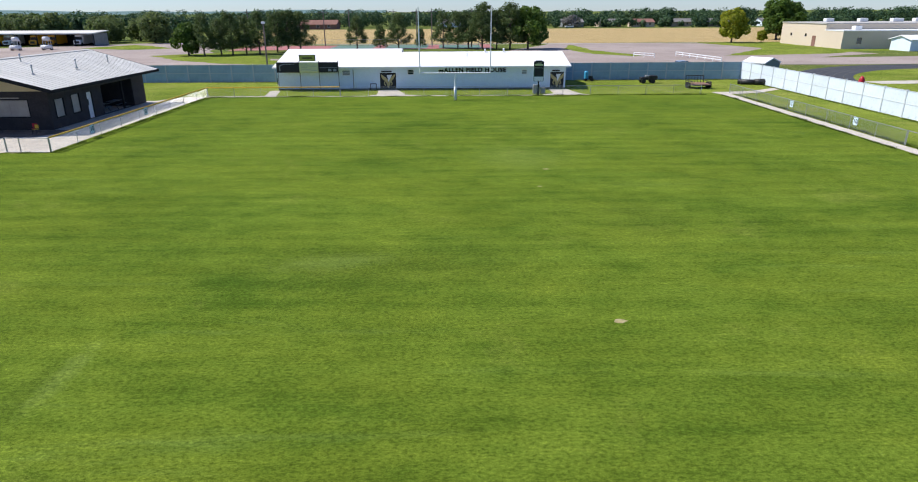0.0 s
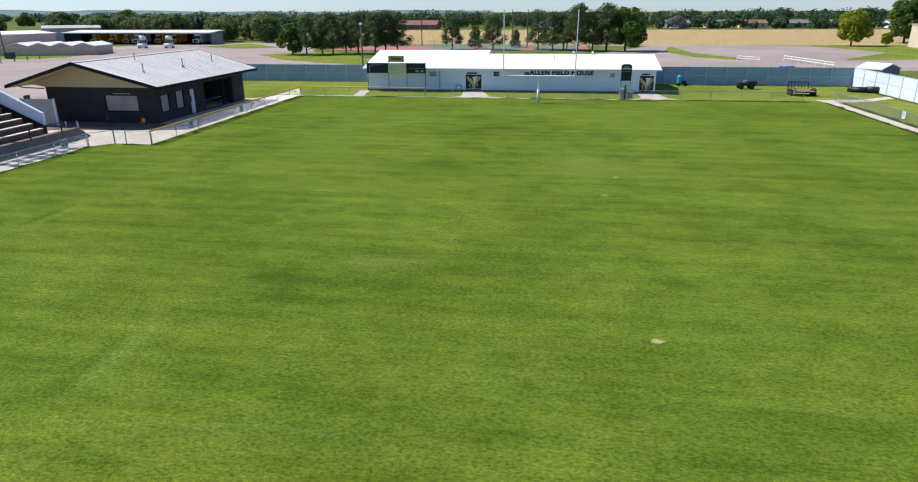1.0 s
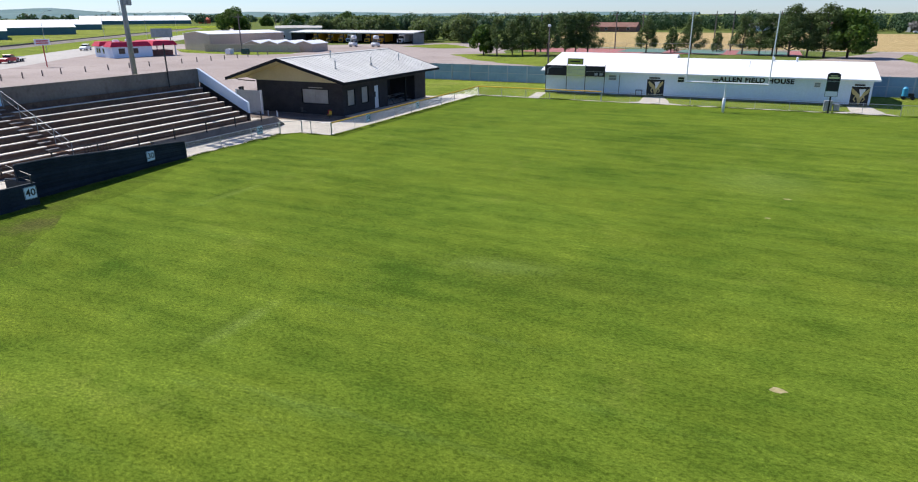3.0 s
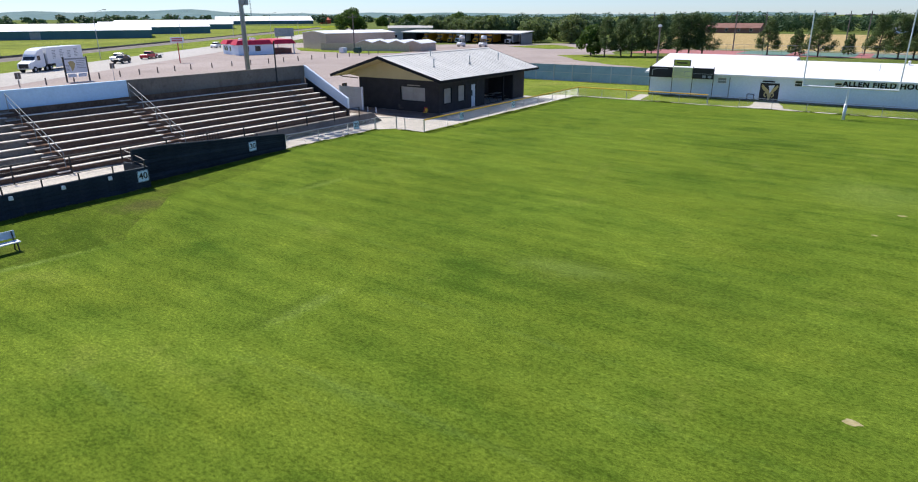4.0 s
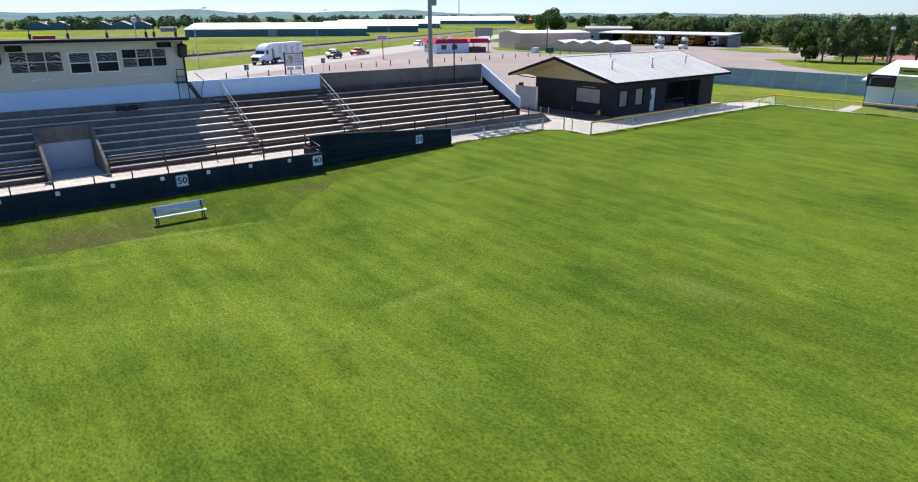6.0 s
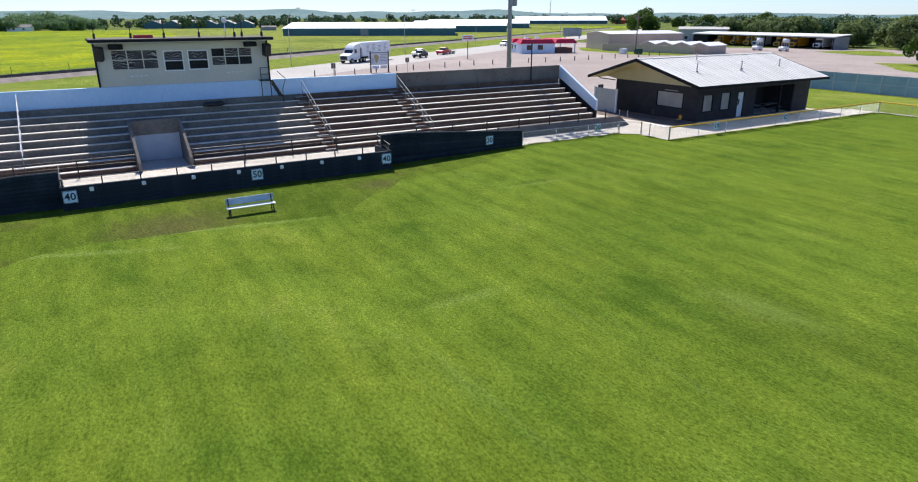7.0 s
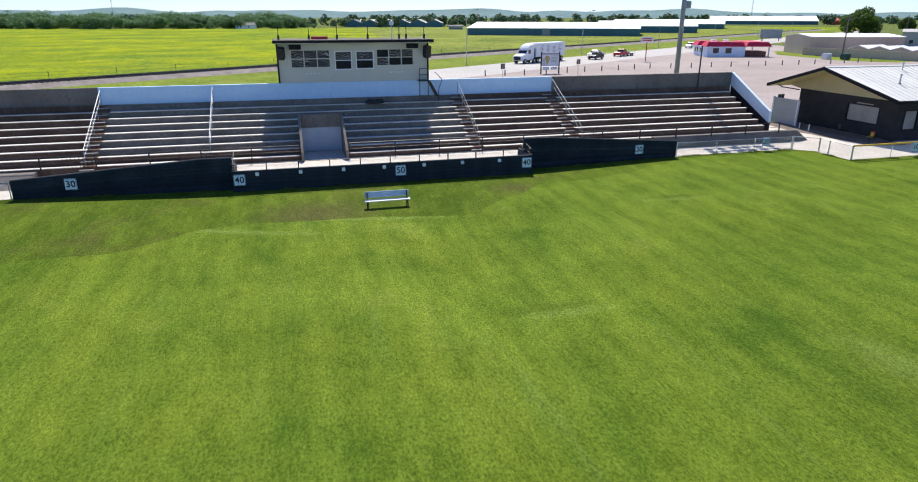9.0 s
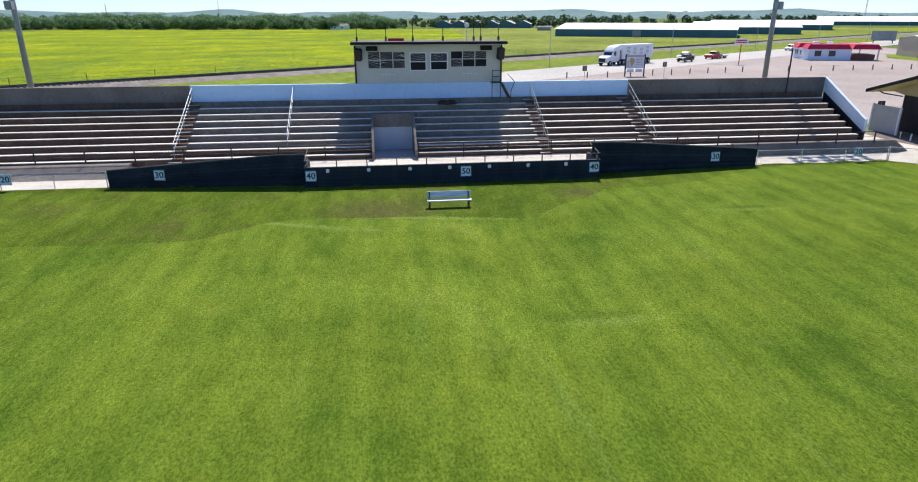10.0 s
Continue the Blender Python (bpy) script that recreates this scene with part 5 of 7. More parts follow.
for x, y in ((-10.3, 37.6), (-9.5, 37.9), (-8.9, 37.3)):
    wp = thing("short_post", "short white post standing on the shaded apron", "post", "short posts", at=(x, y, 0.03))
    bm = bmesh.new()
    tube(bm, (x, y, 0.03), (x, y, 0.5), 0.05, 10)
    part("shaft", bm, WHITE_STEEL, wp)
    bm = bmesh.new()
    tube(bm, (x, y, 0.5), (x, y, 0.54), 0.056, 10, 0.03)
    part("cap", bm, WHITE_STEEL, wp)
stack_chair(pose(-4.0, 38.85, 0.03, 0, 0, 15) @ Matrix.Scale(0.85, 4), RED_PAINT, "small red chair by the concession wall")
stack_chair(pose(-3.6, 38.3, 0.03, 0, 0, -10) @ Matrix.Scale(0.85, 4), YELLOW, "small yellow chair by the concession wall")
stack_chair(pose(-7.0, 38.9, 0.03, 0, 0, 160), DARK_STEEL, "dark chair in the shade of the eave")

# ---- field house ----
FX0, FX1, FY0, FY1, FH = 8.2, 43.1, 67.2, 80.5, 2.72
fh = thing("field_house", "long low white field house with a white metal roof", "building", at=(25, 73, 0))
doors = [(20.55, 22.5, 0.04, 2.0), (41.25, 43.0 - 0.1, 0.04, 2.0)]
wins = [(23.9, 24.7, 1.75, 2.4), (27.62, 28.35, 1.8, 2.38), (37.75, 38.4, 1.75, 2.3), (16.0, 17.0, 1.7, 2.36)]
bm = bmesh.new()
holed(bm, "x", FY0, 0.3, FX0, FX1, 0, FH, doors + wins)
part("front_wall", bm, WHITE_WALL, fh)
bm = bmesh.new()
box(bm, FX0, FX0 + 0.3, FY0 + 0.3, FY1, 0, FH)
box(bm, FX1 - 0.3, FX1, FY0 + 0.3, FY1, 0, FH)
box(bm, FX0 + 0.3, FX1 - 0.3, FY1 - 0.3, FY1, 0, FH)
for x in (FX0, FX1 - 0.3):
    prism(bm, [(FY0, FH), (FY1, FH), (73.85, 3.95)], "x", x, x + 0.3)
part("side_wall", bm, WHITE_WALL, fh)
bm = bmesh.new()
box(bm, FX0 - 0.01, FX1 + 0.01, FY0 - 0.02, FY0, 0, 0.18)
part("plinth", bm, GREY_CONCRETE, fh)
for x0, x1, ry, rz in ((FX0 - 0.45, 22.8, 75.65, 4.38), (22.8, FX1 + 0.55, 73.85, 4.05)):
    bm = bmesh.new()
    prism(bm, [(66.65, 2.74), (ry, rz), (81.0, 2.74), (81.0, 2.62), (ry, rz - 0.12), (66.65, 2.62)], "x", x0, x1)
    n = int((x1 - x0) / 0.9)
    rf = part("roof", bm, ROOF_WHITE, fh, "white metal roof")
    for i in range(n + 1):
        x = x0 + 0.05 + i * (x1 - x0 - 0.1) / n
        bm = bmesh.new()
        prism(bm, [(66.65, 2.742), (ry, rz + 0.002), (ry, rz + 0.006), (66.65, 2.746)], "x", x - 0.015, x + 0.015)
        part("seam", bm, ROOF_WHITE, rf)
bm = bmesh.new()
box(bm, FX0 - 0.45, FX1 + 0.55, 66.6, 66.66, 2.58, 2.76)
part("eave_trim", bm, ROOF_WHITE, fh)
lettering("sign_letters", "ALLEN FIELD HOUSE", 0.74, SIGN_BLACK, fh, facing(32.1, FY0 - 0.03, 2.27, 0, -1), 0.02, 0.034, "black raised letters", 1.12)
for a, b, c, d in wins:
    w = new("window")
    w.parent = fh
    HOME[w.name] = HOME[fh.name]
    bm = bmesh.new()
    for q in ((a, a + 0.06, c, d), (b - 0.06, b, c, d), (a + 0.06, b - 0.06, c, c + 0.06), (a + 0.06, b - 0.06, d - 0.06, d), (a + 0.06, b - 0.06, (c + d) / 2 - 0.02, (c + d) / 2 + 0.02)):
        box(bm, q[0], q[1], FY0 - 0.03, FY0 + 0.08, q[2], q[3])
    part("frame", bm, WHITE_STEEL, w)
    bm = bmesh.new()
    box(bm, a + 0.05, b - 0.05, FY0 + 0.05, FY0 + 0.06, c + 0.05, d - 0.05)
    part("pane", bm, GREY_STEEL if a < 17 or a > 37 else GLASS, w)
for a, b, c, d in doors:
    bm = bmesh.new()
    box(bm, a, b, FY0 + 0.1, FY0 + 0.16, c, d)
    dd = part("door", bm, SIGN_BLACK, fh, "black double door with an emblem")
    mid = (a + b) / 2
    bm = bmesh.new()
    prism(bm, [(mid - 0.8, 1.86), (mid - 0.62, 1.35), (mid - 0.2, 0.8), (mid - 0.06, 0.2), (mid + 0.08, 0.2), (mid + 0.26, 0.8), (mid + 0.66, 1.35), (mid + 0.82, 1.88), (mid + 0.34, 1.42), (mid + 0.02, 1.15), (mid - 0.3, 1.45)], "y", FY0 + 0.06, FY0 + 0.1)
    part("emblem", bm, GOLD, dd, "gold wedge emblem")
    bm = bmesh.new()
    prism(bm, [(mid - 0.15, 1.72), (mid + 0.5, 1.78), (mid + 0.22, 1.2), (mid + 0.05, 0.9), (mid - 0.02, 1.35)], "y", FY0 + 0.05, FY0 + 0.09)
    part("emblem", bm, SIGN_WHITE, dd, "white wedge emblem")
    for s in (-1, 1):
        bm = bmesh.new()
        bent(bm, [(mid + s * 0.82, FY0 + 0.09, 1.7), (mid + s * 0.6, FY0 + 0.09, 1.25), (mid + s * 0.32, FY0 + 0.09, 1.1), (mid + s * 0.5, FY0 + 0.09, 0.7), (mid + s * 0.3, FY0 + 0.09, 0.5)], 0.06, 6)
        part("scroll", bm, GOLD, dd)
    bm = bmesh.new()
    soft_box(bm, a + 0.2, b - 0.5, FY0 - 0.12, FY0, 2.08, 2.24, 0.03, 1)
    part("door_lamp", bm, SIGN_BLACK, fh, "black lamp strip over the door")
bm = bmesh.new()
bent(bm, [(19.4, 66.9, 0.02), (19.4, 66.9, 0.75), (20.1, 66.9, 0.75), (20.1, 66.9, 0.02)], 0.04, 8)
rk = thing("bike_rack", "black bent pipe rack beside the door", "rack", at=(19.75, 66.9, 0.02))
part("pipe", bm, SIGN_BLACK, rk)
bm = bmesh.new()
tube(bm, (17.35, FY0 - 0.06, 0.1), (17.35, FY0 - 0.06, 2.4), 0.05, 8)
part("downpipe", bm, GREY_STEEL, fh)
for x, y, z in ((31.2, 70.5, 3.55), (36.0, 73.4, 4.15), (33.6, 73.3, 4.1)):
    v = thing("roof_vent", "white vent on the field house roof", "vent", "field house vents", at=(x, y, z - 0.15))
    bm = bmesh.new()
    tube(bm, (x, y, z - 0.2), (x, y, z + (0.5 if x < 32 else 0.25)), 0.05 if x < 32 else 0.1, 10)
    part("pipe", bm, WHITE_STEEL, v)
    bm = bmesh.new()
    tube(bm, (x, y, z + (0.48 if x < 32 else 0.2)), (x, y, z + (0.56 if x < 32 else 0.32)), 0.08 if x < 32 else 0.17, 12, 0.05)
    part("cap", bm, WHITE_STEEL, v)

# ---- scoreboard before the field house ----
HEADER_GREEN = surface("yellow_green_panel", (0.34, 0.36, 0.05), (0.40, 0.42, 0.07), 1, 10, 0.6, 0.0, grain=0.05)
sb = thing("scoreboard", "black scoreboard with a pale green middle panel on dark posts", "scoreboard", at=(12, 66.3, 0))
for a, b, mat, lab in ((8.42, 11.1, SIGN_BLACK, "black board"), (11.14, 13.38, PANEL_GREEN, "pale green panel"), (13.42, 15.75, SIGN_BLACK, "black board")):
    bm = bmesh.new()
    soft_box(bm, a, b, 66.2, 66.4, 2.18, 3.36, 0.02, 1)
    part("panel", bm, mat, sb, lab)
bm = bmesh.new()
soft_box(bm, 11.2, 13.1, 66.22, 66.36, 3.5, 4.2, 0.02, 1)
top = part("header_panel", bm, SIGN_BLACK, sb, "dark header board with a yellow-green face")
bm = bmesh.new()
box(bm, 11.28, 13.02, 66.2, 66.22, 3.56, 4.14)
part("band", bm, HEADER_GREEN, top)
bm = bmesh.new()
box(bm, 11.55, 12.75, 66.185, 66.2, 3.78, 3.92)
part("lettering_bar", bm, SIGN_BLACK, top, "dark unreadable lettering bar")
for x0, x1, z0, z1 in [(11.3, 12.1 + 0.3 * (i % 2), 3.15 - i * 0.22, 3.19 - i * 0.22) for i in range(4)] + [
        (12.5, 13.2, 2.9, 2.94), (12.5, 13.2, 2.4, 2.44), (12.5, 12.53, 2.44, 2.9), (13.55, 15.65, 2.72, 2.76), (14.55, 14.93, 2.3, 2.58), (15.15, 15.53, 2.3, 2.58)]:
    bm = bmesh.new()
    box(bm, x0, x1, 66.185, 66.195, z0, z1)
    part("marking", bm, GREY_STEEL, sb, "thin unreadable mark")
bm = bmesh.new()
prism(bm, [(8.75, 2.35), (8.85, 2.35), (8.85, 2.95), (9.3, 3.1), (10.6, 3.14), (10.6, 3.18), (9.2, 3.18), (8.75, 3.0)], "y", 66.185, 66.195)
part("marking", bm, GREY_STEEL, sb, "pale line mark")
for x in (11.12, 13.4, 15.72, 8.5):
    bm = bmesh.new()
    box(bm, x - 0.03, x + 0.03, 66.4, 66.46, 0, 3.5)
    part("post", bm, DARK_STEEL, sb)

# ---- play clock and goal post ----
pc = thing("play_clock", "dark play clock on a black post", "clock", at=(38.9, 60.3, 0))
bm = bmesh.new()
box(bm, 38.83, 38.97, 60.23, 60.37, 0, 1.75)
part("post", bm, SIGN_BLACK, pc)
bm = bmesh.new()
soft_box(bm, 38.35, 39.45, 60.15, 60.4, 1.62, 3.05, 0.03, 1)
part("case", bm, GREEN_BOX, pc)
bm = bmesh.new()
box(bm, 38.42, 39.38, 60.135, 60.15, 2.2, 3.0)
part("display", bm, SIGN_BLACK, pc)
bm = bmesh.new()
box(bm, 38.4, 39.4, 60.13, 60.15, 1.66, 2.12)
part("sponsor_plate", bm, SIGN_WHITE, pc, "pale blank plate")
bm = bmesh.new()
prism(bm, [(38.35, 3.08), (39.45, 3.08), (39.45, 3.7), (39.2, 3.84), (38.6, 3.84), (38.35, 3.7)], "y", 60.18, 60.36)
hd = part("header_panel", bm, SIGN_BLACK, pc)
bm = bmesh.new()
box(bm, 38.45, 39.35, 60.165, 60.18, 3.3, 3.45)
box(bm, 38.6, 39.2, 60.165, 60.18, 3.53, 3.6)
part("band", bm, PANEL_GREEN, hd, "yellow-green bars")
ub = thing("utility_cabinet", "grey utility cabinet behind the play clock", "cabinet", at=(38.9, 62.5, 0))
bm = bmesh.new()
soft_box(bm, 38.6, 39.35, 62.2, 62.9, 0.02, 1.0, 0.03, 1)
soft_box(bm, 39.5, 40.0, 62.3, 62.9, 0.02, 0.7, 0.03, 1)
part("body", bm, GREY_STEEL, ub)

gp = thing("goal_post", "white football goal post with a padded stem", "goal post", at=(29.63, 57.3, 0.016))
bm = bmesh.new()
tube(bm, (29.63, 57.3, 0.0), (29.63, 57.3, 1.4), 0.14, 16)
part("pad", bm, SIGN_WHITE, gp, "white post pad", True)
bm = bmesh.new()
tube(bm, (29.63, 57.3, 1.4), (29.63, 57.3, 2.78), 0.085, 12)
part("stem", bm, WHITE_STEEL, gp)
bm = bmesh.new()
tube(bm, (25.9, 57.3, 2.8), (33.36, 57.3, 2.8), 0.085, 12)
part("crossbar", bm, WHITE_STEEL, gp)
for x in (25.9, 33.36):
    bm = bmesh.new()
    tube(bm, (x, 57.3, 2.72), (x + (x - 29.63) * 0.012, 57.3, 9.4), 0.055, 10)
    part("upright", bm, WHITE_STEEL, gp)


# ---- light poles ----
def light_pole(x, y, h=19.6):
    ob = thing("stadium_light_pole", "tall grey steel stadium light pole behind the stand", "light pole", "stadium poles", at=(x, y, 0))
    bm = bmesh.new()
    tube(bm, (x, y, 0), (x, y, h), 0.25, 14, 0.16)
    part("shaft", bm, GREY_STEEL, ob, "", True)
    bm = bmesh.new()
    tube(bm, (x, y, 0), (x, y, 0.7), 0.5, 14)
    part("footing", bm, GREY_CONCRETE, ob)
    bm = bmesh.new()
    soft_box(bm, x + 0.25, x + 0.85, y - 0.25, y + 0.25, 10.1, 10.75, 0.06, 2)
    part("speaker_horn", bm, GREY_STEEL, ob)
    for z in (h - 0.6, h - 1.8):
        bm = bmesh.new()
        box(bm, x - 0.06, x + 0.06, y - 2.9, y + 2.9, z - 0.06, z + 0.06)
        bar = part("crossarm", bm, GREY_STEEL, ob)
        for i in range(6):
            yy = y - 2.7 + i * 1.08
            bm = bmesh.new()
            tube(bm, (x + 0.1, yy, z - 0.05), (x + 0.5, yy, z - 0.35), 0.16, 10, 0.36)
            part("floodlight", bm, GREY_STEEL, bar)


light_pole(-18.3, 29.85)
light_pole(-18.3, -32.25)
tp = thing("antenna_pole", "thin dark pole at the back of the seats", "pole", at=(-11.95, 27.9, 3.6))
bm = bmesh.new()
tube(bm, (-11.95, 27.9, 3.6), (-11.95, 27.9, 7.1), 0.06, 8)
part("shaft", bm, DARK_STEEL, tp)


def field_lamp(x, y, h):
    ob = thing("yard_lamp", "grey wooden pole with a pale floodlight", "lamp", "yard lamps", at=(x, y, 0))
    bm = bmesh.new()
    tube(bm, (x, y, 0), (x, y, h), 0.16, 8, 0.11)
    part("pole", bm, WOOD, ob)
    bm = bmesh.new()
    soft_box(bm, x - 0.28, x + 0.28, y - 0.25, y + 0.15, h - 0.1, h + 0.3, 0.06, 1)
    part("lamp_head", bm, SIGN_WHITE, ob)


field_lamp(-3.9, 106.8, 7.1)


def utility_pole(m, h):
    ob = thing("utility_pole", "weathered wooden utility pole with a cross arm", "utility pole", "utility poles")
    bm = bmesh.new()
    tube(bm, (0, 0, 0), (0, 0, h), 0.17, 8, 0.11)
    part("pole", bm, WOOD, ob)
    bm = bmesh.new()
    box(bm, -1.2, 1.2, -0.06, 0.06, h - 0.9, h - 0.75)
    part("crossarm", bm, WOOD, ob)
    for x in (-1.05, -0.4, 0.4, 1.05):
        bm = bmesh.new()
        tube(bm, (x, 0, h - 0.75), (x, 0, h - 0.58), 0.05, 6, 0.03)
        part("insulator", bm, GREY_STEEL, ob)
    ob.matrix_basis = m
    return ob


up = utility_pole(pose(-19.5, 150, 0, 0, 0, 12), 9.6)
for x, y, a in ((-5.5, 172, 20), (0.5, 178, 15), (24.0, 170, 10), (20.0, 168, 30), (34.5, 160, 25), (-88, 118, 40), (-150, 205, 60), (9, 225, 0)):
    copy_thing(up, pose(x, y, 0, 0, 0, a))


def street_lamp(m):
    ob = thing("street_lamp", "slim grey street lamp with a curved arm", "street lamp", "street lamps")
    bm = bmesh.new()
    tube(bm, (0, 0, 0), (0, 0, 8.6), 0.085, 8, 0.05)
    bent(bm, [(0, 0, 8.6), (0.5, 0, 9.6), (1.4, 0, 10.4), (2.6, 0, 10.7)], 0.04)
    part("pole", bm, STEEL, ob)
    bm = bmesh.new()
    soft_box(bm, 2.4, 3.2, -0.15, 0.15, 10.6, 10.78, 0.04, 1)
    part("lamp_head", bm, GREY_STEEL, ob)
    ob.matrix_basis = m
    return ob


sl = street_lamp(pose(*by_road(55, -3), 0, 0, 0, 35))
for s in (8, 103, 152, 205, 260):
    copy_thing(sl, pose(*by_road(s, -3), 0, 0, 0, 35))


# ---- trees ----
def leaf_cloud(name, blobs, count, size, material, seed, slim=0.55):
    """Many small leaf clumps spread through overlapping rounded masses."""
    rng = np.random.default_rng(seed)
    c = np.array([b[0] for b in blobs])
    r = np.array([b[1] for b in blobs])
    w = r.prod(axis=1) ** 0.67
    pick = rng.choice(len(blobs), count, p=w / w.sum())
    d = rng.normal(size=(count, 3))
    d /= np.linalg.norm(d, axis=1)[:, None]
    rad = rng.uniform(0.0, 1.45, count) ** 0.6 if slim < 0.4 else rng.uniform(0.55, 1.08, count) ** 0.6
    pos = c[pick] + d * r[pick] * rad[:, None]
    nrm = d + rng.normal(size=(count, 3)) * 0.55 + np.array((0, 0, 0.35))
    a = np.cross(nrm, rng.normal(size=(count, 3)))
    a /= np.linalg.norm(a, axis=1)[:, None] + 1e-9
    b = np.cross(nrm, a)
    b /= np.linalg.norm(b, axis=1)[:, None] + 1e-9
    s = size * rng.uniform(0.55, 1.3, count)[:, None]
    v = np.stack([pos - a * s, pos + b * s * slim, pos + a * s, pos - b * s * slim], axis=1).reshape(-1, 3)
    me = bpy.data.meshes.new(name)
    me.from_pydata(v.tolist(), [], np.arange(count * 4).reshape(-1, 4).tolist())
    me.materials.append(material)
    return me


def tree(name, label, h, spread, first, leaf, count, size, seed, kind="broad", group="trees"):
    rnd = random.Random(seed)
    ob = thing(name, label, "tree", group)
    bm = bmesh.new()
    top = h * (0.9 if kind == "pine" else 0.62)
    pts = [Vector((0, 0, -0.05))]
    for i in range(1, 6):
        pts.append(Vector((rnd.uniform(-0.12, 0.12) * i * 0.6, rnd.uniform(-0.12, 0.12) * i * 0.6, top * i / 5)))
    r0 = (0.017 if kind == "pine" else 0.026) * h + 0.04
    for i in range(5):
        tube(bm, pts[i], pts[i + 1], r0 * (1 - i / 5.6), 8, r0 * (1 - (i + 1) / 5.6))
    part("trunk", bm, BARK, ob)
    blobs = []
    n = 30 if kind == "pine" else 22
    limbs = bmesh.new()
    for i in range(n):
        f = (i + rnd.uniform(-0.3, 0.3)) / (n - 1)
        f = min(1, max(0, f))
        z = first + (h - first) * (0.06 + 0.86 * f)
        ang = i * 2.4 + rnd.uniform(-0.5, 0.5)
        if kind == "pine":
            reach = spread * (1.0 - 0.72 * f ** 1.4) * rnd.uniform(0.5, 0.95)
            rr = (spread * 0.30 * (1.2 - 0.5 * f) * rnd.uniform(0.7, 1.25), spread * 0.30 * (1.2 - 0.5 * f) * rnd.uniform(0.7, 1.25), (h - first) * rnd.uniform(0.06, 0.11))
        else:
            reach = spread * math.sin(math.pi * (0.22 + 0.68 * f)) * rnd.uniform(0.45, 0.85)
            k = spread * rnd.uniform(0.2, 0.4)
            rr = (k, k, k * 0.8)
        c = Vector((math.cos(ang) * reach, math.sin(ang) * reach, z - rr[2] * 0.3))
        blobs.append((tuple(c), rr))
        t = min(top * 0.95, max(first * 0.7, z - reach * 0.55))
        tube(limbs, Vector((0, 0, t)), c, r0 * 0.34, 5, r0 * 0.1)
    part("limb", limbs, BARK, ob)
    me = leaf_cloud("crown", blobs, count, size, leaf, seed, 0.34 if kind == "pine" else 0.55)
    cr = new("crown", me)
    cr.parent = ob
    HOME[cr.name] = HOME[ob.name]
    return ob


def placed(ob, x, y, s=1.0, turn=0.0, sz=None):
    return Matrix.Translation((x, y, 0)) @ Matrix.Rotation(radians(turn), 4, "Z") @ Matrix.Diagonal((s, s, sz or s, 1))


pine = tree("pine_tree", "dark green pine with a bare lower trunk", 10.0, 3.3, 1.7, PINE_LEAF, 6500, 0.22, 3, "pine", "pines behind the field house")
pine2 = tree("pine_tree", "dark broad pine with an uneven crown", 9.5, 3.6, 1.5, PINE_LEAF, 6500, 0.22, 8, "pine", "pines behind the field house")
spots = [(-24.4, 132.5, .90, 10), (-21.9, 136, .86, 80), (-19.2, 135.5, .95, 150), (-17.4, 139.5, .9, 200), (-13.8, 137.5, .96, 260), (-11.5, 144, 1.0, 300), (-9.3, 145.6, .98, 330), (-6.8, 147.5, 1.0, 30),
         (5.4, 157, .84, 60), (16.0, 156, .94, 40), (27.2, 158, .92, 100), (30.9, 156, .98, 170), (33.6, 157.5, .92, 130), (36.9, 152, 1.2, 20), (40.5, 152.5, 1.0, 290), (43.7, 151.6, 1.2, 230)]
for i, (x, y, s, a) in enumerate(spots):
    src = (pine, pine2)[i % 2]
    if i < 2:
        src.matrix_basis = placed(src, x, y, s, a)
    else:
        copy_thing(src, Matrix.Translation((x, y, 0)) @ Matrix.Rotation(radians(a), 4, "Z") @ Matrix.Diagonal((s / src.matrix_basis.to_scale().x,) * 3 + (1,)))
spruce = tree("spruce_tree", "small dark cone shaped conifer", 6.2, 2.1, 0.5, PINE_LEAF, 1500, 0.3, 12, "pine", "small conifers")
spruce.matrix_basis = placed(spruce, 10.9, 160)
copy_thing(spruce, Matrix.Translation((21.0, 167, 0)) @ Matrix.Diagonal((0.8, 0.8, 0.8, 1)))
broad = tree("broadleaf_tree", "dense dark green broadleaf tree", 9.4, 5.3, 1.6, TREE_LEAF, 5200, 0.36, 21, group="broadleaf trees")
broad.matrix_basis = placed(broad, 48.2, 152, 1.06, 0)
broad2 = tree("broadleaf_tree", "rounded deep green broadleaf tree", 8.2, 4.2, 1.7, TREE_LEAF, 4200, 0.36, 27, group="broadleaf trees")
broad2.matrix_basis = placed(broad2, -28.4, 134, 0.85, 0)
for x, y, s, a in ((131, 196, 1.2, 40), (137, 201, 1.1, 140)):
    copy_thing(broad, Matrix.Translation((x, y, 0)) @ Matrix.Rotation(radians(a), 4, "Z") @ Matrix.Diagonal((s, s, s, 1)))
bright = tree("yellow_green_tree", "sunlit yellow-green tree on the lawn", 9.6, 4.6, 2.0, BRIGHT_LEAF, 4800, 0.34, 33, group="lawn trees")
bright.matrix_basis = placed(bright, 109.3, 177.5)
copy_thing(bright, Matrix.Translation((119, 180, 0)) @ Matrix.Diagonal((0.36, 0.36, 0.36, 1)))
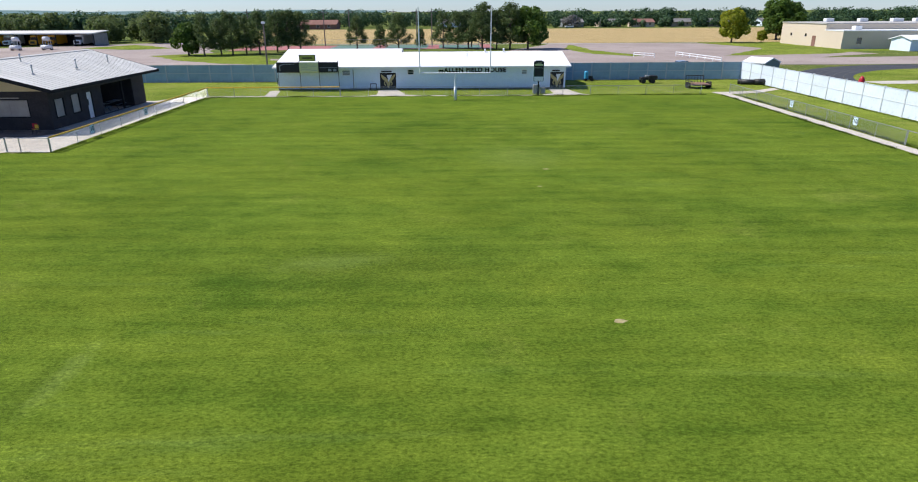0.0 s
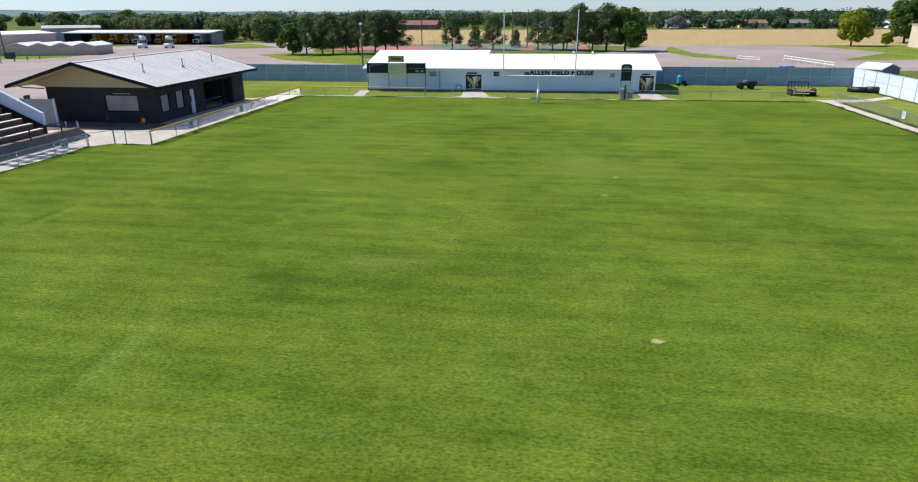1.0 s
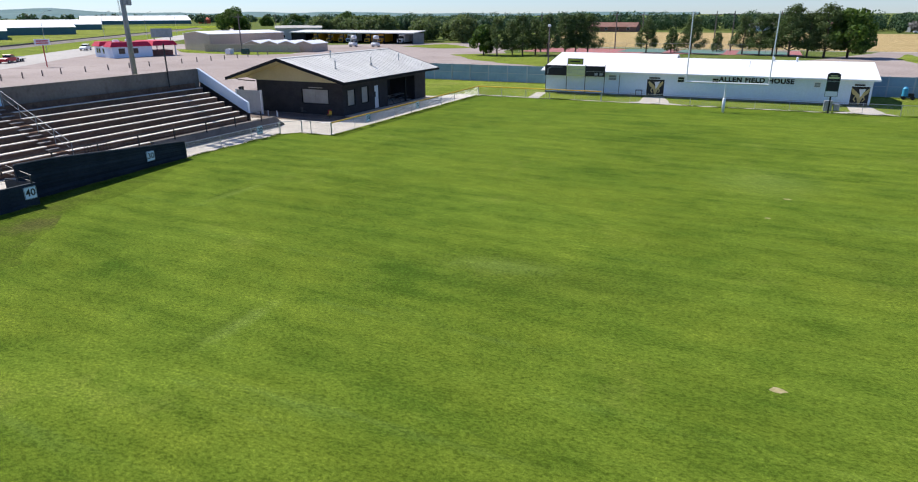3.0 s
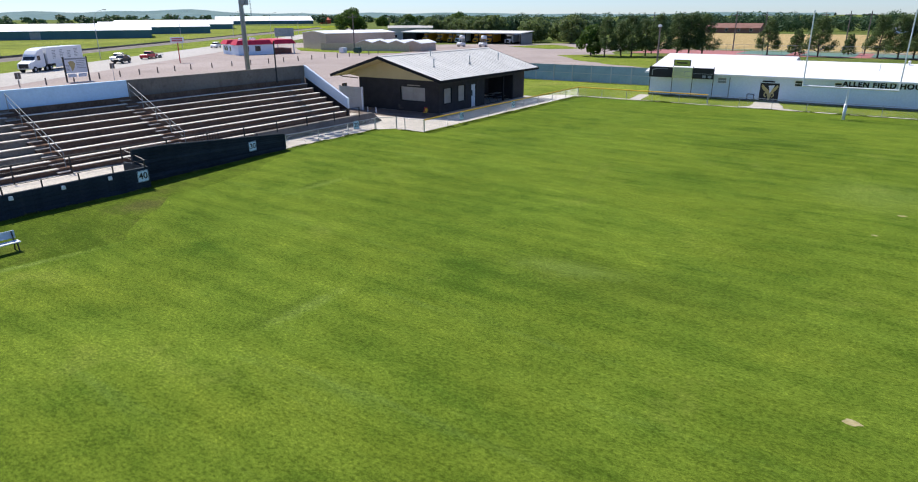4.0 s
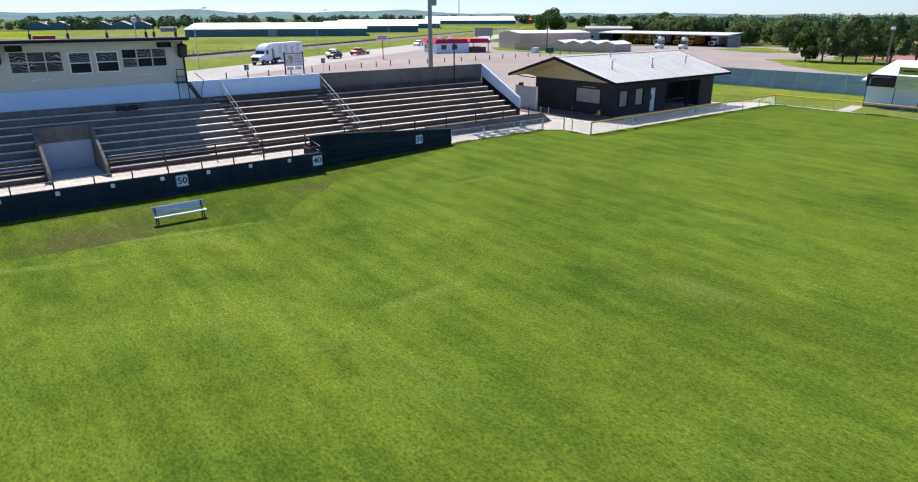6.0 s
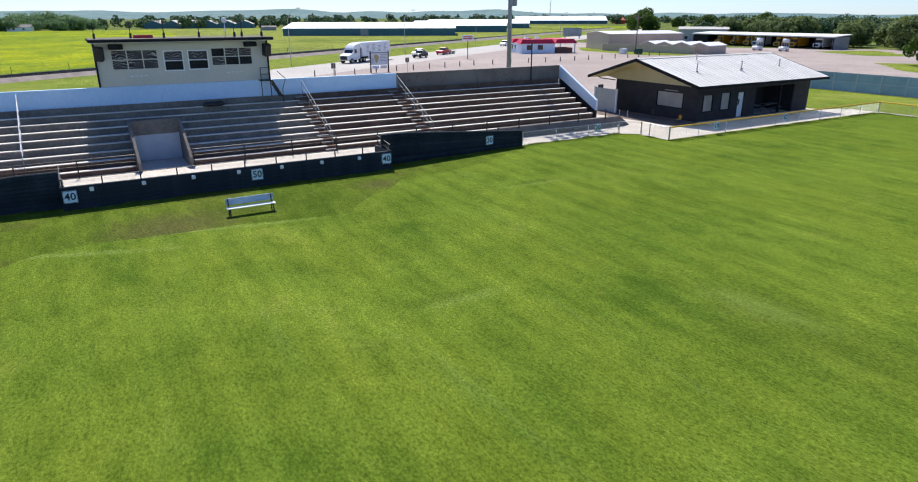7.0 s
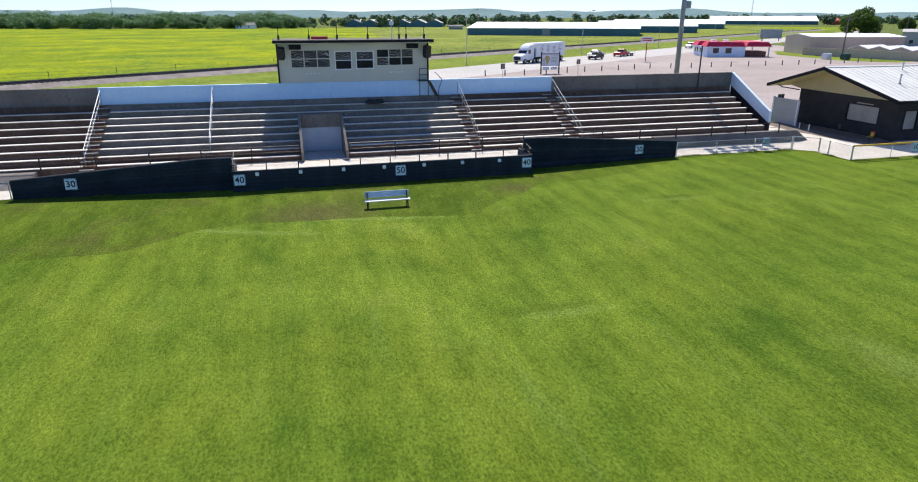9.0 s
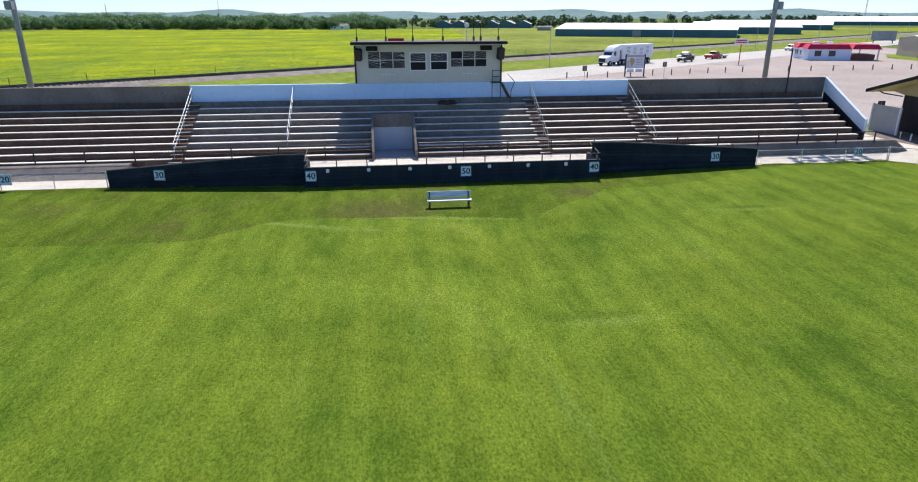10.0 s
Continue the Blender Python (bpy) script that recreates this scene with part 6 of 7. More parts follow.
olive = tree("olive_green_tree", "round olive green tree behind the bus shed", 8.6, 5.4, 1.2, OLIVE_LEAF, 3600, 0.42, 41, group="lot trees")
olive.matrix_basis = placed(olive, -129, 206, 1.0, 0)
rnd = random.Random(5)
for i in range(15):
    x = -125 + i * 4.4 + rnd.uniform(-2, 2)
    y = 203 + rnd.uniform(-8, 16)
    s = rnd.uniform(0.72, 1.08)
    copy_thing(olive, Matrix.Translation((x, y, 0)) @ Matrix.Rotation(rnd.uniform(0, 6.28), 4, "Z") @ Matrix.Diagonal((s, s, s, 1)))
great = tree("great_tree", "huge dense dark green tree beyond the highway", 14.5, 12.5, 1.5, TREE_LEAF, 7000, 0.7, 52, group="far large trees")
great.matrix_basis = placed(great, -276, 314, 0.9, 0)
for x, y, s in ((-420, 205, 0.5), (-428, 190, 0.42), (-240, 330, 0.7), (-372, 455, 0.62), (-470, 300, 0.55), (-226, 365, 0.8), (-180, 330, 0.62), (-196, 338, 0.6)):
    copy_thing(great, Matrix.Translation((x, y, 0)) @ Matrix.Rotation(x, 4, "Z") @ Matrix.Diagonal((s, s, s, 1)))


def woods(name, places, size, per, material, seed, label):
    """Far trees, too many to tell apart: trunks and leaf clumps in one piece."""
    rng = random.Random(seed)
    blobs = []
    for x, y, h, r in places:
        blobs.append(((x, y, h * 0.52), (r * 0.8, r * 0.8, h * 0.42)))
        for j in range(6):
            k = r * rng.uniform(0.35, 0.6)
            blobs.append(((x + rng.uniform(-0.7, 0.7) * r, y + rng.uniform(-0.7, 0.7) * r, h * (0.15 + 0.55 * rng.random())), (k, k, h * rng.uniform(0.16, 0.28))))
    me = leaf_cloud(name, blobs, len(places) * per, size, material, seed, 0.85)
    return tagged(new(name, me), label, "woods", kind="stuff")


rnd = random.Random(11)


SHED_GROUNDS = (((-297.4, 86.8), (0.5, 0.866), 86), ((-330.2, 176.0), (0.5, 0.866), 57), ((-447.4, 245.6), (0.6, 0.8), 84), ((-644, 474), (0.6, 0.8), 112))


def on_shed_ground(x, y):
    for (cx, cy), (ux, uy), length in SHED_GROUNDS:
        a, b = (x - cx) * ux + (y - cy) * uy, -(x - cx) * uy + (y - cy) * ux
        if -8 < a < length + 8 and -70 < b < 66:
            return True
    return False


def band(n, x0, y0, x1, y1, depth, h0, h1):
    out = []
    for i in range(n):
        f = (i + rnd.random()) / n
        h = rnd.uniform(h0, h1)
        x, y = x0 + (x1 - x0) * f + rnd.uniform(-depth, depth), y0 + (y1 - y0) * f + rnd.uniform(-depth, depth)
        if not on_shed_ground(x, y):
            out.append((x, y, h, h * rnd.uniform(0.5, 0.75)))
    return out


woods("town_trees", band(400, -300, 405, 520, 402, 24, 6.0, 11.5), 0.5, 430, FAR_LEAF, 61, "belt of town trees beyond the wheat field")
woods("town_trees", band(95, -215, 312, -75, 330, 18, 5, 8.5), 0.6, 320, FAR_LEAF, 62, "trees behind the bus shed")
woods("far_trees", band(110, -700, 640, 700, 640, 60, 6, 10), 1.3, 120, FAR_LEAF, 63, "distant tree belt on the plain")
woods("west_woods", band(170, -560, -340, -520, 10, 20, 4, 10.5), 0.45, 950, WEST_LEAF, 64, "dense woods beyond the meadow")
woods("west_woods", band(100, -600, -360, -590, 10, 24, 9, 15), 0.5, 950, WEST_LEAF, 65, "dense woods beyond the meadow")
woods("scattered_trees", band(46, -575, 20, -600, 230, 40, 6, 11), 1.0, 150, FAR_LEAF, 66, "scattered trees on the plain")
woods("scattered_trees", band(60, -660, 240, -560, 720, 50, 7, 12), 1.3, 120, FAR_LEAF, 67, "scattered trees on the plain")
woods("horizon_trees", band(150, -1500, -800, -1100, 1300, 120, 8, 15), 2.4, 60, FAR_LEAF, 68, "hazy tree lines near the horizon")
woods("garden_trees", band(40, 60, 356, 300, 358, 5, 3, 7), 0.6, 220, FAR_LEAF, 70, "garden trees and hedges before the town houses")
woods("grey_shrub", band(3, 92, 352, 98, 353, 2, 6, 8), 0.6, 320, GREY_LEAF, 69, "grey leafless shrubs near the houses")

# hills on the horizon, their haze held in the colour
bm = bmesh.new()
rows = []
for i in range(121):
    a = radians(95 + 130 * i / 120)
    d = Vector((math.cos(a), math.sin(a), 0))
    hgt = 34 + 46 * max(0, noise.noise(Vector((i * 0.11, 3.7, 0)))) + 16 * noise.noise(Vector((i * 0.31, 9.1, 0)))
    hgt *= 0.35 + 0.65 * min(1, max(0, (i - 18) / 40))
    rows.append([bm.verts.new(d * 3000), bm.verts.new(d * 3700 + Vector((0, 0, hgt * 0.8))), bm.verts.new(d * 4100 + Vector((0, 0, hgt))), bm.verts.new(d * 4600)])
for p, q in zip(rows, rows[1:]):
    for j in range(3):
        bm.faces.new((p[j], p[j + 1], q[j + 1], q[j]))
structure("hills", bm, HILL, "low hills on the horizon with haze in their colour", "hills", True)


# ---- far buildings ----
def gabled(name, label, c, along, length, depth, eave, ridge, wall, roof_mat, group="", category="building", windows=0, big_door=False, overhang=0.4):
    """A gabled building; c is the front corner at the left end, along the way of its front, its body lies to the left of that way."""
    u = Vector((*along, 0)).normalized()
    v = Vector((-u.y, u.x, 0))
    m = Matrix((u, v, Vector((0, 0, 1)))).transposed().to_4x4()
    m = Matrix.Translation((*c, 0)) @ m
    ob = thing(name, label, category, group)
    bm = bmesh.new()
    box(bm, 0, length, 0, depth, 0, eave)
    for x in (0, length):
        prism(bm, [(0, eave), (depth, eave), (depth / 2, ridge - 0.05)], "x", x - (0.01 if x else -0.01), x + (0.01 if not x else -0.01) + 0.001)
    part("wall", bm, wall, ob)
    bm = bmesh.new()
    prism(bm, [(-overhang, eave), (depth / 2, ridge), (depth + overhang, eave), (depth + overhang, eave - 0.15), (depth / 2, ridge - 0.15), (-overhang, eave - 0.15)], "x", -overhang, length + overhang)
    part("roof", bm, roof_mat, ob)
    for i in range(windows):
        x = length * (i + 0.7) / (windows + 0.4)
        bm = bmesh.new()
        box(bm, x - 0.6, x + 0.6, -0.05, 0.02, 1.0, 2.1)
        w = part("window", bm, GLASS, ob)
        bm = bmesh.new()
        for q in ((x - 0.68, x - 0.6, 0.92, 2.18), (x + 0.6, x + 0.68, 0.92, 2.18), (x - 0.6, x + 0.6, 0.92, 1.0), (x - 0.6, x + 0.6, 2.1, 2.18)):
            box(bm, q[0], q[1], -0.08, 0.0, q[2], q[3])
        part("frame", bm, WHITE_STEEL, w)
    if big_door:
        bm = bmesh.new()
        box(bm, length * 0.45, length * 0.45 + 4, -0.06, 0, 0, eave * 0.85)
        part("door", bm, GREY_STEEL, ob)
    ob.matrix_basis = m
    return ob


gabled("long_shed", "long blue-green metal shed with a white roof", (-297.4, 86.8), (0.5, 0.866), 86, 46, 3.6, 6.3, TEAL_SHED, ROOF_WHITE, "long sheds", big_door=True)
gabled("long_shed", "long blue-green metal shed with a white roof", (-330.2, 176.0), (0.5, 0.866), 57, 46, 3.8, 6.6, TEAL_SHED, ROOF_WHITE, "long sheds")
gabled("long_shed", "long blue-green metal shed with a white roof", (-447.4, 245.6), (0.6, 0.8), 84, 50, 3.7, 6.8, TEAL_SHED, ROOF_WHITE, "long sheds")
gabled("long_shed", "far shed with a broad white roof", (-644, 474), (0.6, 0.8), 112, 60, 4.0, 9.2, TEAL_SHED, ROOF_WHITE, "long sheds")
for i in range(6):
    a = Vector((-566, 50)) + Vector((0.295, 0.955)) * i * 14.2
    gabled("gable_shed", "blue-grey gabled shed in a row", tuple(a + Vector((0.955, -0.295)) * 0 + Vector((0.295, 0.955)) * 14.0), (-0.955, 0.295), 40, 14, 3.4, 6.4, TEAL_SHED, TAN_ROOF, "gabled sheds", overhang=0.1)
gabled("small_shed", "small grey shed in the pasture", (-438, 112), (0.2, 0.98), 10, 6, 2.2, 3.2, GREY_STEEL, GREY_ROOF)
gabled("farm_house", "small pale house in the far trees", (-505, -40), (0.2, 0.98), 14, 9, 2.6, 4.4, WHITE_WALL, GREY_ROOF, "farm houses", windows=2)
gabled("brick_house", "long red-brown house beyond the field", (-62, 343), (1, -0.05), 31, 10, 2.5, 4.7, BROWN_ROOF, BROWN_ROOF, "town houses", windows=5)
for x, y, L, wall, rf in ((92, 366, 12, GREY_STEEL, GREY_ROOF), (112, 364, 13, TAN_WALL, GREY_ROOF), (130, 359, 12, BEIGE_WALL, BROWN_ROOF), (149, 363, 16, TAN_WALL, GREY_ROOF), (171, 358, 20, TAN_WALL, GREY_ROOF), (204, 364, 16, WHITE_WALL, GREY_ROOF), (60, 372, 14, WHITE_WALL, BROWN_ROOF), (22, 372, 13, WHITE_WALL, GREY_ROOF)):
    gabled("town_house", "low town house among trees beyond the wheat", (x, y), (1, 0.05), L, 10, 2.5, 4.3, wall, rf, "town houses", windows=3)
gabled("equipment_shed", "small dark green shed with a white roof", (73.2, 86.6), (0.5, -0.86), 3.6, 3.6, 1.65, 2.3, SHED_GREEN, ROOF_WHITE, overhang=0.12)
gabled("white_outbuilding", "small white building beside the school", (131, 134), (1, 0.1), 12, 6, 2.5, 3.4, WHITE_WALL, ROOF_WHITE, windows=2)
gabled("tan_shed", "tan metal shed with a pale roof", (-104, 123.5), (0.3, 0.95), 23, 15, 4.5, 5.1, TAN_WALL, ROOF_WHITE, overhang=0.2)

gabled("store_building", "long pale grey store building beyond the bus shed", (-136, 188), (0.77, 0.63), 17, 12, 4.6, 5.4, STORE_WALL, TAN_ROOF, overhang=0.3, windows=4)
# tan yard wall with small white gables behind it
yw = thing("yard_wall", "low tan yard wall beside the shed", "wall", at=(-90, 128, 0))
bm = bmesh.new()
obox(bm, Matrix.Translation((-91.5, 125.4, 0.95)) @ Matrix.Rotation(math.atan2(5.5, 27), 4, "Z"), 28, 0.3, 1.9)
part("wall", bm, TAN_WALL, yw)
for i in range(4):
    gabled("storage_unit", "low storage unit with a white gable roof", (-96.7 + i * 5.0, 135.5 + i * 0.9), (0.18, -0.98), 9, 4.8, 2.1, 2.85, TAN_WALL, ROOF_WHITE, "storage units", overhang=0.15)
for x, y, mat, lab in ((-88.9, 114.6, WHITE_STEEL, "white"), (-85.8, 116.8, GREEN_BOX, "dark green")):
    d = thing("waste_bin", "%s steel waste bin on the lawn" % lab, "bin", "waste bins", at=(x, y, 0))
    bm = bmesh.new()
    prism(bm, [(-0.8, 0.1), (-0.85, 1.0), (-0.5, 1.3), (0.7, 1.3), (0.85, 0.95), (0.8, 0.1)], "y", -0.65, 0.65)
    bmesh.ops.translate(bm, verts=bm.verts, vec=(x, y, 0))
    part("body", bm, mat, d)
    bm = bmesh.new()
    box(bm, x - 0.55, x + 0.78, y - 0.69, y + 0.69, 1.3, 1.36)
    part("lid", bm, mat, d)

# bus shed with buses
bs = thing("bus_shed", "long open fronted dark bus shed with a pale roof", "shed", at=(-97, 183, 0))
bx0, bx1, by0, by1 = -121.5, -72.5, 179.0, 187.2
bm = bmesh.new()
box(bm, bx0, bx1, by1 - 0.2, by1, 0, 3.4)
box(bm, bx0, bx0 + 0.2, by0, by1 - 0.2, 0, 3.4)
box(bm, bx0 + 0.2, bx0 + 6, by0, by0 + 0.2, 0, 3.4)
part("rear_wall", bm, FASCIA, bs)
bm = bmesh.new()
box(bm, bx1 - 0.2, bx1, by0, by1 - 0.2, 0, 3.4)
part("end_wall", bm, GREY_STEEL, bs, "pale grey end wall")
bm = bmesh.new()
prism(bm, [(by0 - 0.6, 3.55), (by1 + 0.3, 4.1), (by1 + 0.3, 3.9), (by0 - 0.6, 3.25)], "x", bx0 - 0.4, bx1 + 0.4)
part("roof", bm, ROOF_METAL, bs)
for i in range(9):
    bm = bmesh.new()
    x = bx0 + 6 + i * (bx1 - bx0 - 6) / 8
    box(bm, x - 0.12, x + 0.12, by0, by0 + 0.2, 0, 3.3)
    part("post", bm, FASCIA, bs)


def bus(x, y, mat, label):
    ob = thing("school_bus", label, "bus", "parked buses", at=(x, y, 0))
    bm = bmesh.new()
    soft_box(bm, x - 1.2, x + 1.2, y + 1.2, y + 7.0, 0.5, 2.95, 0.18, 2)
    soft_box(bm, x - 1.05, x + 1.05, y, y + 1.4, 0.5, 1.6, 0.12, 2)
    part("body", bm, mat, ob)
    bm = bmesh.new()
    box(bm, x - 1.0, x + 1.0, y + 1.17, y + 1.2, 1.7, 2.5)
    part("windscreen", bm, GLASS, ob)
    bm = bmesh.new()
    box(bm, x - 0.7, x + 0.7, y - 0.03, y + 0.0, 0.75, 1.35)
    part("grille", bm, SIGN_BLACK, ob)
    for sx in (-1.0, 1.0):
        for sy in (0.7, 5.6):
            bm = bmesh.new()
            tube(bm, (x + sx - 0.15, y + sy, 0.48), (x + sx + 0.15, y + sy, 0.48), 0.48, 14)
            part("wheel", bm, RUBBER, ob)


for x, y, mat, lab in ((-112.3, 179.9, BUS_YELLOW, "yellow school bus in the shed"), (-106.0, 179.6, BUS_YELLOW, "yellow school bus in the shed"), (-101.0, 179.4, BUS_YELLOW, "yellow school bus in the shed"),
                       (-97.5, 179.0, WHITE_PAINT, "white bus in the shed"), (-90.2, 179.3, BUS_YELLOW, "yellow school bus in the shed"), (-85.6, 179.9, BUS_YELLOW, "yellow school bus in the shed"),
                       (-77.8, 179.7, WHITE_PAINT, "white bus in the shed")):
    bus(x, y, mat, lab)
for x, y in ((-83.3, 161.4), (-76.2, 162.8)):
    tk = thing("water_tank", "white tank raised on a steel stand", "tank", "white tanks", at=(x, y, 0))
    bm = bmesh.new()
    tube(bm, (x - 0.8, y, 2.7), (x + 0.8, y, 2.7), 0.55, 16)
    bmesh.ops.bevel(bm, geom=bm.edges[:], offset=0.12, segments=1, affect="EDGES")
    part("vessel", bm, WHITE_STEEL, tk, "", True)
    for sx in (-0.7, 0.7):
        for sy in (-0.5, 0.5):
            bm = bmesh.new()
            tube(bm, (x + sx, y + sy * 1.4, 0), (x + sx, y + sy, 2.4), 0.06, 6)
            part("leg", bm, WHITE_STEEL, tk)
    t2 = thing("fuel_tank", "white horizontal tank lying on cradles", "tank", "white tanks", at=(x + 1.6, y - 3, 0))
    bm = bmesh.new()
    tube(bm, (x + 0.2, y - 3, 0.75), (x + 2.9, y - 3, 0.75), 0.55, 16)
    bmesh.ops.bevel(bm, geom=bm.edges[:], offset=0.12, segments=1, affect="EDGES")
    part("vessel", bm, WHITE_STEEL, t2, "", True)
    for sx in (0.7, 2.7):
        bm = bmesh.new()
        box(bm, x + sx - 0.12, x + sx + 0.12, y - 3.5, y - 2.5, 0, 0.5)
        part("cradle", bm, GREY_CONCRETE, t2)

# diner with a red mansard roof
dn = thing("diner", "white roadside diner with a red mansard roof", "building")
bm = bmesh.new()
box(bm, 0, 11, 0, 9, 0, 2.5)
part("wall", bm, WHITE_WALL, dn)
bm = bmesh.new()
box(bm, 2.5, 8.0, 9, 15, 0, 1.2)
part("patio_wall", bm, BROWN_ROOF, dn, "low brown patio wall")
for x in (0.2, 10.6):
    bm = bmesh.new()
    box(bm, x, x + 0.25, 14.6, 14.85, 0, 2.5)
    part("post", bm, WHITE_STEEL, dn)
for x0, x1, y0, y1 in ((-0.3, 4.2, -0.5, 9.0), (6.8, 11.5, -0.5, 6.0), (-0.3, 11.3, 9.0, 15.2)):
    bm = bmesh.new()
    v = [bm.verts.new(p) for p in ((x0, y0, 2.45), (x1, y0, 2.45), (x1, y1, 2.45), (x0, y1, 2.45))]
    w = [bm.verts.new(p) for p in ((x0 + 0.7, y0 + 0.7, 3.5), (x1 - 0.7, y0 + 0.7, 3.5), (x1 - 0.7, y1 - 0.7, 3.5), (x0 + 0.7, y1 - 0.7, 3.5))]
    bm.faces.new(v)
    bm.faces.new(w)
    for j in range(4):
        bm.faces.new((v[j], v[(j + 1) % 4], w[(j + 1) % 4], w[j]))
    part("mansard_roof", bm, RED_ROOF, dn, "red mansard roof")
for x in (5.6, 8.0, 9.4):
    bm = bmesh.new()
    box(bm, x - 0.45, x + 0.45, -0.04, 0.02, 0.9, 2.0)
    part("window", bm, GLASS, dn)
for y in (2.0, 5.0):
    bm = bmesh.new()
    box(bm, -0.04, 0.02, y - 0.7, y + 0.7, 0.9, 2.1)
    part("window", bm, GLASS, dn)
for x, y in ((5.5, 3), (7, 6.5)):
    bm = bmesh.new()
    soft_box(bm, x - 0.6, x + 0.6, y - 0.6, y + 0.6, 2.5, 3.9, 0.08, 1)
    part("roof_unit", bm, WHITE_STEEL, dn)
dm = Matrix((Vector((-0.95, 0.3, 0)).normalized(), Vector((0.3, 0.95, 0)).normalized(), Vector((0, 0, 1)))).transposed().to_4x4()
for o in dn.children:
    o.data.flip_normals()
dn.matrix_basis = Matrix.Translation((-103.5, 93.3, 0)) @ dm

# school building
sc = thing("school_building", "beige flat roofed school building with rooftop units", "building", at=(130, 150, 0))
bm = bmesh.new()
holed(bm, "x", 144.2, 0.3, 121.5, 148, 0, 4.0, [(125, 126.2, 1.2, 2.6), (133.5, 134.7, 1.2, 2.6), (142, 143.2, 1.2, 2.6)])
box(bm, 121.5, 121.8, 144.5, 152, 0, 4.0)
part("annex_wall", bm, BEIGE_WALL, sc)
bm = bmesh.new()
box(bm, 121.6, 185, 152, 174, 0, 5.5)
part("main_wall", bm, BEIGE_WALL, sc)
bm = bmesh.new()
box(bm, 121.4, 148.2, 144.1, 152, 4.0, 4.2)
part("annex_roof", bm, ROOF_WHITE, sc)
bm = bmesh.new()
box(bm, 121.4, 185.2, 151.9, 174.2, 5.5, 5.7)
part("main_roof", bm, TAN_ROOF, sc)
for a in (125, 133.5, 142):
    bm = bmesh.new()
    box(bm, a, a + 1.2, 144.35, 144.4, 1.2, 2.6)
    part("window", bm, GLASS, sc)
bm = bmesh.new()
box(bm, 121.5, 121.6, 156.0, 157.6, 0, 2.6)
part("door", bm, BROWN_ROOF, sc, "brown door")
for y in (160.5, 168):
    bm = bmesh.new()
    box(bm, 121.54, 121.6, y, y + 0.9, 2.3, 3.0)
    part("window", bm, GLASS, sc)
for x, y, s in ((128, 150, 1.4), (132, 170, 1.8), (140, 168, 1.8), (148, 166, 2.4), (155, 168, 1.8), (161, 168, 1.8)):
    u = thing("rooftop_unit", "white rooftop air unit", "air unit", "rooftop units", at=(x, y, 4.2 if y < 152 else 5.7))
    z = 4.2 if y < 152 else 5.7
    bm = bmesh.new()
    soft_box(bm, x - s * 0.6, x + s * 0.6, y - 0.8, y + 0.8, z, z + 0.85, 0.08, 1)
    part("case", bm, WHITE_STEEL, u)
    bm = bmesh.new()
    tube(bm, (x, y, z + 0.85), (x, y, z + 1.0), 0.5, 12)
    part("fan_cowl", bm, GREY_STEEL, u)

# roadside signs
rs = thing("school_sign", "white notice board with a gold emblem on two dark posts", "sign", at=(-68.9, 38.05, 0))
for y in (36.4, 39.7):
    bm = bmesh.new()
    box(bm, -69.0, -68.8, y - 0.09, y + 0.09, 0, 3.6)
    part("post", bm, DARK_STEEL, rs)
bm = bmesh.new()
box(bm, -68.95, -68.85, 36.49, 39.61, 1.3, 3.5)
bd = part("board", bm, SIGN_WHITE, rs)
bm = bmesh.new()
prism(bm, [(37.0, 2.85), (37.35, 3.05), (37.75, 2.95), (38.0, 2.6), (37.7, 1.9), (37.4, 1.55), (37.25, 2.1)], "x", -68.85, -68.82)
part("emblem", bm, GOLD, bd, "gold wedge emblem")
bm = bmesh.new()
box(bm, -68.85, -68.82, 36.55, 39.55, 3.22, 3.42)
part("heading", bm, GREY_STEEL, bd, "grey unreadable heading bar")
for i in range(5):
    bm = bmesh.new()
    box(bm, -68.85, -68.83, 38.15, 39.4 - 0.2 * (i % 2), 2.95 - i * 0.25, 3.02 - i * 0.25)
    part("lettering_bar", bm, GREY_STEEL, bd)
    bm = bmesh.new()
    box(bm, -68.85, -68.83, 36.6, 37.15 - 0.1 * (i % 2), 2.4 - i * 0.19, 2.46 - i * 0.19)
    part("lettering_bar", bm, GREY_STEEL, bd)
for y in (36.7, 38.2):
    bm = bmesh.new()
    box(bm, -68.92, -68.86, y, y + 1.2, 0.7, 1.2)
    part("small_board", bm, SIGN_WHITE, rs)
ds = thing("diner_sign", "red and white diner sign on a pole", "sign", at=(-92.8, 70.4, 0))
bm = bmesh.new()
tube(bm, (-92.8, 70.4, 0), (-92.8, 70.4, 4.2), 0.1, 8)
part("pole", bm, RED_PAINT, ds)
bm = bmesh.new()
sgm = facing(-92.8, 70.4, 4.6, 0.8, -0.6)
obox(bm, sgm, 2.6, 1.1, 0.25)
part("panel", bm, SIGN_WHITE, ds)
bm = bmesh.new()
for dz in (-0.18, 0.2):
    obox(bm, sgm @ Matrix.Translation((0, dz, 0.14)), 2.0, 0.22, 0.03)
part("lettering_bar", bm, RED_PAINT, ds)
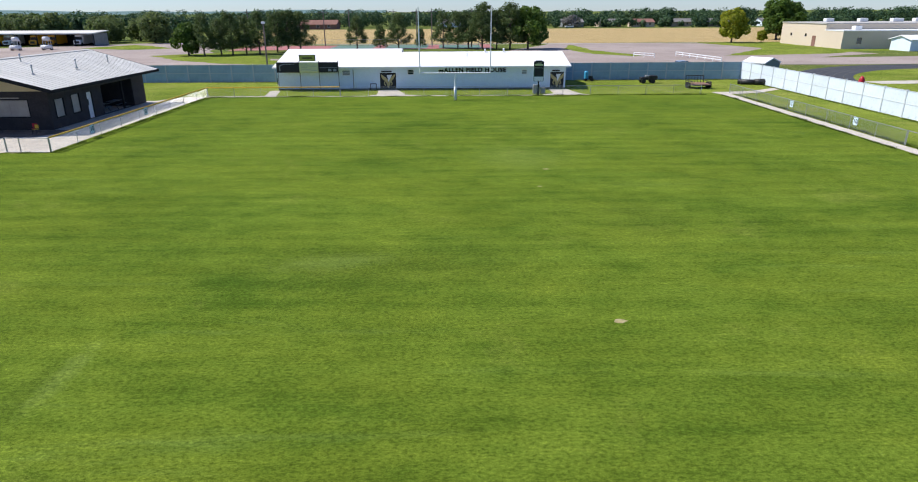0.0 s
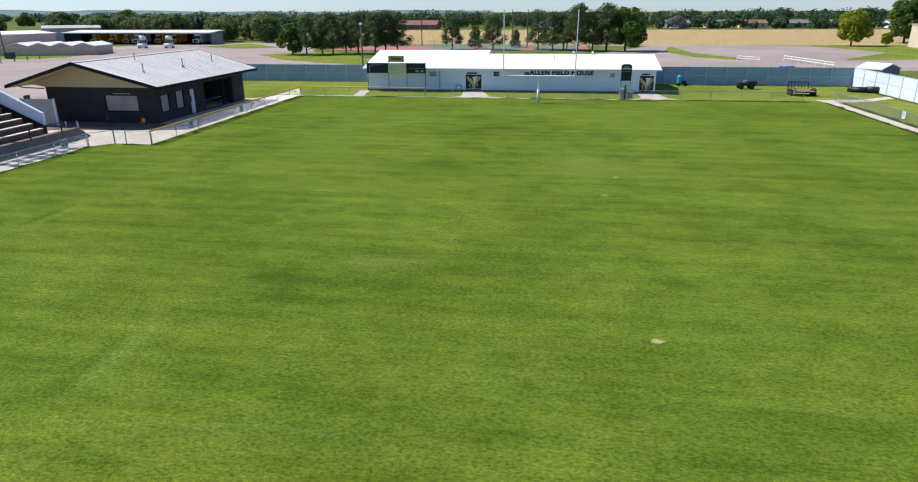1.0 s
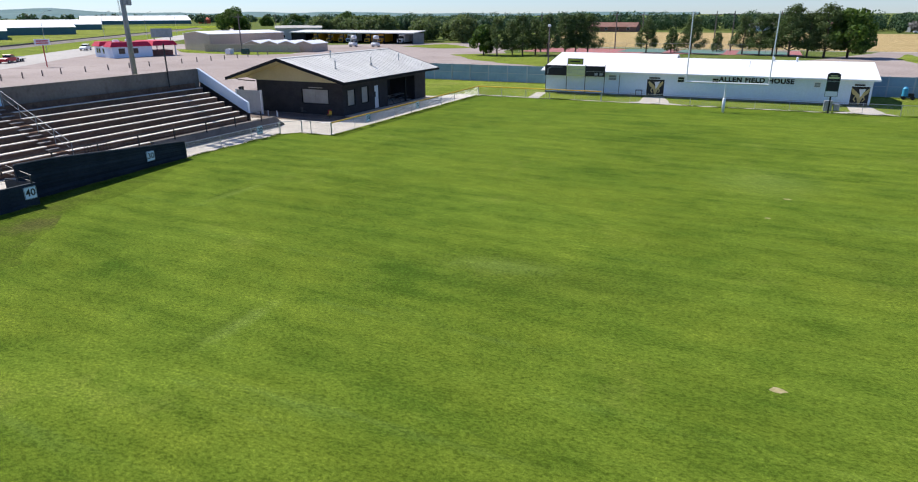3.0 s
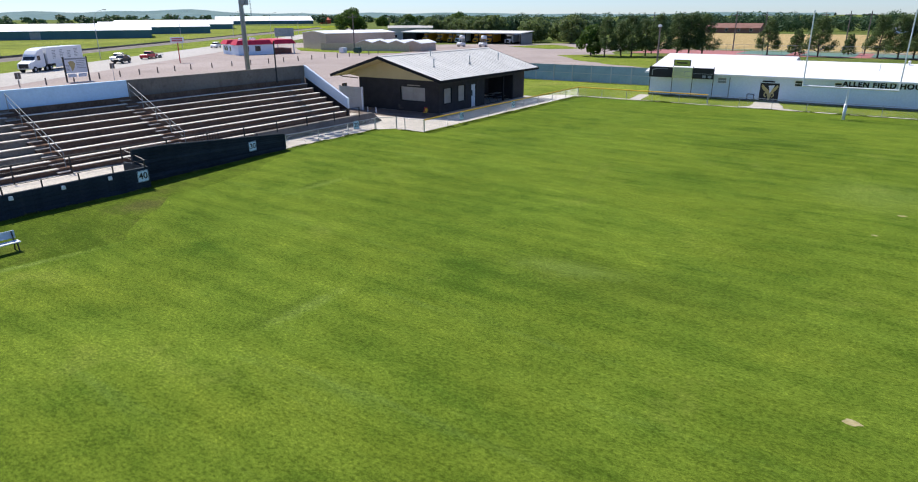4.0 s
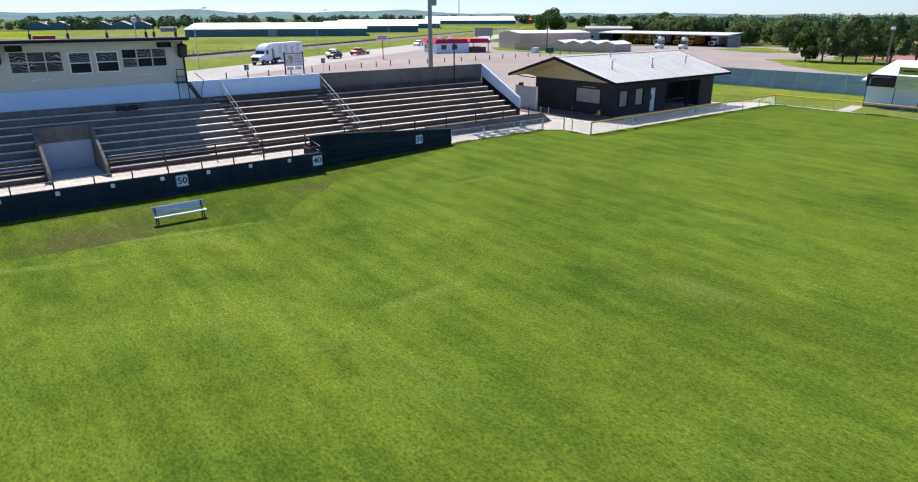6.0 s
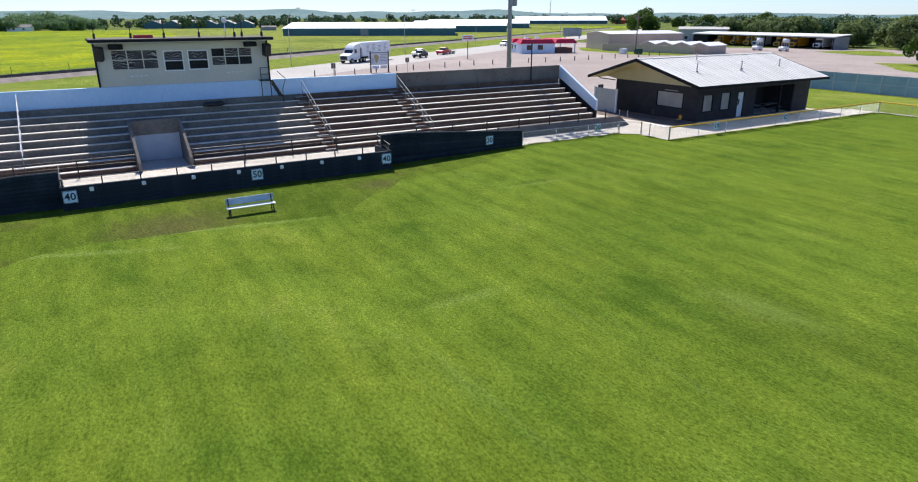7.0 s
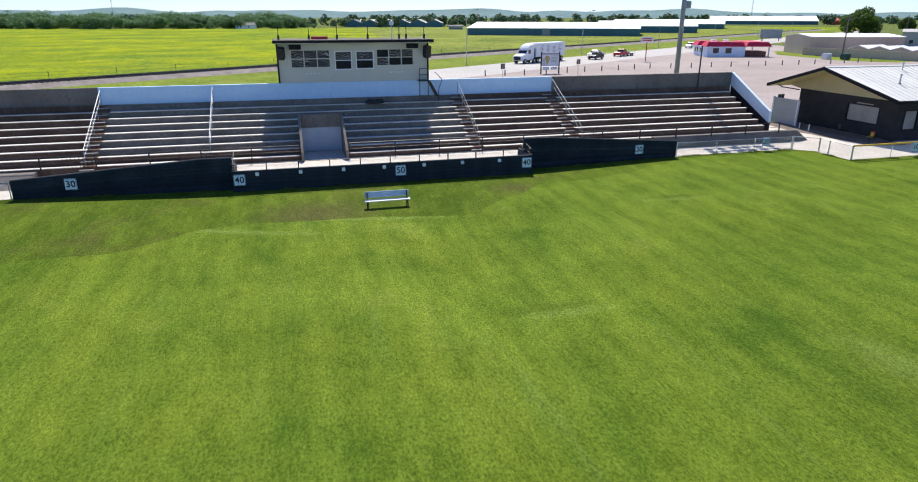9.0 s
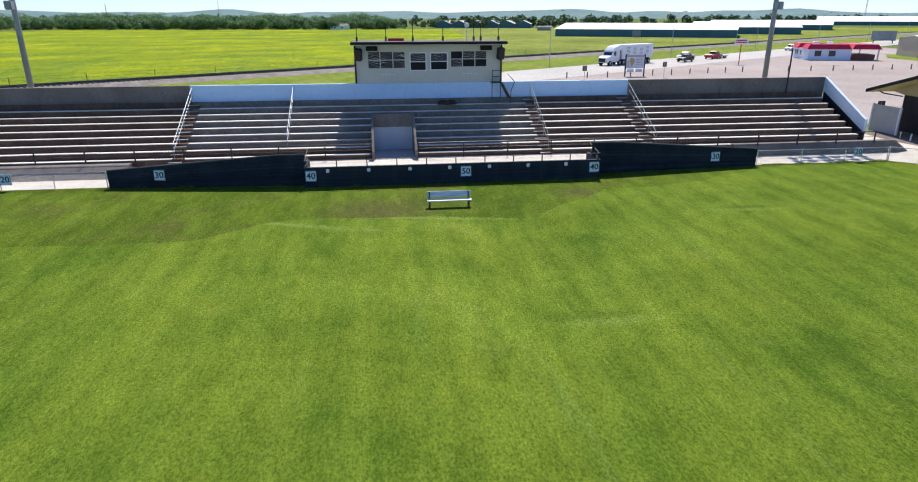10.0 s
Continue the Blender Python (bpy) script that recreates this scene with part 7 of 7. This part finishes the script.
for x, y in ((-66.5, 42.2), (-60.0, 26.5), (-14.7, 39.0)):
    ps = thing("parking_sign", "small pale sign on a thin post", "sign", "parking signs", at=(x, y, 0))
    bm = bmesh.new()
    tube(bm, (x, y, 0), (x, y, 2.4), 0.04, 6)
    part("post", bm, STEEL, ps)
    bm = bmesh.new()
    box(bm, x - 0.02, x + 0.02, y - 0.35, y + 0.35, 1.7, 2.5)
    part("plate", bm, GREY_CONCRETE, ps)
bb = thing("billboard", "grey roadside billboard seen from behind", "billboard", at=(-187.8, 181, 0))
bbm = facing(-187.8, 181, 2.7, 0.75, -0.66)
bm = bmesh.new()
obox(bm, bbm, 7.8, 3.4, 0.4)
part("panel", bm, GREY_STEEL, bb)
for dx in (-3, 3):
    bm = bmesh.new()
    q = bbm @ Vector((dx, 0, -0.3))
    tube(bm, (q.x, q.y, 0), (q.x, q.y, 2.5), 0.18, 8)
    part("post", bm, DARK_STEEL, bb)

# bollards along the lot
bm = bmesh.new()
tube(bm, (0, 0, -0.02), (0, 0, 0.95), 0.11, 8, 0.1)
bol_mesh = finish(bm, "bollard", WOOD)
bpts = [(-67.6, 26.0), (-67.8, 33.0), (-70.5, 42.0), (-75.0, 61.0), (-75.2, 79.0), (-76.5, 104.0), (-79.5, 121.0)]
prev = 0.0
for (x0, y0), (x1, y1) in zip(bpts, bpts[1:]):
    n = max(1, round(math.hypot(x1 - x0, y1 - y0) / 4.3))
    for i in range(n):
        f = i / n
        ob = new("bollard", bol_mesh)
        ob.location = (x0 + (x1 - x0) * f, y0 + (y1 - y0) * f, 0)
        tagged(ob, "short brown wooden bollard at the lot's edge", "bollard", "bollards")
for (x0, y0), (x1, y1) in (((75.4, 123.5), (77.8, 106.0)), ((66.4, 122.3), (69.4, 118.2))):
    wb = thing("pipe_barrier", "long white pipe barrier in the parking lot", "barrier", "pipe barriers", at=(x0, y0, 0))
    for z in (0.85, 0.45):
        bm = bmesh.new()
        tube(bm, (x0, y0, z), (x1, y1, z), 0.07, 8)
        part("rail", bm, WHITE_STEEL, wb)
    n = max(2, round(math.hypot(x1 - x0, y1 - y0) / 3))
    for i in range(n + 1):
        bm = bmesh.new()
        x, y = x0 + (x1 - x0) * i / n, y0 + (y1 - y0) * i / n
        tube(bm, (x, y, 0), (x, y, 0.9), 0.07, 8)
        part("post", bm, WHITE_STEEL, wb)

# tennis courts behind the field house
patch("tennis_court", [(-26, 152), (40, 156), (40, 176), (-26, 172)], 0.03, COURT_RED, "faded red tennis court surface", "court")
for i in range(3):
    patch("court_bed", [(-2 + i * 14, 158), (9 + i * 14, 158), (9 + i * 14, 174), (-2 + i * 14, 174)], 0.036, COURT_GREEN, "green tennis court bed", "court")
chain_fence((-26, 151.5), (40, 155.5), 2.4, False, 4.0, "tall chain link fence round the tennis courts", True, 0.3)


# ---- vehicles ----
def wheels(ob, xs, half, r, w=0.25):
    for x in xs:
        for s in (-1, 1):
            bm = bmesh.new()
            tube(bm, (x, s * half - w / 2, r), (x, s * half + w / 2, r), r, 18)
            wh = part("wheel", bm, RUBBER, ob)
            bm = bmesh.new()
            tube(bm, (x, s * (half + w / 2 - 0.03), r), (x, s * (half + w / 2 + 0.015), r), r * 0.55, 12)
            part("rim", bm, STEEL, wh)


def car(m, paint, label, name="car", profile=None, L=4.6, bed=False):
    ob = thing(name, label, "car", "vehicles")
    bm = bmesh.new()
    low = [(0, 0.35), (0, 0.85), (0.25, 1.0), (1.35, 1.08), (L - 0.3, 1.08), (L, 0.95), (L, 0.35)]
    prism(bm, low, "y", -0.88, 0.88)
    bmesh.ops.bevel(bm, geom=bm.edges[:], offset=0.06, segments=2, affect="EDGES")
    part("body", bm, paint, ob)
    bm = bmesh.new()
    top = [(1.3, 1.05), (2.0, 1.62), (3.2, 1.66), (4.2 if not bed else 3.5, 1.05)]
    prism(bm, top, "y", -0.76, 0.76)
    part("cabin", bm, GLASS, ob)
    bm = bmesh.new()
    prism(bm, [(1.95, 1.6), (2.1, 1.68), (3.15, 1.72), (3.3, 1.62)], "y", -0.78, 0.78)
    part("roof", bm, paint, ob)
    for y in (-0.65, 0.65):
        bm = bmesh.new()
        box(bm, -0.03, 0.02, y - 0.16, y + 0.16, 0.68, 0.82)
        part("headlight", bm, SIGN_WHITE, ob)
    wheels(ob, (0.85, L - 0.9), 0.82, 0.36)
    ob.matrix_basis = m
    return ob


rdeg = math.degrees(math.atan2(RU.y, RU.x))
semi = thing("semi_truck", "white semi truck with a long white trailer", "truck", "vehicles")
bm = bmesh.new()
prism(bm, [(0, 0.6), (0.05, 1.5), (0.5, 1.75), (1.7, 1.95), (2.3, 3.0), (3.0, 3.6), (4.6, 3.95), (4.6, 0.7)], "y", -1.15, 1.15)
bmesh.ops.bevel(bm, geom=bm.edges[:], offset=0.1, segments=2, affect="EDGES")
part("cab", bm, WHITE_PAINT, semi)
bm = bmesh.new()
prism(bm, [(1.66, 1.98), (2.24, 2.86), (2.36, 2.86), (1.8, 1.98)], "y", -1.0, 1.0)
part("windscreen", bm, GLASS, semi)
for y in (-1.16, 1.16):
    bm = bmesh.new()
    box(bm, 2.35, 3.2, y - 0.02, y + 0.02, 1.95, 2.75)
    part("side_window", bm, GLASS, semi)
bm = bmesh.new()
box(bm, -0.05, 0.1, -0.8, 0.8, 0.75, 1.45)
part("grille", bm, SIGN_BLACK, semi)
bm = bmesh.new()
soft_box(bm, 5.2, 16.9, -1.27, 1.27, 1.15, 3.98, 0.05, 1)
tr = part("trailer", bm, WHITE_PAINT, semi)
for s in (-1, 1):
    for c in range(4):
        for r_ in range(6):
            if (c, r_) != (2, 0):
                x = 6.8 + c * 2.4
                bm = bmesh.new()
                box(bm, x, x + 1.3 - 0.2 * ((c + r_) % 3), s * 1.275 - 0.006, s * 1.275 + 0.006, 3.35 - r_ * 0.27, 3.45 - r_ * 0.27)
                part("lettering_bar", bm, GREY_STEEL, tr)
bm = bmesh.new()
box(bm, 2.0, 16.6, -0.5, 0.5, 0.75, 1.1)
box(bm, 4.6, 5.0, -1.0, 1.0, 1.1, 3.0)
part("chassis", bm, SIGN_BLACK, semi)
bm = bmesh.new()
box(bm, 7.5, 13.0, -1.2, -1.14, 0.45, 1.15)
box(bm, 7.5, 13.0, 1.14, 1.2, 0.45, 1.15)
part("side_skirt", bm, WHITE_PAINT, semi)
wheels(semi, (1.2, 4.6, 5.9, 14.3, 15.6), 1.05, 0.5, 0.4)
p = Vector(by_road(16.6, 3.6))
semi.matrix_basis = pose(p.x, p.y, 0.03, 0, 0, rdeg)

pick = car(pose(*by_road(58, 8), 0.03, 0, 0, rdeg + 180), RED_PAINT, "red pickup on the highway", "pickup", L=5.6, bed=True)
fb = thing("flat_trailer", "low white flat trailer behind the pickup", "trailer", "vehicles")
bm = bmesh.new()
soft_box(bm, 0, 4.4, -1.0, 1.0, 0.5, 0.62, 0.02, 1)
part("deck", bm, GREY_STEEL, fb)
bm = bmesh.new()
bent(bm, [(0, -1, 0.62), (0, -1, 1.0), (4.4, -1, 1.0), (4.4, 1, 1.0), (0, 1, 1.0)], 0.035)
bent(bm, [(0, 0.5, 0.5), (-1.2, 0, 0.5), (0, -0.5, 0.5)], 0.05)
part("frame", bm, WHITE_STEEL, fb)
wheels(fb, (1.8, 2.7), 1.05, 0.33)
fb.matrix_basis = pose(*by_road(56.5, 8), 0.03, 0, 0, rdeg + 180) @ pose(0, 0, 0, 0, 0, 180)
car(pose(*by_road(38, 9.0), 0.03, 0, 0, rdeg), SIGN_BLACK, "black car on the highway")
car(pose(*by_road(45, 5.0), 0.03, 0, 0, rdeg), WHITE_PAINT, "white pickup on the highway", "pickup", L=5.6, bed=True)
car(pose(-137, 152, 0.03, 0, 0, 100), GREEN_BOX, "dark teal car parked beyond the diner")
car(pose(*by_road(105, 5.5), 0.03, 0, 0, rdeg), WHITE_PAINT, "white car on the highway")
car(pose(61.6, 87.2, 0.03, 0, 0, 5), surface("blue_vehicle_paint", (0.16, 0.24, 0.34), (0.2, 0.29, 0.4), 1, 10, 0.3, 0.0), "pale blue car parked behind the fence")
car(pose(90, 346, 0.03, 0, 0, 0), WHITE_PAINT, "white car by the far houses")

# ---- things on the grass beyond the end fence ----
ut = thing("utility_trailer", "low utility trailer with a brown deck and pipe gate", "trailer", at=(59.05, 67.2, 0))
tx0, tx1, ty0, ty1 = 58.25, 60.45, 65.8, 68.2
bm = bmesh.new()
box(bm, tx0, tx1, ty0, ty1, 0.42, 0.52)
part("deck", bm, RUST_DECK, ut, "brown wooden deck")
for i in range(7):
    x = tx0 + (i + 0.5) * (tx1 - tx0) / 7
    bm = bmesh.new()
    box(bm, x - 0.18, x + 0.18, ty0, ty1, 0.52, 0.545)
    part("plank", bm, RUST_DECK, ut)
bm = bmesh.new()
for x in (tx0, tx1):
    bent(bm, [(x, ty0, 0.5), (x, ty0, 0.85), (x, ty1, 0.85), (x, ty1, 0.5)], 0.04)
bent(bm, [(tx0, ty0, 0.45), (tx1, ty0, 0.45)], 0.07)
part("side_rail", bm, DARK_STEEL, ut)
bm = bmesh.new()
bent(bm, [(tx0, ty1, 0.5), (tx0, ty1 + 0.2, 1.35), (tx1, ty1 + 0.2, 1.35), (tx1, ty1, 0.5)], 0.055)
for i in range(1, 6):
    x = tx0 + i * (tx1 - tx0) / 6
    tube(bm, (x, ty1, 0.5), (x, ty1 + 0.2, 1.35), 0.035, 6)
part("gate", bm, DARK_STEEL, ut)
for y in (66.6, 67.35):
    for x in (tx0 - 0.15, tx1 + 0.15):
        bm = bmesh.new()
        tube(bm, (x - 0.1, y, 0.36), (x + 0.1, y, 0.36), 0.36, 16)
        part("wheel", bm, RUBBER, ut)
uc = thing("utility_cart", "black utility cart with a cargo box", "cart", at=(54.8, 72.8, 0))
bm = bmesh.new()
soft_box(bm, 53.6, 54.9, 72.2, 73.4, 0.55, 1.0, 0.08, 1)
part("hood", bm, SIGN_BLACK, uc)
bm = bmesh.new()
soft_box(bm, 54.9, 56.3, 72.1, 73.5, 0.6, 1.25, 0.06, 1)
part("cargo_box", bm, SIGN_BLACK, uc)
bm = bmesh.new()
soft_box(bm, 54.4, 55.0, 72.35, 73.25, 1.0, 1.3, 0.06, 1)
part("seat", bm, GREY_STEEL, uc)
bm = bmesh.new()
bent(bm, [(54.2, 72.8, 1.0), (54.35, 72.8, 1.45), (54.3, 72.5, 1.5)], 0.03)
part("steering", bm, DARK_STEEL, uc)
for x in (54.0, 55.6):
    for y in (72.15, 73.45):
        bm = bmesh.new()
        tube(bm, (x, y - 0.12, 0.36), (x, y + 0.12, 0.36), 0.36, 16)
        part("wheel", bm, RUBBER, uc)
sp = thing("sprayer_cart", "blue plastic tank on a small dark cart", "cart", at=(47.5, 75.6, 0))
bm = bmesh.new()
tube(bm, (47.3, 75.6, 0.45), (47.3, 75.6, 1.5), 0.36, 16)
tube(bm, (47.3, 75.6, 1.5), (47.3, 75.6, 1.72), 0.36, 16, 0.15)
part("tank", bm, BLUE_PLASTIC, sp)
bm = bmesh.new()
box(bm, 46.9, 48.5, 75.3, 75.9, 0.36, 0.45)
soft_box(bm, 47.75, 48.4, 75.3, 75.9, 0.45, 0.85, 0.05, 1)
part("frame", bm, SIGN_BLACK, sp)
for x in (47.2, 48.3):
    for y in (75.25, 75.95):
        bm = bmesh.new()
        tube(bm, (x, y - 0.07, 0.25), (x, y + 0.07, 0.25), 0.25, 12)
        part("wheel", bm, RUBBER, sp)
for i, (x0, y0, x1, y1, z) in enumerate(((66.0, 71.2, 68.0, 70.7, 0.3), (66.1, 70.6, 68.2, 70.0, 0.3), (67.6, 70.0, 69.0, 69.7, 0.38))):
    rl = thing("tarp_roll", "black rolled field tarp lying on the grass", "tarp", "tarp rolls", at=(x0, y0, 0))
    bm = bmesh.new()
    tube(bm, (x0, y0, z), (x1, y1, z), z, 16)
    part("roll", bm, SIGN_BLACK, rl, "", True)
dum = thing("tackling_dummy", "red padded dummy standing in the infield", "dummy", at=(77.6, 64.2, 0))
bm = bmesh.new()
bmesh.ops.create_uvsphere(bm, u_segments=16, v_segments=10, radius=0.5, matrix=Matrix.Translation((77.6, 64.2, 0.82)) @ Matrix.Diagonal((0.7, 0.7, 1.5, 1)))
part("pad", bm, RED_PAINT, dum, "", True)
bm = bmesh.new()
box(bm, 77.2, 78.0, 63.8, 64.6, 0.02, 0.2)
part("base", bm, SIGN_BLACK, dum)
ac = thing("ground_unit", "green ground cabinet beside the field house", "cabinet", at=(7.2, 74.0, 0))
bm = bmesh.new()
soft_box(bm, 6.4, 7.9, 73.5, 74.4, 0.02, 0.85, 0.04, 1)
part("body", bm, GREEN_BOX, ac)
bm = bmesh.new()
box(bm, 6.3, 8.0, 73.4, 74.5, 0.0, 0.08)
part("slab", bm, CONCRETE, ac)


for ob, k in ((uc, 0.78), (sp, 0.8)):
    ob.matrix_basis = ob.matrix_basis @ Matrix.Diagonal((k, k, k, 1))

# ---- taller grass along fences and walls ----
def tufts(name, lines, per_metre, h, label, seed):
    """Upright blades in clumps along lines (x0, y0, x1, y1, half width)."""
    rng = random.Random(seed)
    verts, faces = [], []
    for x0, y0, x1, y1, half in lines:
        d = Vector((x1 - x0, y1 - y0, 0))
        side = Vector((-d.y, d.x, 0)).normalized()
        for _ in range(int(d.length * per_metre)):
            f = rng.random()
            thick = max(0.15, noise.noise(Vector((x0 + d.x * f, y0 + d.y * f, 0)) * 0.7) + 0.6)
            c = Vector((x0, y0, 0)) + d * f + side * rng.gauss(0, half * 0.5)
            for _ in range(5):
                a = rng.uniform(0, 6.28)
                w = Vector((math.cos(a), math.sin(a), 0)) * 0.014
                hh = h * thick * rng.uniform(0.5, 1.3)
                lean = Vector((rng.uniform(-1, 1), rng.uniform(-1, 1), 0)) * hh * 0.5
                o = c + Vector((rng.gauss(0, 0.05), rng.gauss(0, 0.05), 0.0))
                k = len(verts)
                verts += [o - w, o + w, o + lean + Vector((0, 0, hh))]
                faces.append((k, k + 1, k + 2))
    me = bpy.data.meshes.new(name)
    me.from_pydata([tuple(v) for v in verts], [], faces)
    me.materials.append(GRASS_BLADE)
    return tagged(new(name, me), label, "grass", kind="stuff")


GRASS_BLADE = leafy("grass_blades", (0.07, 0.11, 0.012), (0.16, 0.21, 0.03), 0.35)
tufts("fence_grass", [(1.95, 31.0, 1.95, 60.4, 0.25), (-2.45, 20.6, -2.5, 30.0, 0.18), (2.0, 60.5, 58.0, 60.5, 0.2), (-0.6, 31.0, 1.6, 31.1, 0.2), (59.5, 60.0, 59.5, 10.0, 0.15), (61.2, 60.0, 61.2, 10.0, 0.2)],
      60, 0.14, "taller uncut grass along the fences", 71)
tufts("wall_grass", [(-0.18, -9.5, -0.18, 8.5, 0.06), (-1.25, 8.9, -2.2, 20.1, 0.12), (-0.6, -9.8, -1.5, -21.0, 0.12), (68.4, 20, 68.4, 76, 0.25), (43.5, 76.5, 68.4, 76.5, 0.25), (8.4, 66.9, 43, 66.9, 0.2)],
      45, 0.13, "uncut grass at the foot of the walls", 72)


# ---- masts on the plain ----
def lattice_mast(x, y, h, w):
    ob = thing("radio_mast", "thin grey lattice radio mast far away", "mast", "radio masts", at=(x, y, 0))
    legs = [(x + w * math.cos(a), y + w * math.sin(a)) for a in (0.3, 2.4, 4.5)]
    for a in legs:
        bm = bmesh.new()
        tube(bm, (*a, 0), (*a, h), w * 0.16, 5)
        part("leg", bm, GREY_STEEL, ob)
    bm = bmesh.new()
    n = int(h / (w * 2.4))
    for i in range(n):
        for j in range(3):
            tube(bm, (*legs[j], h * i / n), (*legs[(j + 1) % 3], h * (i + 1) / n), w * 0.09, 4)
    part("brace", bm, GREY_STEEL, ob)


lattice_mast(-1420, 1140, 78, 1.3)
lattice_mast(-680, -162, 46, 0.32)
tw = thing("timber_mast", "tall thin dark pole at the edge of the woods", "pole", at=(-500, -204, 0))
bm = bmesh.new()
tube(bm, (-500, -204, 0), (-500, -204, 19), 0.32, 8, 0.2)
part("shaft", bm, WOOD, tw)
gabled("red_barn", "far red barn beside the road", (-576, 574), (0.72, 0.69), 13, 8, 4.6, 7.2, RED_BARN, RED_BARN, "", "barn")
